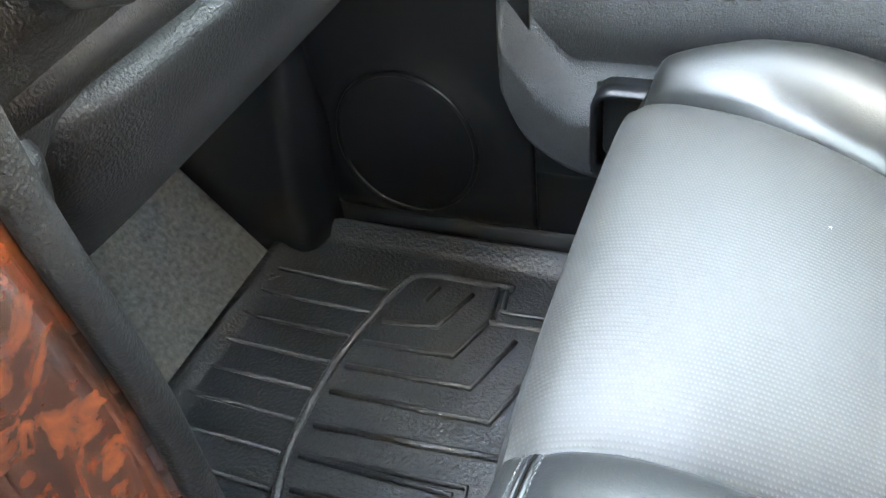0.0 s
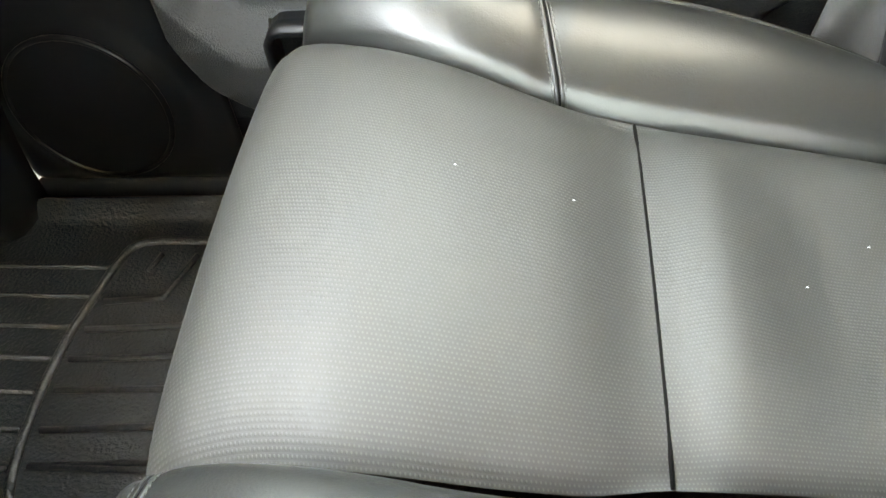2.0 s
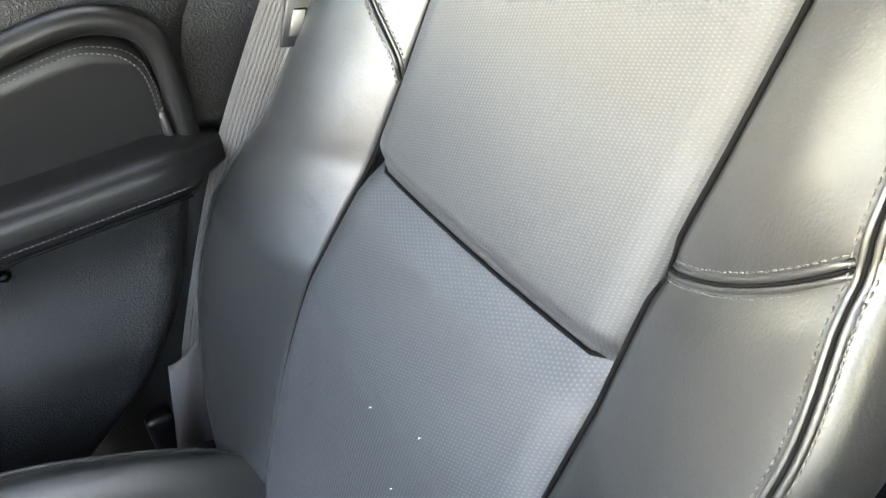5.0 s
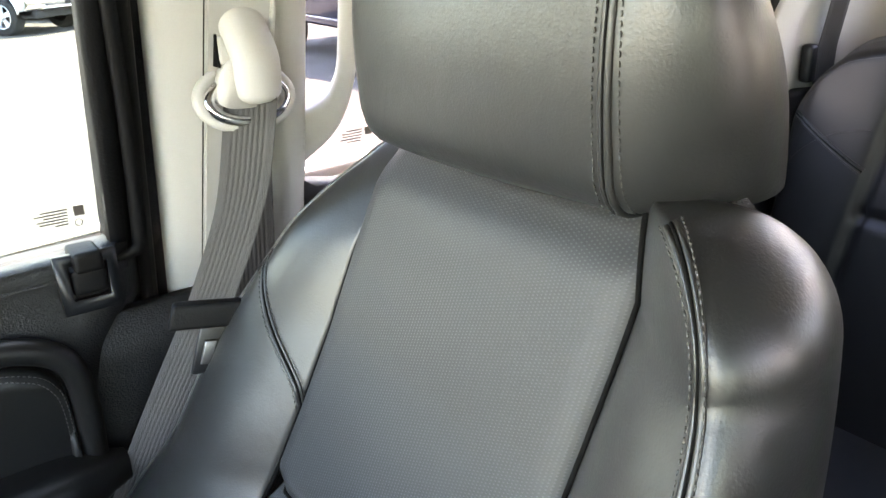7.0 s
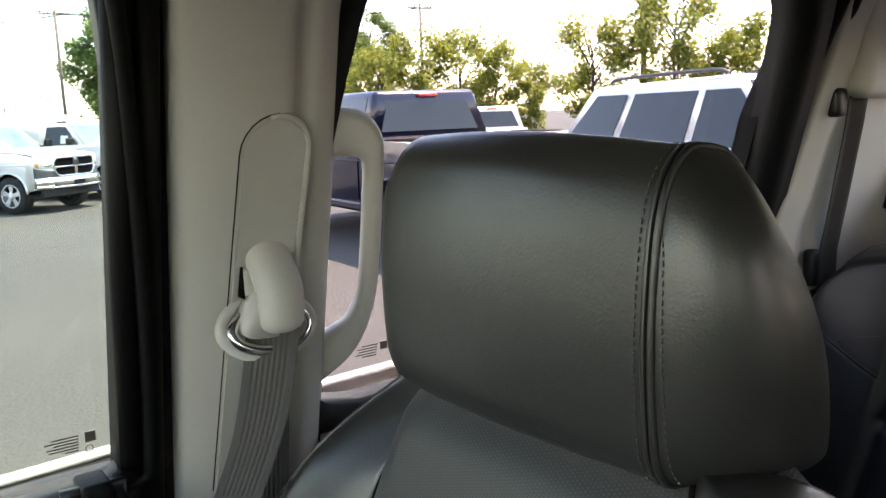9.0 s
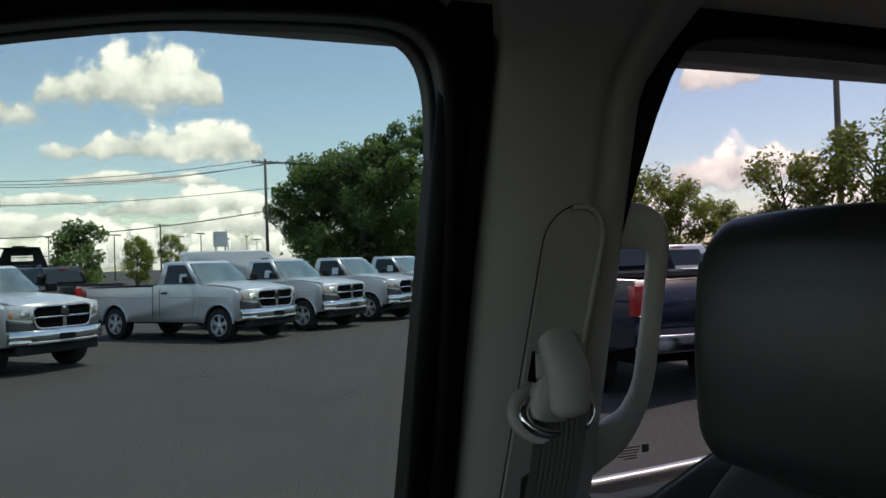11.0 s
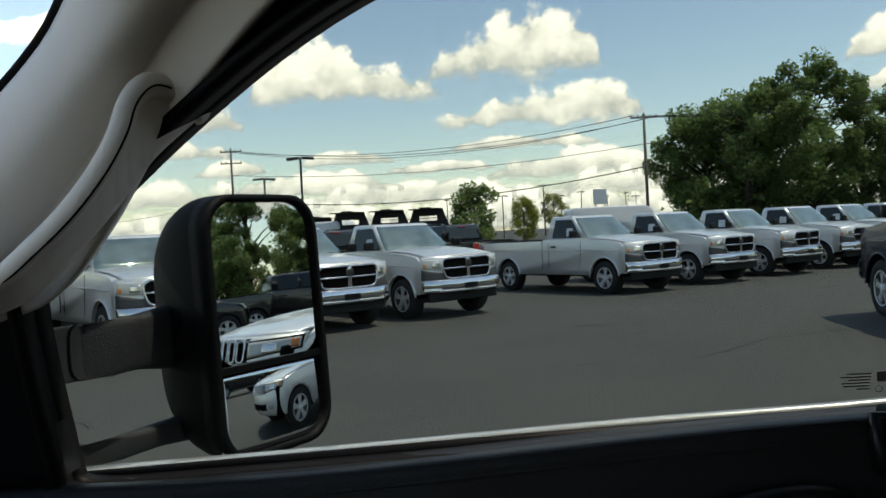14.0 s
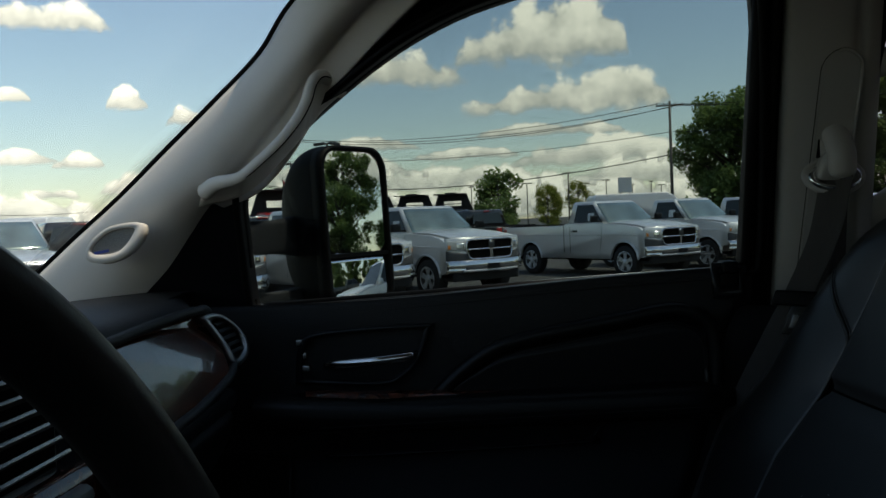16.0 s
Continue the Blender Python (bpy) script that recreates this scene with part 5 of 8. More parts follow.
def insert_front(u, v):
    # wraps down over the front edge
    s = lerp(-0.14, 0.262, u)
    edge = (1 - 4 * v * (1 - v)) ** 4
    if s < 0:
        a = min(1.0, -s / 0.14)
        x, z0 = -0.562 - 0.008 * smooth(a / 0.20) + 0.030 * max(0.0, a - 0.25), 1.096 + 0.012 * math.sin(math.pi * v) * (1 - smooth(a / 0.4)) - 0.180 * a ** 1.15
        y = lerp(near_y(-0.57), far_y(-0.57), v)
        return (x + 0.004 * edge, y, z0 - 0.012 * edge * (1 - a))
    x = lerp(-0.562, -0.2745, s / 0.262)
    y = lerp(near_y(x), far_y(x), v)
    e = smooth((x + 0.365) / 0.0905) ** 2
    return (x, y, insert_z(x, v) - 0.018 * e * (4 * v * (1 - v)) ** 0.35)
part("cushion_front", sheet(insert_front, 90, 48, uv=lambda u, v: (u * 0.41, v * 0.345)), PERF, seat, "perforated front cushion insert")


def insert_rear(u, v):
    x = lerp(-0.2745, 0.05, u)
    y = lerp(near_y(x), far_y(x), v)
    return (x, y, insert_z(x, v) - 0.018 * (1 - smooth(u / 0.20)) ** 2 * (4 * v * (1 - v)) ** 0.35 - 0.034 * smooth((u - 0.78) / 0.22) ** 1.5)
part("cushion_rear", sheet(insert_rear, 40, 40, uv=lambda u, v: (u * 0.33, v * 0.32)), PERF, seat, "perforated rear cushion insert")
part("cushion_seam", tube([(-0.2745, lerp(near_y(-0.27), far_y(-0.27), k / 12), insert_z(-0.2745, k / 12) - 0.0185 * (4 * k / 12 * (1 - k / 12)) ** 0.35) for k in range(13)], 0.0014, 6), SEAMDARK, seat)


def bolster(sgn):
    def fn(u, v):
        x = lerp(-0.560 if sgn > 0 else -0.549, 0.035, u)
        yi = far_y(x) if sgn > 0 else near_y(x)
        wmax = interp(x, [(-0.58, 0.030), (-0.53, 0.056), (-0.45, 0.096), (-0.34, 0.126), (-0.24, 0.135), (-0.14, 0.122), (-0.04, 0.095), (0.05, 0.060)])
        if sgn < 0:
            wmax += 0.030 * smooth((-0.40 - x) / 0.12)
        zi = CU(x) - 0.016
        crest = interp(x, [(-0.58, 0.020), (-0.40, 0.040), (-0.25, 0.046), (-0.10, 0.036), (0.05, 0.0)])
        front = smooth((-0.530 - x) / 0.032) ** 2 if sgn > 0 else 0.6 * smooth((-0.545 - x) / 0.018) ** 2
        a = v
        if a < 0.7:
            t = a / 0.7
            y = yi + sgn * wmax * 0.92 * t
            z = zi + crest * math.sin(math.pi * 0.5 * min(1, t * 1.18)) ** 0.8 - 0.012 * smooth((t - .8) / .2)
        else:
            t = (a - 0.7) / 0.3
            y = yi + sgn * wmax * (0.92 + 0.08 * math.sin(math.pi * t))
            z = zi + crest - 0.012 - 0.20 * t ** 1.2
        z -= 0.055 * front * (1 if a < .7 else .5)
        z -= 0.016 * (1 - smooth(a / 0.08))
        if sgn < 0:
            z += (0.016 + 0.014 * smooth((-0.35 - x) / 0.15)) * smooth(a / 0.15)
        z -= 0.0045 * math.exp(-((x - (-0.340 + 0.10 * (y - 0.6) if sgn > 0 else -0.534)) / 0.010) ** 2)
        return (x, y, z)
    return fn
for sgn, nm in ((1, "outer_bolster"), (-1, "inner_bolster")):
    f = bolster(sgn)
    part(nm, sheet(f, 120, 30, thick=0.01 * sgn), LEATHER, seat, "smooth leather cushion bolster")
    part("bolster_front", sheet(lambda u, v: (f(0, 0)[0] - 0.010 * math.sin(math.pi * u), f(0, lerp(0.0, 0.72, v))[1], lerp(f(0, lerp(0.0, 0.72, v))[2], 0.93, u)), 10, 12, thick=-0.01 * sgn), LEATHER, seat, "leather front of the bolster")
    part("bolster_seam", tube([Vector(f(k / 30, 0.02)) for k in range(31)], 0.0018, 6), SEAMDARK, seat)
    if sgn > 0:
        cross = [((0.560 - 0.330 - 0.020 * k / 16) / 0.595, 0.01 + 0.67 * k / 16) for k in range(17)]
    else:
        cross = [((0.549 - 0.534) / 0.584, 0.01 + 0.67 * k / 16) for k in range(17)]
    sewn(f, cross, (0, 0, 1), seat)
    part("bolster_piping", tube([Vector(f(k / 30, 0.69)) + Vector((0, 0, 0.001)) for k in range(31)], 0.0022, 6), LEATHER, seat, "thin piping along the bolster")
    stitches([Vector(f(k / 60, 0.655)) + Vector((0, 0, 0.0012)) for k in range(3, 58)], seat)
part("seat_base", boxbm(-0.50, 0.08, 0.13, 0.68, 0.86, 0.985, 0.03, 3), PLASTIC, seat, "black plastic seat side shield")
part("seat_rail", boxbm(-0.42, 0.10, 0.20, 0.24, 0.772, 0.87, 0.005), SMOOTHBLACK, seat)
part("seat_rail", boxbm(-0.42, 0.10, 0.55, 0.59, 0.772, 0.87, 0.005), SMOOTHBLACK, seat)


def back_x(z):
    pts = ((0.95, -0.085), (1.055, -0.044), (1.241, 0.046), (1.33, 0.108), (1.40, 0.142), (1.47, 0.174), (1.62, 0.232), (1.70, 0.262))
    for (a, p_), (b, q_) in zip(pts, pts[1:]):
        if z <= b:
            return p_ + (q_ - p_) * (z - a) / (b - a)
    return pts[-1][1]


def bk_near(z):
    return interp(z, [(1.00, 0.258), (1.2, 0.288), (1.40, 0.299), (1.60, 0.287), (1.66, 0.30)])


def bk_far(z):
    return interp(z, [(1.00, 0.560), (1.2, 0.605), (1.40, 0.588), (1.60, 0.568), (1.66, 0.55)])


def back_pt(z, v, bulge=0.004):
    y = lerp(bk_near(z), bk_far(z), v)
    e = min(v, 1 - v)
    return Vector((back_x(z) - bulge * math.sin(math.pi * v) + 0.006 * (1 - smooth(e / 0.10)) + 0.010 * max(0.0, 1 - e / 0.045) ** 2, y, z))


def seam_z(v):
    return lerp(1.349, 1.337, v)


def back_low(u, v):
    z = lerp(0.99, seam_z(v), u)
    p = back_pt(z, v)
    p.x += 0.013 * smooth((u - 0.93) / 0.07)
    return p
part("backrest_lower", sheet(back_low, 60, 110, uv=lambda u, v: (u * 0.37, v * 0.30)), PERFBACK, seat, "perforated lower backrest insert")


def back_up(u, v):
    s = u
    if s < 0.86:
        z = lerp(seam_z(v), 1.615, s / 0.86)
        p = back_pt(z, v)
        p.x += 0.013 * (1 - smooth(s / 0.07)) + 0.012 * smooth((s - 0.74) / 0.12) ** 2
        return p
    t = (s - 0.86) / 0.14
    p = back_pt(1.615, v)
    return (p.x + 0.012 + 0.090 * t, p.y, 1.615 + 0.024 * math.sin(math.pi * t * 0.6))
part("backrest_upper", sheet(back_up, 70, 110, uv=lambda u, v: (u * 0.36, v * 0.29)), PERFBACK, seat, "perforated upper backrest insert")
part("backrest_seam", tube([back_pt(seam_z(k / 12), k / 12) + Vector((0.0115, 0, 0)) for k in range(13)], 0.0017, 6), SEAMDARK, seat)


def back_bolster(sgn):
    def fn(u, v):
        z = lerp(0.985, 1.628, u)
        yi = bk_far(z) if sgn > 0 else bk_near(z)
        if sgn > 0:
            w = interp(z, [(0.98, 0.070), (1.05, 0.125), (1.10, 0.150), (1.16, 0.162), (1.22, 0.162), (1.28, 0.150), (1.34, 0.130), (1.42, 0.125), (1.52, 0.090), (1.60, 0.050), (1.63, 0.030)])
        else:
            w = interp(z, [(0.98, 0.060), (1.15, 0.085), (1.30, 0.104), (1.42, 0.096), (1.52, 0.075), (1.58, 0.048), (1.61, 0.022), (1.63, 0.004)])
        fwd = interp(z, [(0.98, 0.012), (1.15, 0.036), (1.35, 0.046), (1.50, 0.030), (1.60, 0.004), (1.64, -0.02)])
        top = smooth((z - 1.53) / 0.10)
        if v < 0.6:
            t = v / 0.6
            y = yi + sgn * w * t
            x = back_x(z) + 0.012 - fwd * math.sin(math.pi * 0.5 * min(1, t * 1.25)) + 0.035 * top
            x += 0.006 * smooth((t - .85) / .15)
        else:
            t = (v - 0.6) / 0.4
            y = yi + sgn * (w + 0.020 * math.sin(math.pi * t * 0.9))
            x = back_x(z) + 0.018 - fwd + 0.035 * top + 0.125 * t
        return (x, y, z)
    return fn
def ridge(z):
    """The sewn edge of the inner backrest bolster."""
    y = interp(z, [(0.985, 0.205), (1.15, 0.188), (1.30, 0.174), (1.42, 0.168), (1.50, 0.184), (1.57, 0.198), (1.605, 0.218), (1.622, 0.240), (1.632, 0.262), (1.638, 0.284)])
    return Vector((0.078 + 0.43 * (z - 1.37), y, z))


def inner_section(z, v):
    a0 = Vector((back_x(z) + 0.010, bk_near(z) + 0.003, z))
    r0 = ridge(z)
    b0 = Vector((interp(z, [(0.98, 0.10), (1.20, 0.205), (1.40, 0.272), (1.515, 0.298), (1.60, 0.292)]), 0.226, z))
    if v < 0.42:
        t = v / 0.42
        q = a0.lerp(r0, t)
        q.x -= 0.016 * max(0.0, math.sin(math.pi * t)) ** 0.7 * (1 - 0.5 * smooth((z - 1.50) / 0.08))
        q.x += 0.005 * math.exp(-((z - lerp(1.410, 1.503, t)) / 0.011) ** 2)
        return q
    t = (v - 0.42) / 0.58
    q = r0.lerp(b0, t)
    q.y -= 0.028 * max(0.0, math.sin(math.pi * t)) ** 0.7
    return q


def inner_bolster(u, v):
    """Up to the shoulder a wall; above it the section closes in a dome towards the headrest."""
    if u < 0.8:
        return inner_section(lerp(0.985, 1.578, u / 0.8), v)
    a_ = (u - 0.8) / 0.2 * math.pi / 2
    q = inner_section(1.578, v)
    k = max(0.0, math.cos(a_)) ** 0.75
    return Vector((lerp(0.228, q.x, k), lerp(0.287, q.y, k), 1.578 + 0.060 * math.sin(a_)))


f = back_bolster(1)
part("outer_back_bolster", sheet(f, 90, 34, thick=0.01), LEATHER, seat, "smooth leather backrest bolster")
part("bolster_seam", tube([Vector(f(k / 40, 0.0)) + Vector((0.001, 0, 0)) for k in range(41)], 0.0020, 6), SEAMDARK, seat)
part("bolster_cap", sheet(lambda u, v: Vector(f(1, v)).lerp(Vector((0.30, bk_far(1.63) - 0.02, 1.640)), u), 8, 24, thick=0.006), LEATHER, seat, "leather shoulder of the backrest")
sewn(f, [((1.400 - 0.985) / 0.643 + 0.170 * (k / 14) ** 0.75, 0.60 * k / 14) for k in range(15)], (-1, 0, 0), seat)
part("bolster_piping", tube([Vector(f(k / 40, 0.61)) + Vector((-0.001, 0, 0)) for k in range(41)], 0.0020, 6), LEATHER, seat, "thin piping along the bolster edge")

f = inner_bolster
part("inner_back_bolster", sheet(f, 110, 40, thick=-0.01), LEATHER, seat, "smooth leather backrest bolster")
part("bolster_seam", tube([Vector(f(k / 60, 0.0)) + Vector((-0.0008, 0.0010, 0)) for k in range(61)], 0.0019, 8), SEAMDARK, seat)
sewn(f, [(k / 90, 0.395) for k in range(2, 88)], (-1, -0.3, 0), seat)
sewn(f, [((lerp(1.410, 1.500, k / 12) - 0.985) / 0.593 * 0.8, 0.385 * k / 12) for k in range(13)], (-1, 0, 0), seat)
part("backrest_shell", sheet(lambda u, v: (interp(lerp(1.0, 1.63, u), [(1.0, 0.11), (1.2, 0.200), (1.4, 0.265), (1.515, 0.292), (1.60, 0.278), (1.63, 0.250)]) + 0.02 * (1 - (2 * v - 1) ** 4), lerp(0.232 + 0.04 * smooth((u - 0.75) / 0.25), 0.70 - 0.15 * smooth((u - 0.66) / 0.3), v), lerp(1.0, 1.63, u)), 24, 20, thick=0.02), PLASTIC, seat, "black backrest shell")
tx_, tn_ = Vector((0.012, -0.009, 0.017)).normalized(), Vector((-0.6, -0.8, 0.0))
ty_ = tn_.cross(tx_).normalized()
tn_ = tx_.cross(ty_).normalized()
TM = Matrix((tx_, ty_, tn_)).transposed().to_4x4()
TM.translation = (0.176, 0.676, 1.497)
b_ = bmesh.new()
box(b_, -0.0135, 0.0135, -0.0052, 0.0052, -0.001, 0.0004, 0.0003, 1, TM)
part("airbag_tag", b_, RUBBER, seat, "small black cloth tag", smooth=False)
word = bpy.data.curves.new("tag_text", "FONT")
word.body, word.size, word.align_x, word.align_y = "AIRBAG", 0.0046, "CENTER", "CENTER"
word.materials.append(TWEETER)
wt = new("tag_text", word)
wt.parent = seat
wt.matrix_local = TM @ Matrix.Translation((0, 0, 0.0006))

lint = bmesh.new()
for x, y, z in ((-0.324, 0.442, 1.105), (-0.183, 0.391, 1.079), (-0.136, 0.429, 1.072), (-0.104, 0.452, 1.066), (-0.40, 0.45, 1.131), (0.035, 0.451, 1.232), (0.045, 0.392, 1.253), (0.022, 0.40, 1.204)):
    tube([(x - 0.0009, y, z), (x, y + 0.0003, z + 0.0003), (x + 0.0008, y - 0.0002, z)], [0.0002, 0.0004, 0.0002], 5, bm=lint)
tagged(part("lint", lint, PAPER), "tiny pale lint specks on the seat leather", "lint", kind="stuff")

head_rest = thing("headrest", "padded black leather headrest with stitched side seams", "headrest")


def hr(u, v):
    """The front and top of the headrest between its side seams, from the lower edge up and over to the back."""
    y = lerp(0.300, 0.580, v)
    prof = [(0.0, (0.240, 1.625)), (0.06, (0.218, 1.628)), (0.14, (0.206, 1.648)), (0.30, (0.203, 1.700)), (0.46, (0.207, 1.752)), (0.56, (0.216, 1.782)), (0.64, (0.234, 1.797)), (0.72, (0.256, 1.794)), (0.82, (0.292, 1.758)), (0.91, (0.325, 1.705)), (1.0, (0.347, 1.630))]
    x = interp(u, [(a, b[0]) for a, b in prof])
    z = interp(u, [(a, b[1]) for a, b in prof])
    c = math.sin(math.pi * v)
    far = smooth((v - 0.80) / 0.20)
    x += -0.012 * c * (1 - u) + 0.050 * far * far * (1 if u < .7 else .2)
    z += 0.008 * c * (1 if 0.5 < u < 0.95 else 0) - 0.022 * far * (1 if u > 0.5 else -0.9)
    return Vector((x, y, z))
part("front_pad", sheet(hr, 44, 36), LEATHER, head_rest, "smooth leather front and top")


def hr_side(vv, sgn):
    def fn(u, v):
        a = hr(0.5 * u, vv)
        b = hr(1.0 - 0.5 * u * 0.999, vv)
        p = a.lerp(b, v)
        return p + Vector((0, sgn * (0.050 if sgn < 0 else 0.02) * math.sin(math.pi * v) ** 0.7 * max(0.0, math.sin(math.pi * min(1, 0.12 + u * 0.95))) ** 0.6 * (1.22 - 0.80 * u), 0))
    return fn
part("near_side", sheet(hr_side(0.0, -1), 48, 44), LEATHER, head_rest, "rounded leather side panel")
part("far_side", sheet(hr_side(1.0, 1), 30, 20), LEATHER, head_rest, "rounded leather side panel")
for dy in (-0.0020, 0.0020):
    part("side_seam", tube([hr(k / 40, 0.0) + Vector((-0.0002, dy, 0.0)) for k in range(37)], 0.0021, 8), LEATHER, head_rest, "raised seam roll")
part("tuck", tube([hr(k / 40, 0.0) + Vector((-0.0016, 0.0, 0.0008)) for k in range(37)], 0.0009, 6), SEAMDARK, head_rest)
stitches([on(hr, k / 60, 0.027, (-1, 0, 0.4), 0.0006)[0] for k in range(5, 42)], head_rest)


def beside(f, u, d):
    """How far along v the surface f lies d from its edge v = 0."""
    v = 0.0
    while v < 0.4 and (Vector(f(u, v)) - Vector(f(u, 0.0))).length < d:
        v += 0.0005
    return v


fs = hr_side(0.0, -1)
stitches([on(fs, k / 60, beside(fs, k / 60, 0.0085), (-0.3, -1, 0.2), 0.0006)[0] for k in range(7, 56)], head_rest)
part("underside", sheet(lambda u, v: hr(0, v).lerp(hr(1, v), u) + Vector((0, 0, -0.006 * math.sin(math.pi * u))), 10, 24), LEATHER, head_rest)
for y in (0.38, 0.50):
    part("post", tube([(0.285, y, 1.58), (0.285, y, 1.66)], 0.007, 10), CHROME, head_rest, "chrome headrest post")


# ---- rear seat ----
rear = thing("bench_seat", "black leather rear bench with curved stitched backrest", "seat")


def rb(u, v):
    """The rear backrest: u up, v across; its outer end is a rounded bolster."""
    y = lerp(-0.66, 0.745, v)
    top = interp(y, [(0.40, 1.622), (0.56, 1.620), (0.64, 1.608), (0.69, 1.575), (0.722, 1.518), (0.745, 1.41)])
    z = lerp(1.02, top, u)
    seam_y = 0.565 + 0.135 * (1.58 - z)
    dip = 0.012 * math.exp(-((y - seam_y) / 0.007) ** 2)
    if y < seam_y:
        dip += 0.010 * math.exp(-((z - 1.375) / 0.007) ** 2)
    else:
        dip -= 0.012 * max(0.0, math.sin(math.pi * min(1, (y - seam_y) / 0.13))) ** 0.5
    return (1.035 + 0.20 * (z - 1.50) + dip * 0.8 + 0.05 * smooth((u - 0.95) / 0.05) ** 2 + 0.05 * smooth((v - 0.975) / 0.025) ** 2, y, z)
# matt door leather, darker than the cushion's, stands in for shade here
part("backrest", sheet(rb, 90, 200, thick=0.03), DOORHIDE, rear, "black leather rear backrest, darkened for shade")


def rb_uv(y, z):
    top = interp(y, [(0.40, 1.622), (0.56, 1.620), (0.64, 1.608), (0.69, 1.575), (0.722, 1.518), (0.745, 1.41)])
    return ((z - 1.02) / (top - 1.02), (y + 0.66) / 1.405)
sewn(rb, [rb_uv(lerp(0.598, 0.716, k / 12), lerp(1.436, 1.498, k / 12)) for k in range(13)], (-1, 0, 0), rear)
stitches([on(rb, 0.955, lerp(0.80, 0.965, k / 20), (-1, 0, 0), 0.001)[0] for k in range(21)], rear)
part("rear_cushion", sheet(lambda u, v: (lerp(0.52, 1.08, u), lerp(-0.68, 0.70, v), 1.06 + 0.03 * math.sin(math.pi * u) - 0.05 * smooth((0.1 - u) / 0.1)), 20, 20, thick=0.12), LEATHER, rear, "black leather bench cushion")
stitches([Vector(rb((1.50 - 1.02) / 0.605 - 0.12 * (lerp(0.56, 0.69, k / 12) - 0.56), (lerp(0.56, 0.69, k / 12) + 0.66) / 1.36)) + Vector((-0.0012, 0, 0)) for k in range(13)], rear)
part("seat_base", boxbm(0.55, 1.15, -0.66, 0.68, 0.772, 0.97, 0.02), PLASTIC, rear, "black seat base")

# driver's seat behind the camera
dseat = thing("driver_seat", "black leather driver seat beside the console", "seat")
part("cushion", boxbm(-0.50, 0.05, -0.66, -0.16, 0.86, 1.05, 0.06, 4), LEATHER, dseat, "black leather cushion")
part("backrest", sheet(lambda u, v: (0.20 + 0.46 * (lerp(1.0, 1.62, u) - 1.055) * 0.6, lerp(-0.66, -0.16, v), lerp(1.0, 1.62, u)), 10, 10, thick=0.10), LEATHER, dseat, "black leather backrest")
part("seat_base", boxbm(-0.42, 0.10, -0.60, -0.22, 0.772, 0.90, 0.02), SMOOTHBLACK, dseat)


# ---- outside: ground ----
def gz(x, y):
    """The lot tilts a little under the truck."""
    return 0.032 * max(0.0, min(x, 14.0)) * (1 - smooth((y - 12.0) / 8.0)) + 0.20 * smooth((x - 4.0) / 3.5) * (1 - smooth((y - 8.5) / 3.0))


def ground_pt(u, v):
    x, y = lerp(-1, 1, u), lerp(-1, 1, v)
    x, y = math.copysign(abs(x) ** 3, x) * 900, math.copysign(abs(y) ** 3, y) * 900
    k = 1.0 / (1 + (math.hypot(x, y) / 60) ** 2)
    return (x, y, gz(x, y) * k)
ground = part("ground", sheet(ground_pt, 80, 80), ASPHALT)
tagged(ground, "worn grey asphalt car park with faint stains", "ground", kind="structure")


rnd = random.Random(11)
for k in range(11):
    x, y, a = rnd.uniform(-6, 12), rnd.uniform(4.5, 14), rnd.uniform(-0.5, 0.6)
    pts = []
    for i in range(rnd.randrange(5, 14)):
        pts.append((x, y, gz(x, y) / (1 + (math.hypot(x, y) / 60) ** 2) + 0.004))
        a += rnd.uniform(-0.5, 0.5)
        x, y = x + 0.22 * math.cos(a), y + 0.22 * math.sin(a)
    part("crack", tube(pts, [rnd.uniform(0.003, 0.009) for _ in pts], 5, flat=(1.0, 0.15)), TYRE, ground, "dark crack in the asphalt")


def gk(x, y):
    return gz(x, y) / (1 + (math.hypot(x, y) / 60) ** 2)


# ---- vehicles ----
def arc_pts(cx, cz, r, a0, a1, n=8):
    return [(cx + r * math.cos(lerp(a0, a1, k / n)), cz + r * math.sin(lerp(a0, a1, k / n))) for k in range(n + 1)]


def body_mesh(profile, half, bev=0.05, tumble=0.0, zmid=0.9):
    """A body from its side outline, with rounded edges and sides that lean in above zmid."""
    bm = prism(profile, lambda a, b, d: (a, -half + d, b), 2 * half)
    es = [e for e in bm.edges if abs(e.verts[0].co.y - e.verts[1].co.y) < 1e-6 and max(v.co.z for v in e.verts) > 0.62]
    bmesh.ops.bevel(bm, geom=es, offset=bev, segments=3, affect="EDGES", profile=0.6, clamp_overlap=True)
    for v in bm.verts:
        if v.co.z > zmid:
            v.co.y *= 1 - tumble * (v.co.z - zmid)
    return bm


def quad_panel(pts, out, thick=0.006):
    """A thin panel on four or more corner points, raised along out."""
    bm = bmesh.new()
    o = Vector(out)
    A = [bm.verts.new(Vector(p) + o * thick) for p in pts]
    B = [bm.verts.new(Vector(p) - o * thick) for p in pts]
    bm.faces.new(A)
    bm.faces.new(list(reversed(B)))
    for i in range(len(A)):
        j = (i + 1) % len(A)
        bm.faces.new((A[j], A[i], B[i], B[j]))
    bmesh.ops.recalc_face_normals(bm, faces=bm.faces)
    return bm


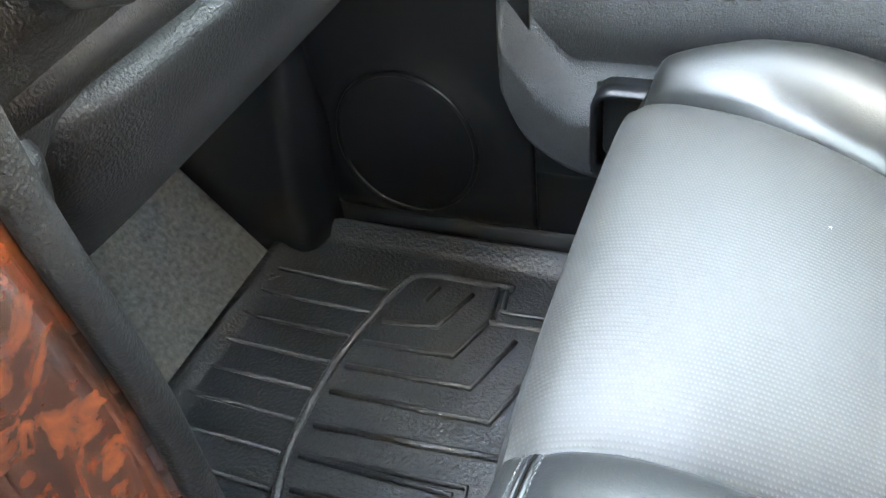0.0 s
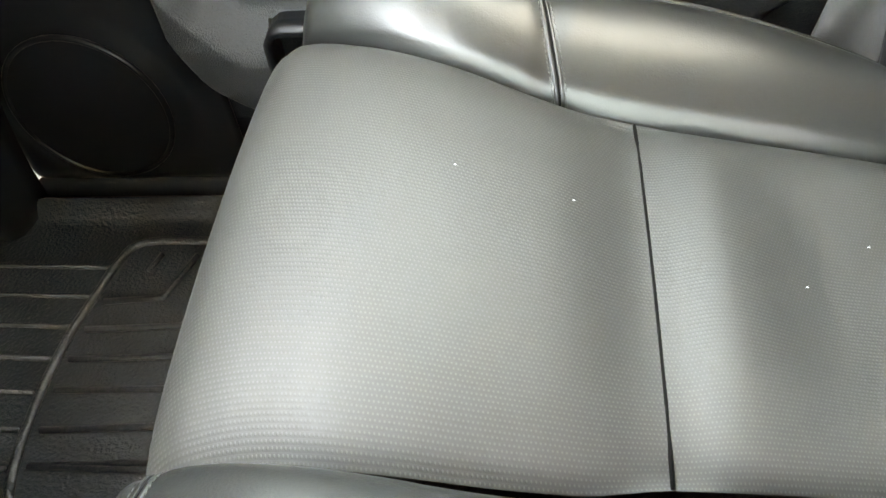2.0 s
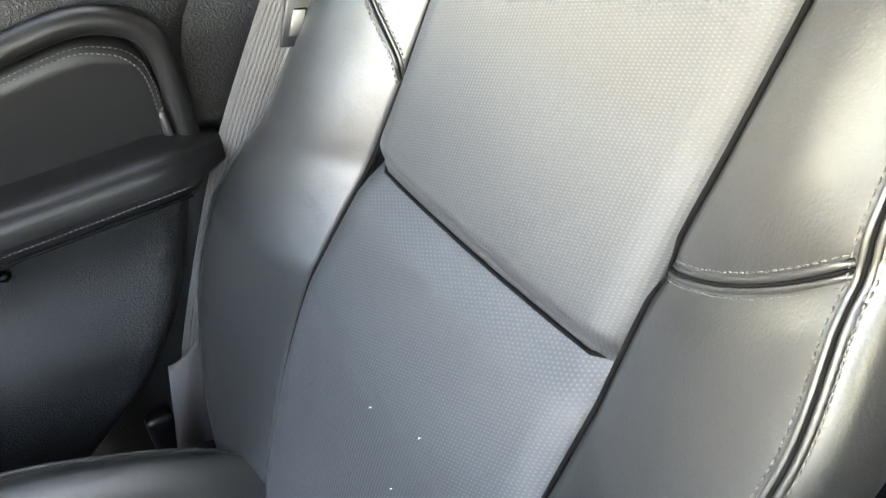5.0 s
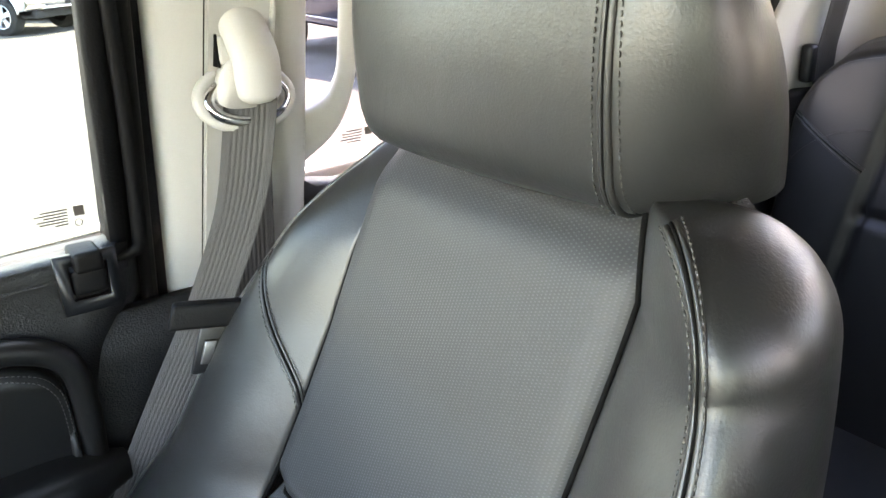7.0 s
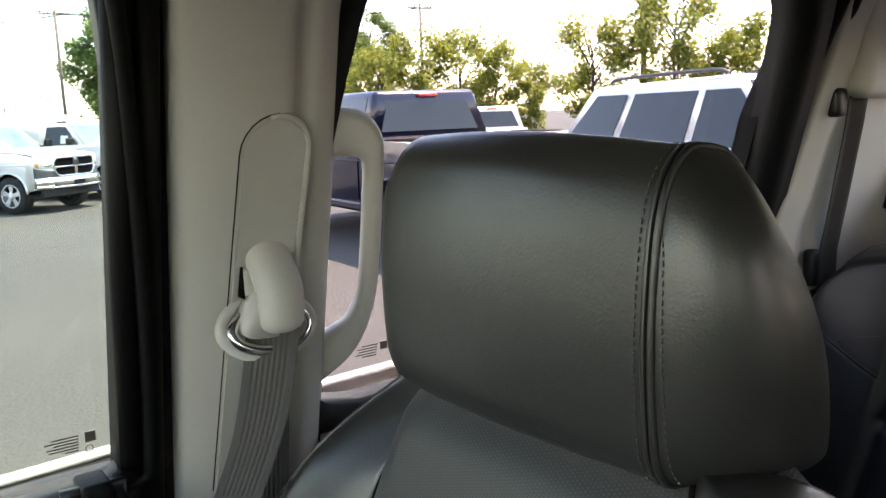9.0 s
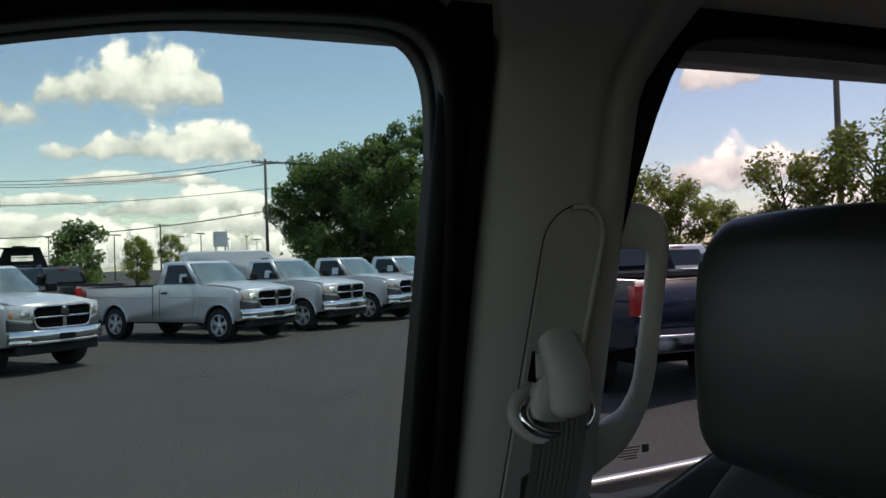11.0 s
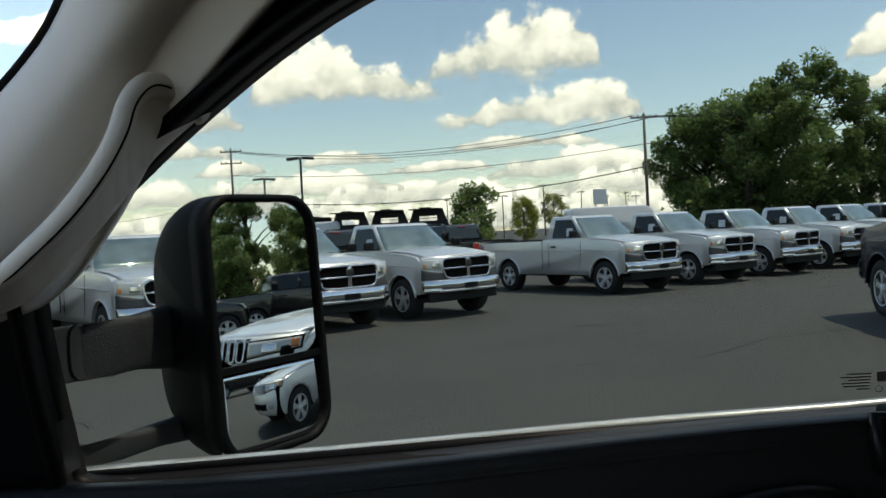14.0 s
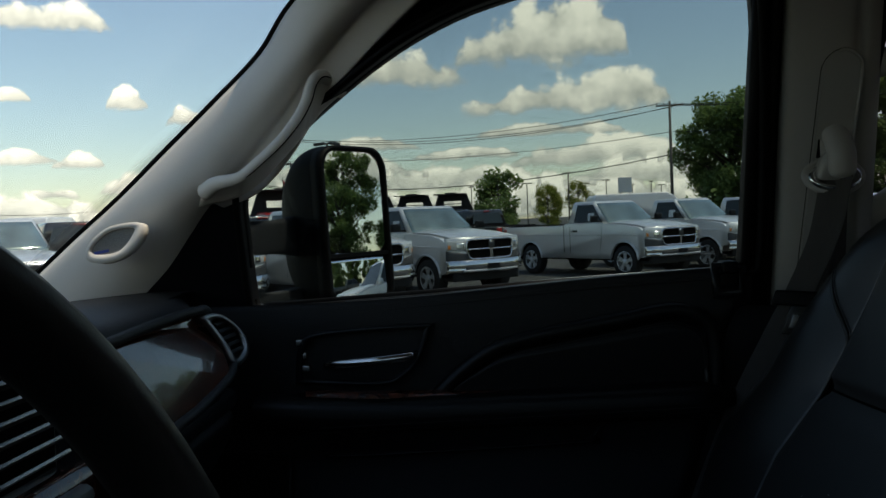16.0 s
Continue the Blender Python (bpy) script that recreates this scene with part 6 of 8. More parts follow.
def lathe_y(profile, n, cx, cy, cz, caps=True):
    """Turned about an axle along y: profile points (radius, y)."""
    bm = bmesh.new()
    R = [[bm.verts.new((cx + r * math.cos(2 * math.pi * k / n), cy + y, cz + r * math.sin(2 * math.pi * k / n))) for k in range(n)] for r, y in profile]
    for A, B in zip(R, R[1:]):
        for k in range(n):
            bm.faces.new((A[k], A[(k + 1) % n], B[(k + 1) % n], B[k]))
    if caps:
        bm.faces.new(R[0])
        bm.faces.new(list(reversed(R[-1])))
    bmesh.ops.recalc_face_normals(bm, faces=bm.faces)
    return bm


def add_wheel(parent, x, y, r=0.40, w=0.27, rim=None):
    s = 1 if y > 0 else -1
    t = part("tyre", lathe_y([(r * 0.62, -w / 2), (r * 0.95, -w / 2), (r, -w * 0.38), (r, w * 0.38), (r * 0.95, w / 2), (r * 0.62, w / 2), (r * 0.62, -w / 2)], 28, x, y, r, False), TYRE, parent, "black tyre")
    part("rim", lathe_y([(r * 0.63, 0.0), (r * 0.63, w / 2 * 0.9 * s), (r * 0.56, w / 2 * 0.95 * s), (r * 0.54, w / 2 * 0.6 * s), (0.02, w / 2 * 0.62 * s)], 28, x, y, r), GUNMETAL, t)
    part("rim_lip", lathe_y([(r * 0.63, w / 2 * 0.86 * s), (r * 0.64, w / 2 * 1.02 * s), (r * 0.585, w / 2 * 1.02 * s), (r * 0.57, w / 2 * 0.80 * s), (r * 0.63, w / 2 * 0.86 * s)], 28, x, y, r, False), rim or ALLOY, t)
    part("hub", lathe_y([(0.0, w * 0.50 * s), (0.05, w * 0.50 * s), (0.075, w * 0.46 * s), (0.085, w * 0.36 * s)], 14, x, y, r), rim or ALLOY, t)
    for k in range(5):
        a = 2 * math.pi * k / 5 + 0.3
        d, e = Vector((math.cos(a), 0, math.sin(a))), Vector((-math.sin(a), 0, math.cos(a)))
        shape = [(0.05, -0.040), (r * 0.34, -0.040), (r * 0.59, -0.068), (r * 0.59, 0.068), (r * 0.34, 0.040), (0.05, 0.040)]
        part("spoke", prism(shape, lambda p, q, g: Vector((x, y + s * (w * 0.45 - g), r)) + d * p + e * q, 0.03), rim or ALLOY, t, smooth=False)
    return t


def pickup(name, paint, label, crew=False, clad=True, group=""):
    """Origin on the ground under the front axle; the nose points to +x."""
    ob = thing(name, label, "pickup truck", group)
    wb = 3.57
    rear = -wb - 1.18
    cab_r = -2.16 if not crew else -2.90
    r = 0.47
    prof = [(rear, 0.62), (rear, 1.30), (cab_r, 1.32), (cab_r + 0.02, 1.36), (-0.60, 1.34), (0.05, 1.30), (0.45, 1.24), (0.62, 1.16), (0.66, 1.05), (0.66, 0.70), (0.64, 0.52), (r + 0.06, 0.50)]
    prof += arc_pts(0, 0.42, r, 0.15, math.pi - 0.15) + [(-r - 0.1, 0.46), (-wb + r + 0.1, 0.46)] + arc_pts(-wb, 0.42, r, 0.15, math.pi - 0.15) + [(-wb - r - .1, 0.50)]
    part("body", body_mesh(prof, 0.985, 0.06, 0.06, 1.0), paint, ob, "painted body with wheel arches")
    # near-black block fills the arches in place of their shade
    part("wheel_well", boxbm(rear + 0.1, 0.7, -0.93, 0.93, 0.42, 0.98, 0.05), SEAMDARK, ob, "dark block filling the underside")
    # cab
    xf, xr = -0.62, cab_r + 0.02
    tx0, tx1, zt, zb = xf - 0.66, xr + 0.11, 1.93, 1.33
    bm = bmesh.new()
    lo = [(xf, 0.90), (xr, 0.92), (xr, -0.92), (xf, -0.90)]
    hi = [(tx0, 0.73), (tx1, 0.74), (tx1, -0.74), (tx0, -0.73)]
    L = [bm.verts.new((a, b, zb - 0.03)) for a, b in lo]
    H = [bm.verts.new((a, b, zt)) for a, b in hi]
    bm.faces.new(list(reversed(L)))
    bm.faces.new(H)
    for i in range(4):
        j = (i + 1) % 4
        bm.faces.new((L[i], L[j], H[j], H[i]))
    bmesh.ops.recalc_face_normals(bm, faces=bm.faces)
    bmesh.ops.bevel(bm, geom=[e for e in bm.edges if max(v.co.z for v in e.verts) > 1.6], offset=0.07, segments=4, affect="EDGES", profile=0.5)
    part("cab", bm, paint, ob, "painted cab with rounded roof")

    def side(x, z, s):
        t = (z - zb) / (zt - zb)
        return (x, s * (lerp(0.91, 0.735, t) + 0.004), z)

    def fx(z):
        t = (z - zb) / (zt - zb)
        return lerp(xf, tx0, t)
    part("windshield", sheet(lambda u, v: (fx(lerp(1.375, 1.875, u)) + 0.010 + 0.05 * (1 - (2 * v - 1) ** 2), lerp(-1, 1, v) * lerp(0.845, 0.690, u), lerp(1.375, 1.875, u)), 6, 12, thick=-0.01), SHIELDGLASS, ob, "curved windshield")
    part("wiper", tube([(fx(1.38) + 0.07, -0.05, 1.37), (fx(1.40) + 0.05, 0.62, 1.41)], 0.012, 5), SMOOTHBLACK, ob)
    def front(y, z, d=0.0):
        """The nose: bowed in plan, leaning back above the bumper."""
        return (0.915 - 0.255 * (abs(y) / 0.985) ** 3.6 - 0.05 * max(0.0, z - 0.92) - 0.45 * max(0.0, z - 1.16) ** 1.3 + d, y, z)

    part("hood", sheet(lambda u, v: (lerp(-0.64, front(lerp(-0.86, 0.86, v), 1.20)[0], u), lerp(-0.86, 0.86, v), lerp(1.355, 1.210, u ** 2.2) + 0.052 * (1 - (2 * v - 1) ** 4) * (1 - 0.6 * u) + 0.010 * math.exp(-((abs(2 * v - 1) - 0.52) / 0.07) ** 2) * (1 - u)), 18, 28, thick=0.01), paint, ob, "domed engine hood")
    part("nose", sheet(lambda u, v: front(lerp(-0.985, 0.985, v), lerp(0.70, 1.222, u)), 18, 40, thick=-0.02), paint, ob, "painted nose panel")
    # near-black slab in place of a shaded cab inside
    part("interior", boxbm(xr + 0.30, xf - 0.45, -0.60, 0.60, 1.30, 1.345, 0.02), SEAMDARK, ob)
    part("back_window", quad_panel([(lerp(xr, tx1, .15) - 0.004, -0.72, 1.42), (lerp(xr, tx1, .15) - 0.004, 0.72, 1.42), (lerp(xr, tx1, .85) - 0.004, 0.58, 1.80), (lerp(xr, tx1, .85) - 0.004, -0.58, 1.80)], (-0.95, 0, 0.2)), CARGLASS, ob, "back window with slider", smooth=False)
    part("brake_light", boxbm(tx1 - 0.06, tx1 - 0.02, -0.14, 0.14, 1.845, 1.885, 0.01), REDLENS, ob, "red high brake light")
    for s in (1, -1):
        f0 = fx(1.40) - 0.13
        if not crew:
            wins = [[side(f0, 1.385, s), side(xr + 0.28, 1.385, s), side(xr + 0.30, 1.84, s), side(fx(1.84) - 0.07, 1.84, s)]]
        else:
            mid = -1.80
            wins = [[side(f0, 1.385, s), side(mid, 1.385, s), side(mid, 1.84, s), side(fx(1.84) - 0.07, 1.84, s)],
                    [side(mid - 0.10, 1.385, s), side(xr + 0.22, 1.385, s), side(xr + 0.26, 1.84, s), side(mid - 0.10, 1.84, s)]]
        for wv in wins:
            part("side_window", quad_panel(wv, (0, s * 0.92, 0.35)), CARGLASS, ob, "dark side window", smooth=False)
        part("door_gap", tube([(f0 + 0.06, s * 0.972, 1.30), (f0 + 0.05, s * 0.982, 0.95), (f0 - 0.02, s * 0.987, 0.60)], 0.006, 5), SEAMDARK, ob)
        part("door_gap", tube([(xr + 0.20, s * 0.93, 1.38), (xr + 0.20, s * 0.975, 1.25), (xr + 0.20, s * 0.987, 0.60)], 0.007, 5), SEAMDARK, ob)
        part("bed_gap", tube([(cab_r - 0.02, s * 0.972, 1.31), (cab_r - 0.02, s * 0.987, 0.60)], 0.012, 5), SEAMDARK, ob)
        part("rocker", boxbm(-wb + 0.62, -0.62, s * 0.955 - 0.02, s * 0.955 + 0.04, 0.46, 0.56, 0.02), GREYCLAD if clad else paint, ob, "dark sill moulding")
        part("door_handle", boxbm(xr + 0.28, xr + 0.48, s * 0.985 - 0.015, s * 0.985 + 0.02, 1.14, 1.19, 0.012), SMOOTHBLACK, ob, "black door handle")
        part("fender_badge", boxbm(-0.95, -0.80, s * 0.988 - 0.004, s * 0.988 + 0.004, 1.04, 1.065, 0.003), CHROME, ob)
        mm = part("door_mirror", boxbm(f0 - 0.03, f0 + 0.07, s * 1.16 - 0.12, s * 1.16 + 0.10, 1.39, 1.56, 0.03, 3), SMOOTHBLACK, ob, "black door mirror")
        part("mirror_stalk", tube([(f0, s * 0.90, 1.40), (f0 + 0.02, s * 1.10, 1.43)], 0.025, 6), SMOOTHBLACK, mm)
        # lamps
        part("headlamp", sheet(lambda u, v: front(s * lerp(0.628, 0.972 - 0.02 * u, v), lerp(0.965 + 0.015 * v, 1.160 + 0.012 * v, u), 0.012 + 0.010 * math.sin(math.pi * u)), 8, 14, thick=-0.015 * s), LAMP, ob, "clear headlamp")
        part("lamp_bulb", sheet(lambda u, v: front(s * lerp(0.66, 0.80, v), lerp(1.01, 1.125, u), 0.026), 4, 6, thick=-0.004 * s), CHROME, ob, "bright lamp reflector")
        part("amber_lamp", sheet(lambda u, v: front(s * lerp(0.905, 0.950, v), lerp(1.005, 1.085, u), 0.026), 4, 6, thick=-0.004 * s), AMBER, ob, "amber marker in the headlamp")
        part("tail_lamp", boxbm(rear - 0.012, rear + 0.10, s * 0.90 - 0.10, s * 0.90 + 0.082, 0.93, 1.25, 0.02, 3), REDLENS, ob, "red tail lamp")
        for x in (0, -wb):
            add_wheel(ob, x, s * 0.845)
            part("arch_lip", tube([(x + 0.475 * math.cos(q), s * 0.992, 0.42 + 0.475 * math.sin(q)) for q in (lerp(0.05, math.pi - 0.05, k / 16) for k in range(17))], 0.028, 8, flat=(0.9, 0.7)), paint, ob, "flared wheel arch lip")
        part("side_crease", tube([(rear + 0.1, s * 0.988, 1.085), (-0.5, s * 0.990, 1.075), (0.45, s * 0.985, 1.05)], 0.016, 6, flat=(0.5, 1)), paint, ob, "pressed crease along the side")
    # grille: chrome cross over black mesh, with a shield
    gw = lambda z: interp(z, [(0.79, 0.48), (0.88, 0.57), (1.08, 0.60), (1.18, 0.56)])
    part("grille_mesh", sheet(lambda u, v: front(lerp(-1, 1, v) * gw(lerp(0.80, 1.175, u)), lerp(0.80, 1.175, u), 0.010), 10, 24, thick=-0.01), SEAMDARK, ob, "black grille mesh")
    go = [(k, 1.182) for k in (-0.52, -0.25, 0.0, 0.25, 0.52)] + [(0.595, 1.12), (0.605, 1.03), (0.575, 0.89), (0.50, 0.805)] + [(k, 0.792) for k in (0.25, 0.0, -0.25)] + [(-0.50, 0.805), (-0.575, 0.89), (-0.605, 1.03), (-0.595, 1.12)]
    gs = [(q.x, q.z) for q in bez([(a_, 0, c_) for a_, c_ in go + go[:1]], 4)[:-1]]
    part("grille_surround", tube([front(a_, c_, 0.020) for a_, c_ in gs], 0.021, 8, closed=True), CHROME, ob, "chrome grille surround")
    part("grille_bar", tube([front(lerp(-0.59, 0.59, k / 12), 0.990, 0.022) for k in range(13)], 0.020, 8), CHROME, ob, "chrome crossbar")
    part("grille_post", boxbm(0.895, 0.945, -0.040, 0.040, 0.80, 1.17, 0.015), CHROME, ob, "chrome centre post")
    part("grille_shield", boxbm(0.925, 0.957, -0.080, 0.080, 0.985, 1.135, 0.025, 3), GUNMETAL, ob, "plain shield emblem")
    part("valance", sheet(lambda u, v: front(lerp(-0.98, 0.98, v), lerp(0.765, 0.855, u) + 0.125 * abs(2 * v - 1) ** 2 * u, 0.008), 4, 30, thick=-0.01), GREYCLAD if clad else paint, ob, "dark panel above the bumper")

    def bump(u, v):
        y, z = lerp(-1.0, 1.0, v), lerp(0.500, 0.775, u)
        return (front(y, 0.8)[0] + 0.030 + 0.060 * math.sin(math.pi * (0.10 + 0.84 * u)) ** 0.6 - 0.016 * math.exp(-((u - 0.42) / 0.12) ** 2) - 0.06 * smooth((0.2 - u) / 0.2), y, z)
    part("front_bumper", sheet(bump, 20, 36, thick=-0.03), CHROME if clad else paint, ob, "bright front bumper")
    part("bumper_slot", sheet(lambda u, v: Vector(bump(lerp(0.30, 0.52, u), lerp(0.16, 0.84, v))) + Vector((0.003, 0, 0)), 3, 12, thick=-0.004), GREYCLAD, ob, "dark slot in the bumper")
    part("bumper_lip", sheet(lambda u, v: Vector(bump(lerp(0.12, 0.28, u), lerp(0.14, 0.86, v))) + Vector((0.008, 0, 0)), 3, 12, thick=-0.006), WHITE if clad else paint, ob, "bright lower bumper lip")
    part("air_dam", boxbm(0.40, 0.80, -0.86, 0.86, 0.34, 0.53, 0.04, 3), TYRE, ob, "black air dam")
    part("plate_holder", boxbm(0.985, 1.012, -0.16, 0.16, 0.58, 0.69, 0.006), SMOOTHBLACK, ob, "dark dealer plate", smooth=False)
    part("rear_bumper", boxbm(rear - 0.16, rear + 0.05, -0.96, 0.96, 0.55, 0.74, 0.03, 3), CHROME, ob, "chrome rear bumper")
    part("rear_plate", boxbm(rear - 0.17, rear - 0.155, -0.16, 0.16, 0.60, 0.70), PAPER, ob, "white number plate", smooth=False)
    part("tailgate_emblem", boxbm(rear - 0.02, rear + 0.01, -0.11, 0.11, 0.98, 1.16, 0.03, 3), SATIN, ob, "plain shield emblem on the tailgate")
    part("tailgate_gap", ring([(-0.78, 0.80), (0.78, 0.80), (0.78, 1.285), (-0.78, 1.285)], [(-0.79, 0.79), (0.79, 0.79), (0.79, 1.295), (-0.79, 1.295)], lambda a, b, d: (rear - d, a, b), 0.004), SEAMDARK, ob, smooth=False)
    # the bed is closed; a dark slab on it paints its shaded depth
    part("bed_slab", boxbm(rear + 0.08, cab_r - 0.08, -0.82, 0.82, 1.296, 1.330, 0.008), SEAMDARK, ob, "dark slab on the bed, shade in its colour", smooth=False)
    part("sticker", quad_panel([side(f0 - 0.28, 1.42, -1), side(f0 - 0.52, 1.42, -1), side(f0 - 0.54, 1.62, -1), side(f0 - 0.32, 1.62, -1)], (0, -0.92, 0.35), 0.010), PAPER, ob, "white price sheet in the window", smooth=False)
    return ob


def at(ob, x, y, heading):
    """Stand a vehicle with its front axle over (x, y), its nose towards heading (degrees from +x)."""
    ob.matrix_basis = Matrix.Translation((x, y, gk(x, y))) @ Matrix.Rotation(math.radians(heading), 4, "Z")
    return ob


HEAD = -53.0
row = Vector((0.80, 0.60))
base = Vector((2.88, 20.18)) + row * 0.85
rams = [at(pickup("pickup_truck", SILVER, "silver regular cab pickup truck parked in a row", group="parked silver pickups"), *base, HEAD)]
for k, (dx, dy) in ((1, (0, 0)), (2, (0, 0)), (3, (0, 0)), (4, (0, 0)), (5, (0, 0)), (-1.93, (0.1, 0.1)), (-2.75, (0, -0.1)), (-3.75, (0, 0)), (-4.75, (0, 0)), (-5.75, (0, 0)), (-6.75, (0, 0))):
    p = base + row * (3.05 * k) + Vector((dx, dy))
    copy_thing(rams[0], Matrix.Translation((p.x, p.y, gk(p.x, p.y))) @ Matrix.Rotation(math.radians(HEAD + (k * 37 % 3 - 1) + (4 if k < 0 else 0)), 4, "Z"))

navy = at(pickup("pickup_truck", NAVY, "dark navy crew cab pickup truck seen from behind", crew=True, clad=False, group="parked dark pickups"), 6.3, 11.8, 86)
blk = at(pickup("pickup_truck", BLACKPAINT, "black crew cab pickup truck parked behind the row", crew=True, clad=False, group="parked dark pickups"), -10.0, 12.5, -53)
wht = at(pickup("pickup_truck", WHITE, "white crew cab pickup truck beyond the navy one", crew=True, clad=False, group="parked white pickups"), 13.5, 19.0, 80)
p = base + row * (-2.3) + Vector((-0.6, 0.8)) * 8.5
for q in ((-2.5, 9.5), (-0.9, 13.0), (0.9, 13.5), (-4.0, 9.4)):
    p = base + row * (3.05 * q[0]) + Vector((-0.6, 0.8)) * q[1]
    copy_thing(blk, Matrix.Translation((p.x, p.y, gk(p.x, p.y))) @ Matrix.Rotation(math.radians(127), 4, "Z"))


def suv(label, paint=None, name="sport_utility"):
    paint = paint or SILVER
    ob = thing(name, label, "car", "parked cars")
    wb, r = 2.92, 0.43
    rear = -wb - 0.98
    prof = [(rear, 0.60), (rear - 0.02, 1.05), (rear + 0.12, 1.16), (-0.55, 1.10), (0.05, 1.06), (0.36, 1.00), (0.50, 0.90), (0.52, 0.66), (0.50, 0.42), (r + 0.03, 0.36)]
    prof += arc_pts(0, 0.37, r, 0.1, math.pi - 0.1) + [(-r - .08, 0.34), (-wb + r + .08, 0.34)] + arc_pts(-wb, 0.37, r, 0.1, math.pi - 0.1) + [(-wb - r - .08, 0.40)]
    part("body", body_mesh(prof, 0.96, 0.06, 0.08, 0.85), paint, ob, "silver painted body")
    # near-black filler, standing for shade within the wheel arches
    part("wheel_well", boxbm(rear + 0.15, 0.65, -0.90, 0.90, 0.34, 0.9, 0.05), SEAMDARK, ob)

    def nose(y, z, d=0.0):
        """The bumper and grille face, strongly bowed in plan."""
        k = min(1.0, abs(y) / 0.96)
        return (interp(z, [(0.36, 0.82), (0.50, 0.90), (0.66, 0.92), (0.80, 0.90), (0.95, 0.86), (1.00, 0.80)]) - 0.40 * k ** 2.8 + d * (1 - 0.5 * k), y + d * k * math.copysign(1, y), z)
    part("nose", sheet(lambda u, v: nose(lerp(-0.955, 0.955, v), lerp(0.36, 0.99, u)), 16, 44, thick=-0.02), paint, ob, "rounded painted front")
    part("hood", sheet(lambda u, v: (lerp(-0.56, nose(lerp(-0.90, 0.90, v), 0.99)[0], u), lerp(-0.90, 0.90, v), lerp(1.115, 0.992, u ** 2.0) + 0.030 * (1 - (2 * v - 1) ** 4) * (1 - u ** 4) + 0.012 * math.exp(-((abs(2 * v - 1) - 0.58) / 0.07) ** 2) * (1 - u ** 3)), 18, 40, thick=0.01), paint, ob, "creased painted hood")
    zb, zt = 1.08, 1.72
    xf, xr, tx0, tx1 = -0.55, rear + 0.10, -1.42, rear + 0.45
    bm = bmesh.new()
    L = [bm.verts.new(q) for q in ((xf, 0.88, zb), (xr, 0.88, zb), (xr, -0.88, zb), (xf, -0.88, zb))]
    H = [bm.verts.new(q) for q in ((tx0, 0.64, zt), (tx1, 0.62, zt - 0.03), (tx1, -0.62, zt - 0.03), (tx0, -0.64, zt))]
    bm.faces.new(list(reversed(L)))
    bm.faces.new(H)
    for i in range(4):
        bm.faces.new((L[i], L[(i + 1) % 4], H[(i + 1) % 4], H[i]))
    bmesh.ops.recalc_face_normals(bm, faces=bm.faces)
    bmesh.ops.bevel(bm, geom=[e for e in bm.edges if max(v.co.z for v in e.verts) > 1.5], offset=0.08, segments=4, affect="EDGES", profile=0.5)
    part("cabin", bm, paint, ob, "painted roof and pillars")

    def side(x, z, s):
        return (x, s * (lerp(0.88, 0.64, (z - zb) / (zt - zb)) + 0.004), z)

    def fx(z):
        return lerp(xf, tx0, (z - zb) / (zt - zb))
    part("windshield", quad_panel([(fx(1.12) + .006, -0.80, 1.12), (fx(1.12) + .006, 0.80, 1.12), (fx(1.66) + .006, 0.60, 1.66), (fx(1.66) + .006, -0.60, 1.66)], (0.59, 0, 0.8)), CARGLASS, ob, "windshield", smooth=False)
    part("back_window", quad_panel([(lerp(xr, tx1, .1) - .004, -0.74, 1.16), (lerp(xr, tx1, .1) - .004, 0.74, 1.16), (lerp(xr, tx1, .85) - .004, 0.58, 1.62), (lerp(xr, tx1, .85) - .004, -0.58, 1.62)], (-0.88, 0, 0.4)), CARGLASS, ob, "hatch window", smooth=False)
    for s in (1, -1):
        for x0, x1, x2, x3 in ((fx(1.14) - 0.16, -1.72, -1.72, fx(1.60) - 0.08), (-1.82, -2.72, -2.66, -1.82), (-2.84, xr + 0.18, xr + 0.55, -2.78)):
            part("side_window", quad_panel([side(x0, 1.14, s), side(x1, 1.14, s), side(x2, 1.60, s), side(x3, 1.60, s)], (0, s * .93, .35)), CARGLASS, ob, "dark side window", smooth=False)
        part("roof_rail", tube(bez([(tx0 - 0.15, s * 0.60, 1.73), (tx0 - 0.35, s * 0.605, 1.765), (tx1 + 0.5, s * 0.60, 1.755), (tx1 + 0.3, s * 0.60, 1.72)], 4), 0.018, 6), GREYCLAD, ob, "roof rail")
        part("lamp_bezel", sheet(lambda u, v: nose(s * lerp(0.50, 0.948, v), lerp(0.80 + 0.06 * v, 0.955 + 0.015 * v, u), 0.004), 5, 20, thick=-0.01 * s), SEAMDARK, ob, "dark lamp surround")
        part("headlamp", sheet(lambda u, v: nose(s * lerp(0.515, 0.935, v), lerp(0.815 + 0.06 * v, 0.942 + 0.012 * v, u), 0.012), 5, 20, thick=-0.006 * s), LAMP, ob, "clear headlamp")
        part("lamp_bulb", sheet(lambda u, v: nose(s * lerp(0.66, 0.78, v), lerp(0.845, 0.925, u), 0.020), 4, 6, thick=-0.004 * s), CHROME, ob, "bright lamp reflector")
        part("amber_lamp", sheet(lambda u, v: nose(s * lerp(0.875, 0.925, v), lerp(0.880, 0.945, u), 0.020), 4, 6, thick=-0.004 * s), AMBER, ob, "amber marker")
        part("fog_lamp", sheet(lambda u, v: nose(s * lerp(0.60, 0.76, v), lerp(0.50, 0.58, u), 0.010), 4, 6, thick=-0.004 * s), LAMP, ob, "round fog lamp")
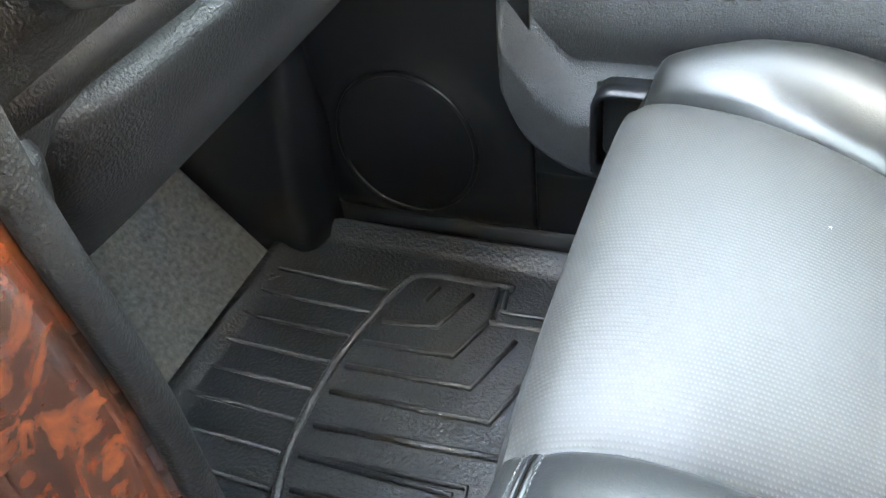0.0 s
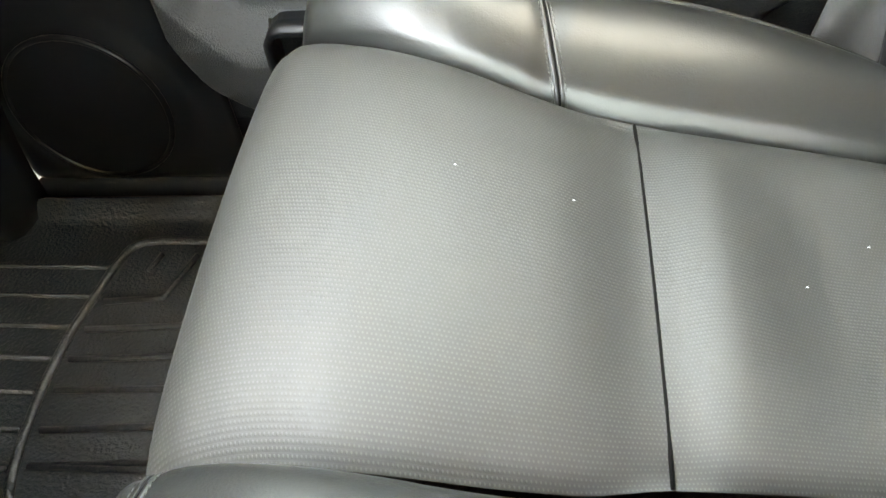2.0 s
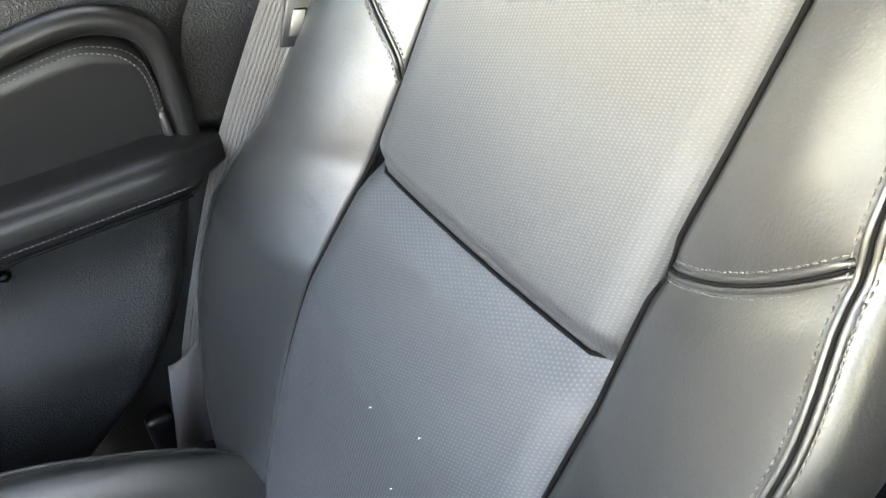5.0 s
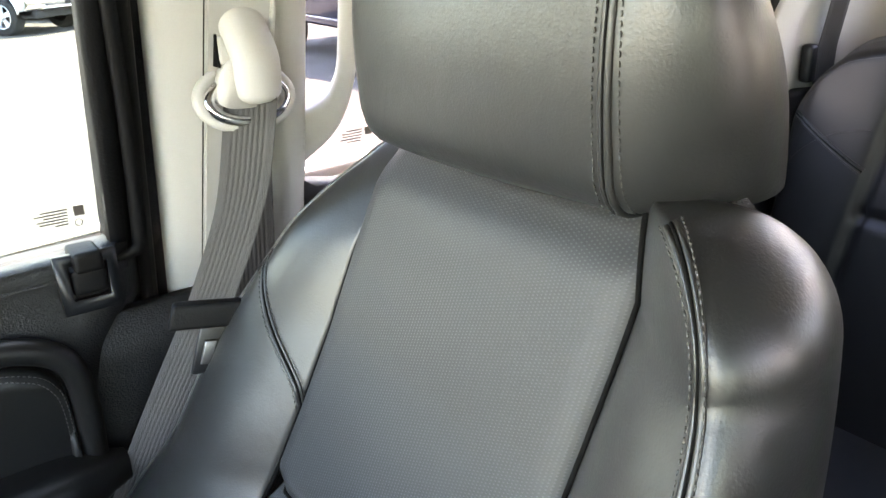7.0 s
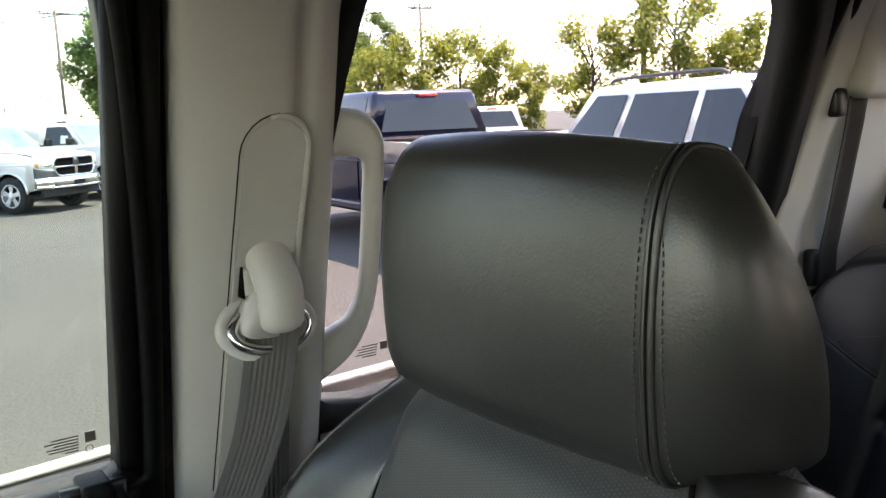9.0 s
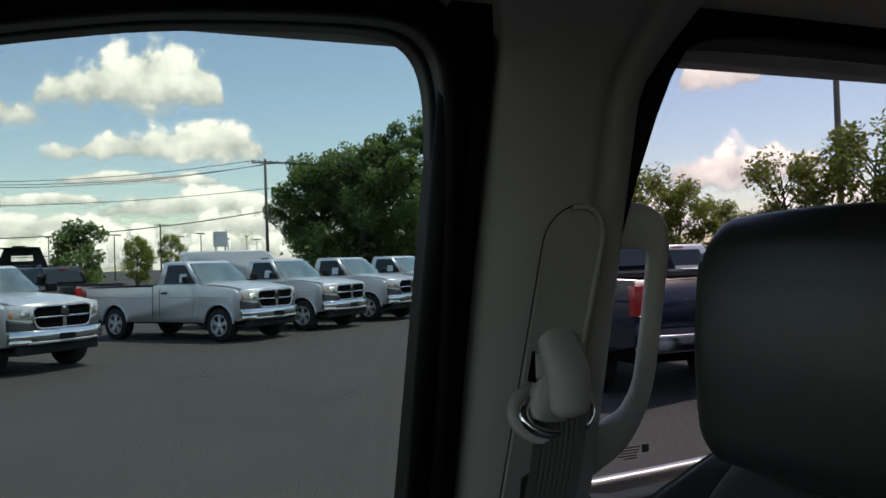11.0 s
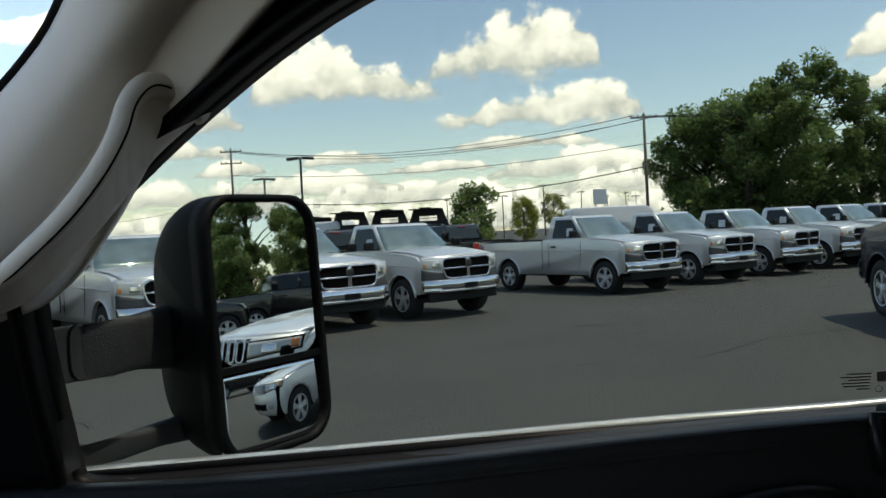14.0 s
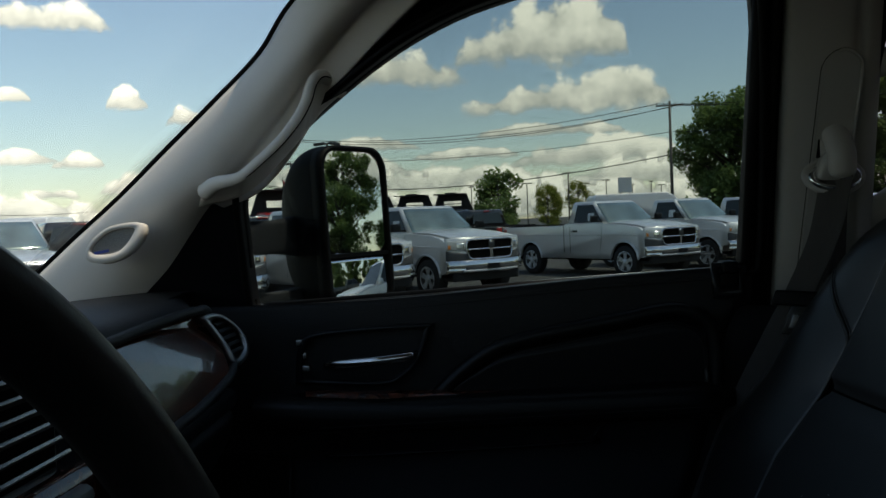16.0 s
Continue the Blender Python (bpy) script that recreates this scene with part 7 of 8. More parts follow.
        part("tail_lamp", boxbm(rear - 0.03, rear + 0.2, s * 0.80 - 0.12, s * 0.80 + 0.13, 0.95, 1.10, 0.02, 2), REDLENS, ob, "red tail lamp")
        part("door_gap", tube([side(-1.77, 1.10, s), (-1.77, s * 0.955, 0.95), (-1.77, s * 0.962, 0.45)], 0.006, 5), SEAMDARK, ob)
        part("door_gap", tube([side(-0.72, 1.10, s), (-0.70, s * 0.955, 0.95), (-0.66, s * 0.962, 0.50)], 0.006, 5), SEAMDARK, ob)
        part("door_mirror", boxbm(-0.86, -0.72, s * 1.02 - 0.10, s * 1.02 + 0.08, 1.10, 1.24, 0.03, 3), paint, ob, "painted door mirror")
        for x in (0, -wb):
            add_wheel(ob, x, s * 0.82, 0.385, 0.25)
    part("grille", sheet(lambda u, v: nose(lerp(-0.50, 0.50, v), lerp(0.775, 0.975, u), 0.004), 5, 24, thick=-0.01), SEAMDARK, ob, "dark slotted grille")
    for k in range(7):
        yy = -0.42 + 0.14 * k
        part("grille_slot", ring(rounded(yy - 0.042, yy + 0.042, 0.792, 0.958, 0.03, 3), rounded(yy - 0.060, yy + 0.060, 0.775, 0.975, 0.04, 3), lambda a, b, d: nose(a, b, 0.003 + d), 0.02), CHROME, ob, "chrome grille slot ring")
    part("lower_grille", sheet(lambda u, v: nose(lerp(-0.52, 0.52, v), lerp(0.47, 0.60, u), 0.006), 4, 24, thick=-0.01), SEAMDARK, ob, "dark lower intake")
    part("cladding", boxbm(-wb + 0.5, -0.5, -0.975, 0.975, 0.33, 0.42, 0.02), GREYCLAD, ob, "dark lower cladding")
    return ob


jeep = at(suv("silver sport utility car with roof rails parked nearby"), 6.13, 2.66, -101)
dark = at(suv("black compact utility car parked in the lot", BLACKPAINT), 20.5, 3.2, 70)
copy_thing(blk, Matrix.Translation((29.0, 9.0, gk(29.0, 9.0))) @ Matrix.Rotation(math.radians(86), 4, "Z"))


def van(label, paint):
    ob = thing("cargo_van", label, "van", "parked vans")
    prof = [(-4.6, 0.45), (-4.62, 2.35), (-4.5, 2.50), (-1.1, 2.52), (-0.75, 2.35), (-0.05, 1.45), (0.75, 1.15), (0.92, 0.9), (0.92, 0.45)]
    part("body", body_mesh(prof, 0.99, 0.10, 0.06, 1.2), paint, ob, "tall painted van body")
    part("windshield", quad_panel([(-0.08, -0.80, 1.50), (-0.08, 0.80, 1.50), (-0.70, 0.75, 2.28), (-0.70, -0.75, 2.28)], (0.8, 0, 0.6), 0.02), CARGLASS, ob, "windshield", smooth=False)
    for s in (1, -1):
        part("side_window", quad_panel([(-0.45, s * 0.985, 1.42), (-1.25, s * 0.985, 1.42), (-1.25, s * 0.93, 2.10), (-0.85, s * 0.93, 2.10)], (0, s, 0.1), 0.012), CARGLASS, ob, "side window", smooth=False)
        for x in (0.05, -3.7):
            add_wheel(ob, x, s * 0.85, 0.36, 0.24)
    part("back_window", quad_panel([(-4.62, -0.75, 1.5), (-4.62, 0.75, 1.5), (-4.60, 0.70, 2.1), (-4.60, -0.70, 2.1)], (-1, 0, 0), 0.012), CARGLASS, ob, "rear windows", smooth=False)
    return ob


def dump(label, paint):
    ob = thing("dump_truck", label, "truck", "parked dump trucks")
    part("dump_box", body_mesh([(-4.3, 1.15), (-4.3, 2.05), (-1.2, 2.05), (-1.2, 1.15)], 1.05, 0.03), TYRE, ob, "black steel dump box")
    part("cab_shield", ring([(-0.45, 2.28), (0.45, 2.28), (0.45, 2.52), (-0.45, 2.52)], [(-1.05, 2.0), (1.05, 2.0), (0.72, 2.85), (-0.72, 2.85)], lambda a, b, d: (-1.10 - d, a, b), 0.06), TYRE, ob, "black steel shield with a window", smooth=False)
    part("shield_roof", boxbm(-1.14, -0.35, -0.75, 0.75, 2.82, 2.87, 0.01), TYRE, ob, "black canopy over the cab")
    part("beacon_light", boxbm(-0.9, -0.6, -0.25, 0.25, 2.87, 2.93, 0.01), TYRE, ob, "small dark beacon")
    part("chassis", boxbm(-4.4, 0.8, -0.5, 0.5, 0.62, 1.14, 0.03), SEAMDARK, ob)
    part("cab", body_mesh([(-1.05, 0.62), (-1.05, 2.0), (-0.85, 2.12), (-0.15, 2.08), (0.5, 1.52), (1.45, 1.38), (1.55, 0.70), (1.5, 0.62)], 0.98, 0.07, 0.10, 1.45), paint, ob, "painted truck cab")
    part("windshield", quad_panel([(0.44, -0.78, 1.56), (0.44, 0.78, 1.56), (-0.10, 0.70, 2.02), (-0.10, -0.70, 2.02)], (0.65, 0, 0.75), 0.02), CARGLASS, ob, "windshield", smooth=False)
    for s in (1, -1):
        part("side_window", quad_panel([(0.28, s * 0.97, 1.52), (-0.9, s * 0.97, 1.52), (-0.8, s * 0.915, 2.0), (-0.12, s * 0.915, 2.0)], (0, s, 0.1), 0.012), CARGLASS, ob, "side window", smooth=False)
        for x in (0.7, -3.2):
            add_wheel(ob, x, s * 0.85, 0.43, 0.3)
    return ob


def rowpt(a, b):
    p = base + row * a + Vector((-0.6, 0.8)) * b
    return p.x, p.y


v1 = at(van("white high roof cargo van behind the pickups", WHITE), 8.9, 41.0, 6)
for x, y, h in ((-10.8, 42.4, 162), (-22.0, 40.0, 100)):
    copy_thing(v1, Matrix.Translation((x, y, gk(x, y))) @ Matrix.Rotation(math.radians(h), 4, "Z"))
d1 = at(dump("dark truck with a black dump box parked behind", BLACKPAINT), -6.4, 39.0, -104)
for x, y, h in ((-4.55, 39.2, -105), (-2.65, 39.4, -103), (-9.2, 46.0, -104)):
    copy_thing(d1, Matrix.Translation((x, y, gk(x, y))) @ Matrix.Rotation(math.radians(h), 4, "Z"))
x, y = -7.1, 27.0
d2 = at(dump("red truck with a black dump box parked behind", RED), x, y, HEAD)
for a, b, h in ((4.0, 24, 120), (7.5, 26, 120), (-1, 25, 120), (11, 27, 120), (-5, 27, 120)):
    x, y = rowpt(a, b)
    copy_thing(blk, Matrix.Translation((x, y, gk(x, y))) @ Matrix.Rotation(math.radians(h), 4, "Z"))


# ---- poles and cables ----
def pole(x, y, h, label, arms=1):
    ob = thing("utility_pole", label, "utility pole", "utility poles")
    z0 = gk(x, y) - 0.3
    part("shaft", tube([(x, y, z0), (x, y, h)], [0.16, 0.11], 10), POLEMAT, ob, "weathered wooden shaft")
    for k in range(arms):
        part("crossarm", boxbm(x - 1.2, x + 1.2, y - 0.06, y + 0.06, h - 0.45 - 1.3 * k, h - 0.32 - 1.3 * k, 0.01), POLEMAT, ob, "wooden crossarm")
        for dx in (-1.1, -0.5, 0.5, 1.1):
            part("insulator", tube([(x + dx, y, h - 0.32 - 1.3 * k), (x + dx, y, h - 0.12 - 1.3 * k)], 0.05, 6), LAMPPOLE, ob)
    return ob


pole(15.41, 74.94, 11.3, "wooden utility pole with crossarm beside the trees")
pole(13.74, 160.0, 10.0, "far wooden utility pole in the distance")
pole(-26.5, 92.0, 12.2, "wooden utility pole with two crossarms", 2)
pole(41.0, 60.0, 11.0, "wooden utility pole behind the trees")
pole(-66.0, 95.0, 9.5, "far wooden utility pole in the distance")


def cable(a, b, sag, name="overhead_cable", r=0.028):
    A, B = Vector(a), Vector(b)
    pts = [A.lerp(B, k / 24) - Vector((0, 0, 4 * sag * (k / 24) * (1 - k / 24))) for k in range(25)]
    o = part(name, tube(pts, r, 5), WIRE)
    return tagged(o, "thin black overhead cable between poles", "cable", "overhead cables")


for dx, z, s in ((-1.1, 11.1, 1.6), (0.5, 10.9, 1.9), (1.1, 10.95, 1.7)):
    cable((15.41 + dx, 74.94, z), (-26.5 + dx, 92.0, z + 0.8), s)
    cable((15.41 + dx, 74.94, z), (41 + dx, 60.0, z - 0.2), 0.8)
cable((15.41, 74.94, 8.6), (-26.5, 92.0, 9.2), 1.1)
cable((15.41, 74.94, 6.6), (-26.5, 92.0, 6.4), 1.6, r=0.045)
cable((15.41, 74.94, 8.6), (41, 60.0, 8.8), 0.6)
cable((-26.5, 92, 6.6), (-66, 95, 5.0), 1.5)
cable((-26.5, 92, 6.5), (-2, 60, 2.8), 1.0)


def lamp(x, y, h, label, twist=0.0):
    ob = thing("street_lamp", label, "street lamp", "car park lamps")
    z0 = gk(x, y) - 0.3
    part("pole", tube([(x, y, z0), (x, y, h)], 0.09, 8), LAMPPOLE, ob, "dark slim pole")
    for s in (-1, 1):
        m = Matrix.Translation((x, y, h)) @ Matrix.Rotation(twist, 4, "Z") @ Matrix.Rotation(s * 0.10, 4, "Y")
        b = bmesh.new()
        box(b, min(0.15 * s, 1.0 * s), max(0.15 * s, 1.0 * s), -0.25, 0.25, -0.06, 0.12, 0.03, 2, m)
        part("lamp_head", b, LAMPPOLE, ob, "flat shoebox lamp head")
    m = Matrix.Translation((x, y, h)) @ Matrix.Rotation(twist, 4, "Z")
    b = bmesh.new()
    box(b, -0.35, 0.35, -0.06, 0.06, -0.03, 0.06, 0.01, 2, m)
    part("bracket", b, LAMPPOLE, ob)
    return ob


lamp(-12.78, 62.0, 7.75, "dark twin head car park lamp on a slim pole")
lamp(-19.0, 76.0, 7.4, "dark twin head car park lamp on a slim pole", 0.5)
for k, (x, y) in enumerate(((5.5, 150), (18.0, 170), (21.5, 165), (29, 180), (32, 175), (-5, 170), (37, 190))):
    lamp(x, y, 7.6 + 0.3 * (k % 3), "far car park lamp on a pole", 0.4 * k)
sign = thing("pylon_sign", "plain white pylon sign on posts far away", "sign")
part("board", boxbm(21.6, 24.0, 149.8, 150.2, 5.2, 7.9, 0.05), PAPER, sign, "blank white sign board", smooth=False)
for dx in (22.0, 23.6):
    part("post", tube([(dx, 150, -0.5), (dx, 150, 5.2)], 0.12, 6), LAMPPOLE, sign)
flag = thing("feather_flag", "red white and blue feather flag on a pole", "flag")
part("pole", tube([(-17.3, 66, -0.5), (-17.3, 66, 5.6)], 0.03, 6), LAMPPOLE, flag)
for k, mt in enumerate((RED, WHITE, BLUEPRINT)):
    part("cloth", sheet(lambda u, v: (-17.3 + (0.15 + 0.75 * (1 - (1 - u) ** 2)) * 0.9 * v * (0.4 + 0.6 * (k + u) / 3) , 66 + 0.05 * math.sin(9 * v), lerp(5.4 - 1.1 * k, 4.3 - 1.1 * k, u)), 8, 6, thick=0.01), mt, flag)


# ---- trees ----
def tree(seed, h, w, material, label, dens=5200, leaf=0.20, trunk=0.30, low=0.18, count=26, fine=(0.11, 0.20)):
    rnd = random.Random(seed)
    ob = thing("tree", label, "tree", "trees at the edge of the lot")
    bm = bmesh.new()
    tube([(0, 0, -0.4), (0.05 * w * rnd.uniform(-1, 1), 0, h * 0.3), (0.06 * w * rnd.uniform(-1, 1), 0.05 * w, h * 0.6), (0, 0, h * 0.88)], [trunk, trunk * 0.8, trunk * 0.5, trunk * 0.12], 8, bm=bm)
    clumps = []
    for k in range(count):
        a = rnd.uniform(0, 2 * math.pi)
        zz = lerp(low, 0.97, (k + rnd.random()) / count)
        rad = w * 0.5 * math.sin(math.pi * min(1, max(0.06, (zz - low + 0.10) / (1.16 - low)))) ** 0.75 * rnd.uniform(0.45, 1.0)
        c = Vector((math.cos(a) * rad, math.sin(a) * rad, zz * h))
        s = Vector((0, 0, max(0.12, zz - 0.22) * h))
        tube([s, s.lerp(c, 0.5) + Vector((0, 0, 0.02 * h)), c], [trunk * 0.32, trunk * 0.2, 0.02], 5, bm=bm)
        clumps.append((c, w * rnd.uniform(*fine)))
    part("trunk", bm, BARK, ob, "dark trunk and limbs")
    verts, faces = [], []
    for k in range(dens):
        c, r = clumps[rnd.randrange(len(clumps))]
        d = Vector((rnd.gauss(0, 1), rnd.gauss(0, 1), rnd.gauss(0, 0.8))).normalized() * (r * rnd.random() ** 0.45)
        p = c + d
        e = Euler((rnd.uniform(-1, 1), rnd.uniform(-1, 1), rnd.uniform(0, 6.3))).to_matrix()
        s = leaf * rnd.uniform(0.6, 1.4)
        i = len(verts)
        verts += [p + e @ Vector(q) for q in ((-s, 0, 0), (0, -s * 0.55, s * 0.12), (s, 0, 0), (0, s * 0.55, s * 0.12))]
        faces.append((i, i + 1, i + 2, i + 3))
    me = bpy.data.meshes.new("crown")
    me.from_pydata([tuple(v) for v in verts], [], faces)
    me.materials.append(material)
    cr = new("crown", me)
    cr.parent = ob
    cr["label"] = "uneven crown of small leaves"
    return ob


TALL = "tall dark green tree with an uneven crown"
t1 = tree(3, 13.0, 8.5, LEAF, TALL, dens=17000, leaf=0.15, count=46, fine=(0.07, 0.15))
t2 = tree(8, 10.0, 9.0, LEAF, TALL, dens=17000, leaf=0.15, count=40, fine=(0.08, 0.16))
t3 = tree(5, 9.0, 6.0, LEAFY, "young yellow green tree beyond the parked cars", dens=5200, leaf=0.16, trunk=0.16, low=0.22)
t4 = tree(12, 5.0, 4.4, LEAF, "small round bushy green tree", dens=5000, leaf=0.14, trunk=0.14, low=0.12)


def plant(t, x, y, s=1.0, turn=0.0, first=False):
    m = Matrix.Translation((x, y, gk(x, y))) @ Matrix.Rotation(turn, 4, "Z") @ Matrix.Scale(s, 4)
    if first:
        t.matrix_basis = m
        return t
    o = copy_thing(t, Matrix.Translation((x, y, gk(x, y))) @ Matrix.Rotation(turn, 4, "Z"))
    o.scale = (s, s, s)
    return o


plant(t1, 27.2, 69, 1.10, 0.0, True)
plant(t2, 23.6, 72, 1.26, 0.0, True)
for t, x, y, s, a in ((t2, 21.4, 77, 1.20, 1.0), (t1, 31.8, 70, 0.98, 2.2), (t2, 36.5, 70, 1.12, 3.1), (t1, 41, 69, 0.88, 4.0), (t2, 24, 77, 1.0, 5.0), (t2, 32, 78, 0.8, 2.6)):
    plant(t, x, y, s, a)
plant(t4, -0.1, 58, 0.95, 0.0, True)
plant(t3, 3.9, 68, 0.45, 0.0, True)
for az, dist, s, a in ((28.5, 40, 0.43, 0.0), (31.5, 37, 0.52, 1.1), (34.2, 36, 0.58, 2.0), (36.8, 38, 0.60, 2.9), (39.0, 37, 0.53, 3.7), (41.2, 40, 0.45, 4.6), (45.4, 36, 0.62, 5.2), (51.0, 36, 0.72, 1.9), (53.6, 37, 0.53, 3.3), (56.5, 38, 0.60, 2.3), (60, 38, 0.69, 1.3), (66, 40, 0.69, 4.3)):
    plant(t3, dist * math.sin(math.radians(az)), dist * math.cos(math.radians(az)), s, a)
for x, y, s, a in ((15.5, 160, 0.9, 0.3), (11, 170, 0.9, 0.9), (-46, 66, 0.7, 2.0), (-52, 64, 0.7, 1.0)):
    plant(t3, x, y, s, a)
pole(30.0, 26.2, 13.0, "tall wooden utility pole behind the young trees")
# woods behind, for the mirror and the horizon
for x, y, s, a in ((60, -8, 1.0, 0.5), (58, -16, 0.9, 1.5), (64, -24, 1.1, 2.5), (56, 2, 0.8, 3.5), (66, 6, 1.0, 4.5), (70, -2, 1.0, 5.5), (60, -30, 0.9, 0.2), (52, -12, 0.6, 1.2), (50, 13, 0.55, 0.4), (55, 20, 0.7, 2.8), (49, 8, 0.5, 3.9), (57, 10, 0.75, 1.4), (52, 26, 0.6, 4.4), (60, 16, 0.85, 0.9)):
    plant(t2 if a > 2 else t1, x, y, s, a)
hedge = thing("hedge", "dense dark undergrowth along the trees", "hedge", kind="stuff")
rnd = random.Random(4)
verts, faces = [], []
for k in range(9000):
    u = rnd.random()
    cx, cy = (lerp(17, 44, u), lerp(73, 66, u)) if k % 2 else (lerp(52, 64, u), lerp(6, -34, u))
    p = Vector((cx + rnd.gauss(0, 1.0), cy + rnd.gauss(0, 1.2), abs(rnd.gauss(0, 1.5)) + 0.1))
    e = Euler((rnd.uniform(-1, 1), rnd.uniform(-1, 1), rnd.uniform(0, 6.3))).to_matrix()
    s = 0.30 * rnd.uniform(0.6, 1.4)
    i = len(verts)
    verts += [p + e @ Vector(q) for q in ((-s, 0, 0), (0, -s * 0.6, 0), (s, 0, 0), (0, s * 0.6, 0))]
    faces.append((i, i + 1, i + 2, i + 3))
me = bpy.data.meshes.new("foliage")
me.from_pydata([tuple(v) for v in verts], [], faces)
me.materials.append(LEAF)
o = new("foliage", me)
o.parent = hedge


# ---- clouds: far sky backdrop ----
def cloudmat():
    m = bpy.data.materials.new("cumulus cloud")
    m.use_nodes = True
    nt = m.node_tree
    nt.nodes.clear()
    out = nt.nodes.new("ShaderNodeOutputMaterial")
    uv = nt.nodes.new("ShaderNodeUVMap")
    tc = nt.nodes.new("ShaderNodeTexCoord")
    n = nt.nodes.new("ShaderNodeTexNoise")
    n.inputs["Scale"].default_value, n.inputs["Detail"].default_value, n.inputs["Roughness"].default_value = 0.022, 9, 0.58
    nt.links.new(tc.outputs["Object"], n.inputs["Vector"])
    sep = nt.nodes.new("ShaderNodeSeparateXYZ")
    nt.links.new(uv.outputs[0], sep.inputs[0])

    def math_(op, a, b):
        k = nt.nodes.new("ShaderNodeMath")
        k.operation = op
        for i, q in enumerate((a, b)):
            if isinstance(q, (int, float)):
                k.inputs[i].default_value = q
            else:
                nt.links.new(q, k.inputs[i])
        return k.outputs[0]
    lo = nt.nodes.new("ShaderNodeTexNoise")
    lo.inputs["Scale"].default_value, lo.inputs["Detail"].default_value = 0.011, 2
    flat = nt.nodes.new("ShaderNodeMapping")
    flat.inputs["Scale"].default_value = (1.0, 1.0, 0.15)
    nt.links.new(tc.outputs["Object"], flat.inputs["Vector"])
    nt.links.new(flat.outputs[0], lo.inputs["Vector"])
    dx = math_("MULTIPLY", math_("SUBTRACT", sep.outputs["X"], 0.5), 2.0)
    arch_ = math_("POWER", math_("MAXIMUM", math_("SUBTRACT", 1.0, math_("MULTIPLY", dx, dx)), 0.0), 0.7)
    # the heaped top: an arch with wide lumps, broken up by fine ones; the base is nearly flat
    heap = math_("MULTIPLY", arch_, math_("ADD", 0.12, math_("MULTIPLY", lo.outputs["Fac"], 1.05)))
    fine = math_("SUBTRACT", n.outputs["Fac"], 0.5)
    y0 = math_("SUBTRACT", sep.outputs["Y"], 0.16)
    v = math_("ADD", math_("SUBTRACT", heap, y0), math_("MULTIPLY", fine, 0.95))
    mr = nt.nodes.new("ShaderNodeMapRange")
    mr.interpolation_type = "SMOOTHSTEP"
    mr.inputs["From Min"].default_value, mr.inputs["From Max"].default_value = 0.0, 0.16
    nt.links.new(v, mr.inputs["Value"])
    low = nt.nodes.new("ShaderNodeMapRange")
    low.interpolation_type = "SMOOTHSTEP"
    low.inputs["From Min"].default_value, low.inputs["From Max"].default_value = -0.10, 0.08
    nt.links.new(math_("ADD", y0, math_("MULTIPLY", fine, 0.55)), low.inputs["Value"])
    ends = nt.nodes.new("ShaderNodeMapRange")
    ends.inputs["From Min"].default_value, ends.inputs["From Max"].default_value = 0.0, 0.25
    nt.links.new(arch_, ends.inputs["Value"])
    alpha = math_("MULTIPLY", math_("MULTIPLY", mr.outputs[0], low.outputs[0]), ends.outputs[0])
    # grey base and white top paint the sun's shading into the glow
    ramp = nt.nodes.new("ShaderNodeValToRGB")
    e = ramp.color_ramp.elements
    e[0].position, e[0].color = 0.12, (0.46, 0.475, 0.475, 1)
    e[1].position, e[1].color = 0.62, (1.0, 0.98, 0.93, 1)
    sh = math_("ADD", y0, math_("MULTIPLY", fine, 1.3))
    nt.links.new(math_("ADD", sh, 0.14), ramp.inputs["Fac"])
    em = nt.nodes.new("ShaderNodeEmission")
    em.inputs["Strength"].default_value = 1.35
    nt.links.new(ramp.outputs["Color"], em.inputs["Color"])
    tr = nt.nodes.new("ShaderNodeBsdfTransparent")
    mx = nt.nodes.new("ShaderNodeMixShader")
    nt.links.new(alpha, mx.inputs[0])
    nt.links.new(tr.outputs[0], mx.inputs[1])
    nt.links.new(em.outputs[0], mx.inputs[2])
    nt.links.new(mx.outputs[0], out.inputs["Surface"])
    return m


CLOUD = cloudmat()


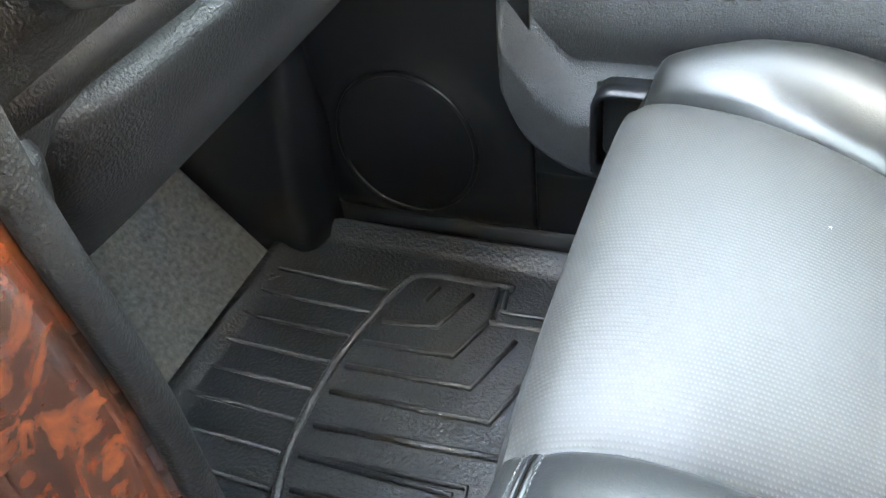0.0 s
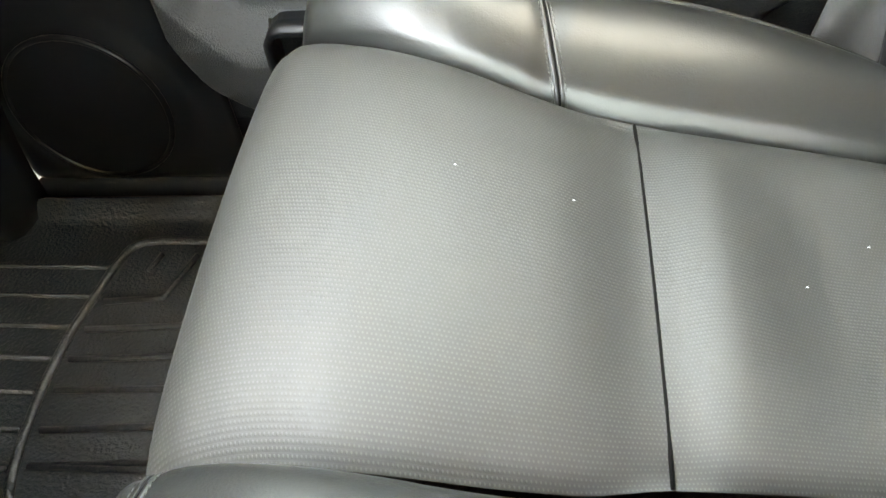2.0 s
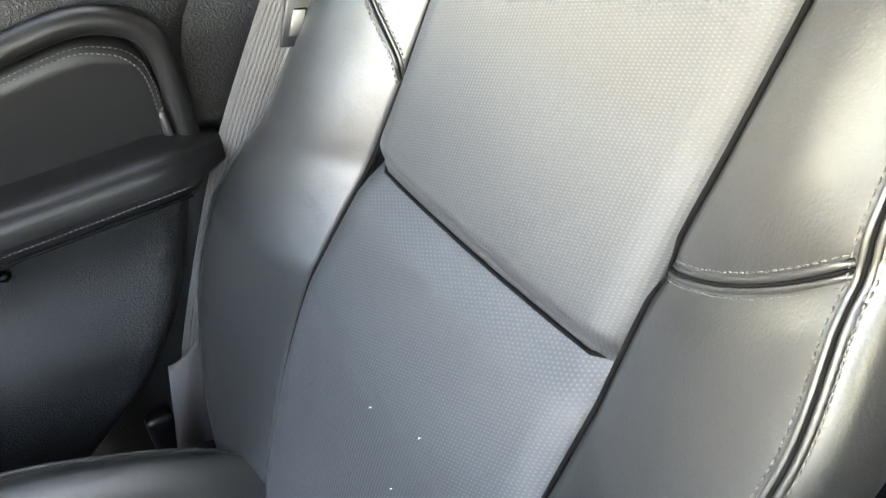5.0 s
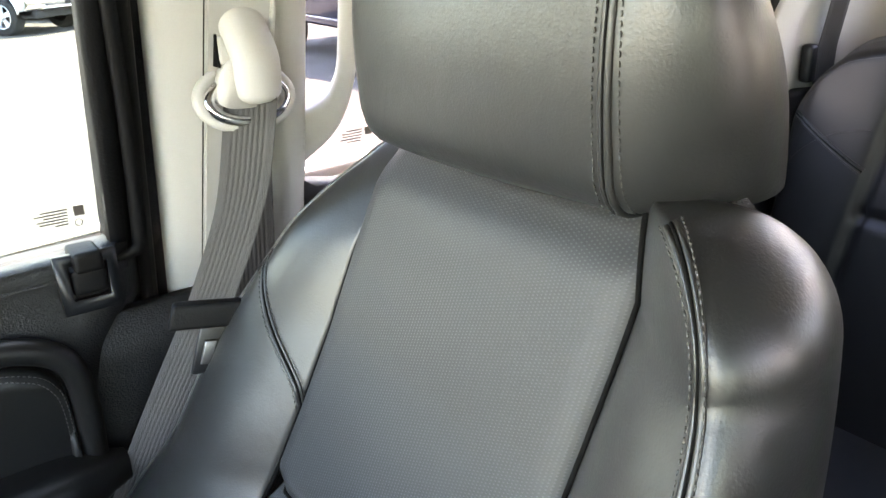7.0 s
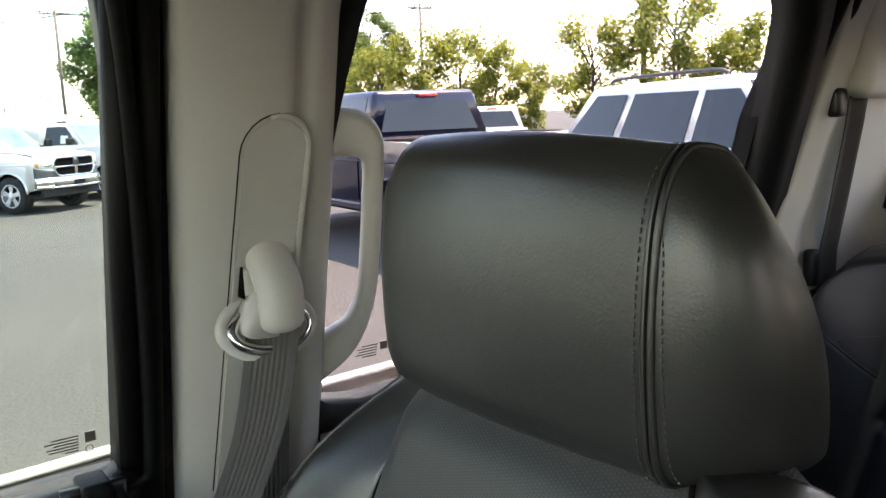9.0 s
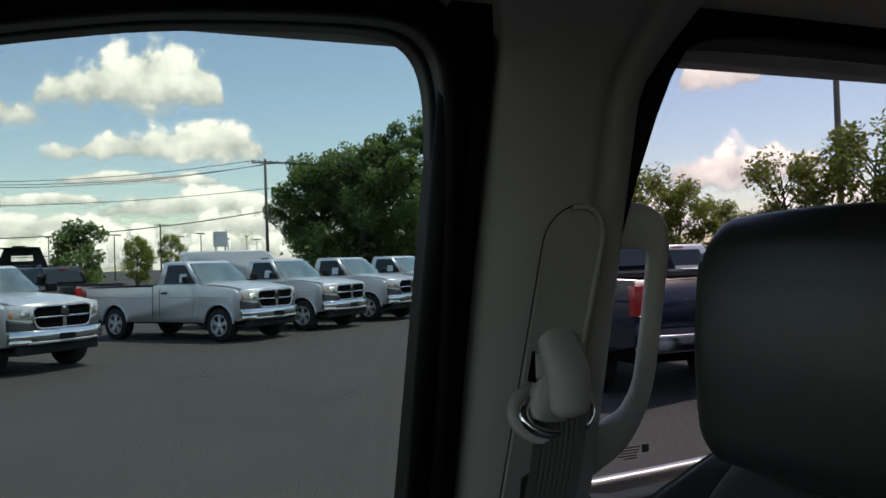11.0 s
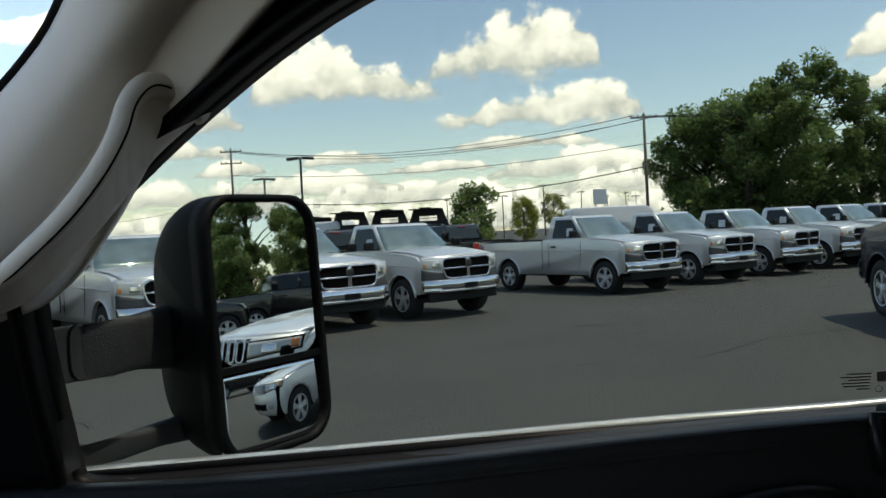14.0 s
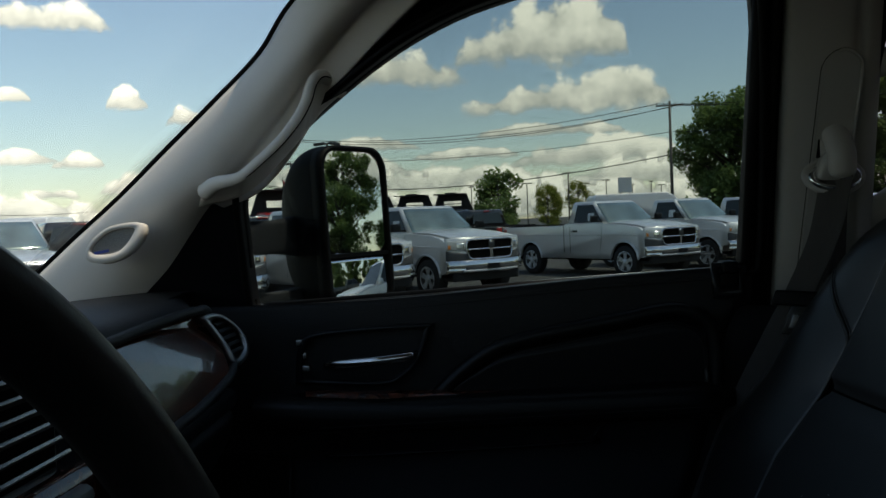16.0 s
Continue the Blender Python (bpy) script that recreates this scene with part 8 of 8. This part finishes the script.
def cloud(az0, az1, base_el, top_el, peak=0.5, dist=1400.0):
    """A far cumulus between two azimuths (degrees from +y towards +x), from its flat base up; peak: where it is highest."""
    skew = math.log(0.5) / math.log(peak)

    def fn(u, v):
        a, e = math.radians(lerp(az0, az1, u)), math.radians(base_el + (v - 0.14) * (top_el - base_el) / 0.66)
        return (dist * math.sin(a) * math.cos(e), dist * math.cos(a) * math.cos(e), dist * math.sin(e))
    o = part("cloud", sheet(fn, 12, 8, uv=lambda u, v: (u ** skew, v)), CLOUD)
    o.visible_shadow = False
    return tagged(o, "bright white cumulus cloud in the blue sky", "cloud", "clouds", kind="structure")


for c in ((-14.6, -1.4, 9.3, 12.9, 0.30), (-4.0, 9.4, 10.4, 15.0, 0.66), (-4.4, 12.4, 7.2, 9.8, 0.72), (-19.4, -14.8, 7.4, 9.2), (-21.2, -15.8, 5.7, 7.2), (-18.4, -13.2, 4.5, 5.7), (-11.4, -4.8, 5.0, 6.0), (-6.0, 2.2, 4.2, 5.1),
          (24.0, 29.6, 9.3, 11.4), (26.4, 29.0, 13.4, 14.8), (24.8, 29.4, 7.4, 8.7), (-34.0, -24.4, 12.7, 14.6), (-25.2, -22.5, 8.0, 9.4), (-21.7, -18.9, 6.9, 8.5), (-32.0, -27.8, 4.6, 5.6), (-28.6, -25.2, 4.3, 5.3), (-30.3, -26.9, 2.4, 3.2), (-31.6, -29.4, 8.4, 9.3),
          (39.5, 45.0, 10.6, 13.2), (38, 49, 4.2, 7.0), (-17, -4, 3.1, 4.7), (-2, 9, 5.5, 6.5), (1, 14, 3.5, 5.3), (-26, -13, 2.6, 4.4), (-11, 4, 2.2, 4.0), (4, 18, 2.0, 4.0), (-38, -25, 1.0, 3.0), (-24, -6, 1.0, 3.2), (-8, 14, 0.6, 2.9), (6, 28, 0.6, 3.0), (-32, -12, 0.2, 2.2), (-16, 6, 0.0, 2.2), (-2, 22, 0.0, 2.0), (24, 44, 1.2, 3.4), (42, 62, 1.6, 4.4),
          (-60, -44, 10, 14), (-58, -40, 4, 7), (52, 66, 9, 13), (68, 84, 6, 10), (86, 106, 8, 13), (138, 162, 8, 14), (185, 215, 6, 11), (238, 264, 9, 15), (288, 312, 8, 13)):
    cloud(*c)
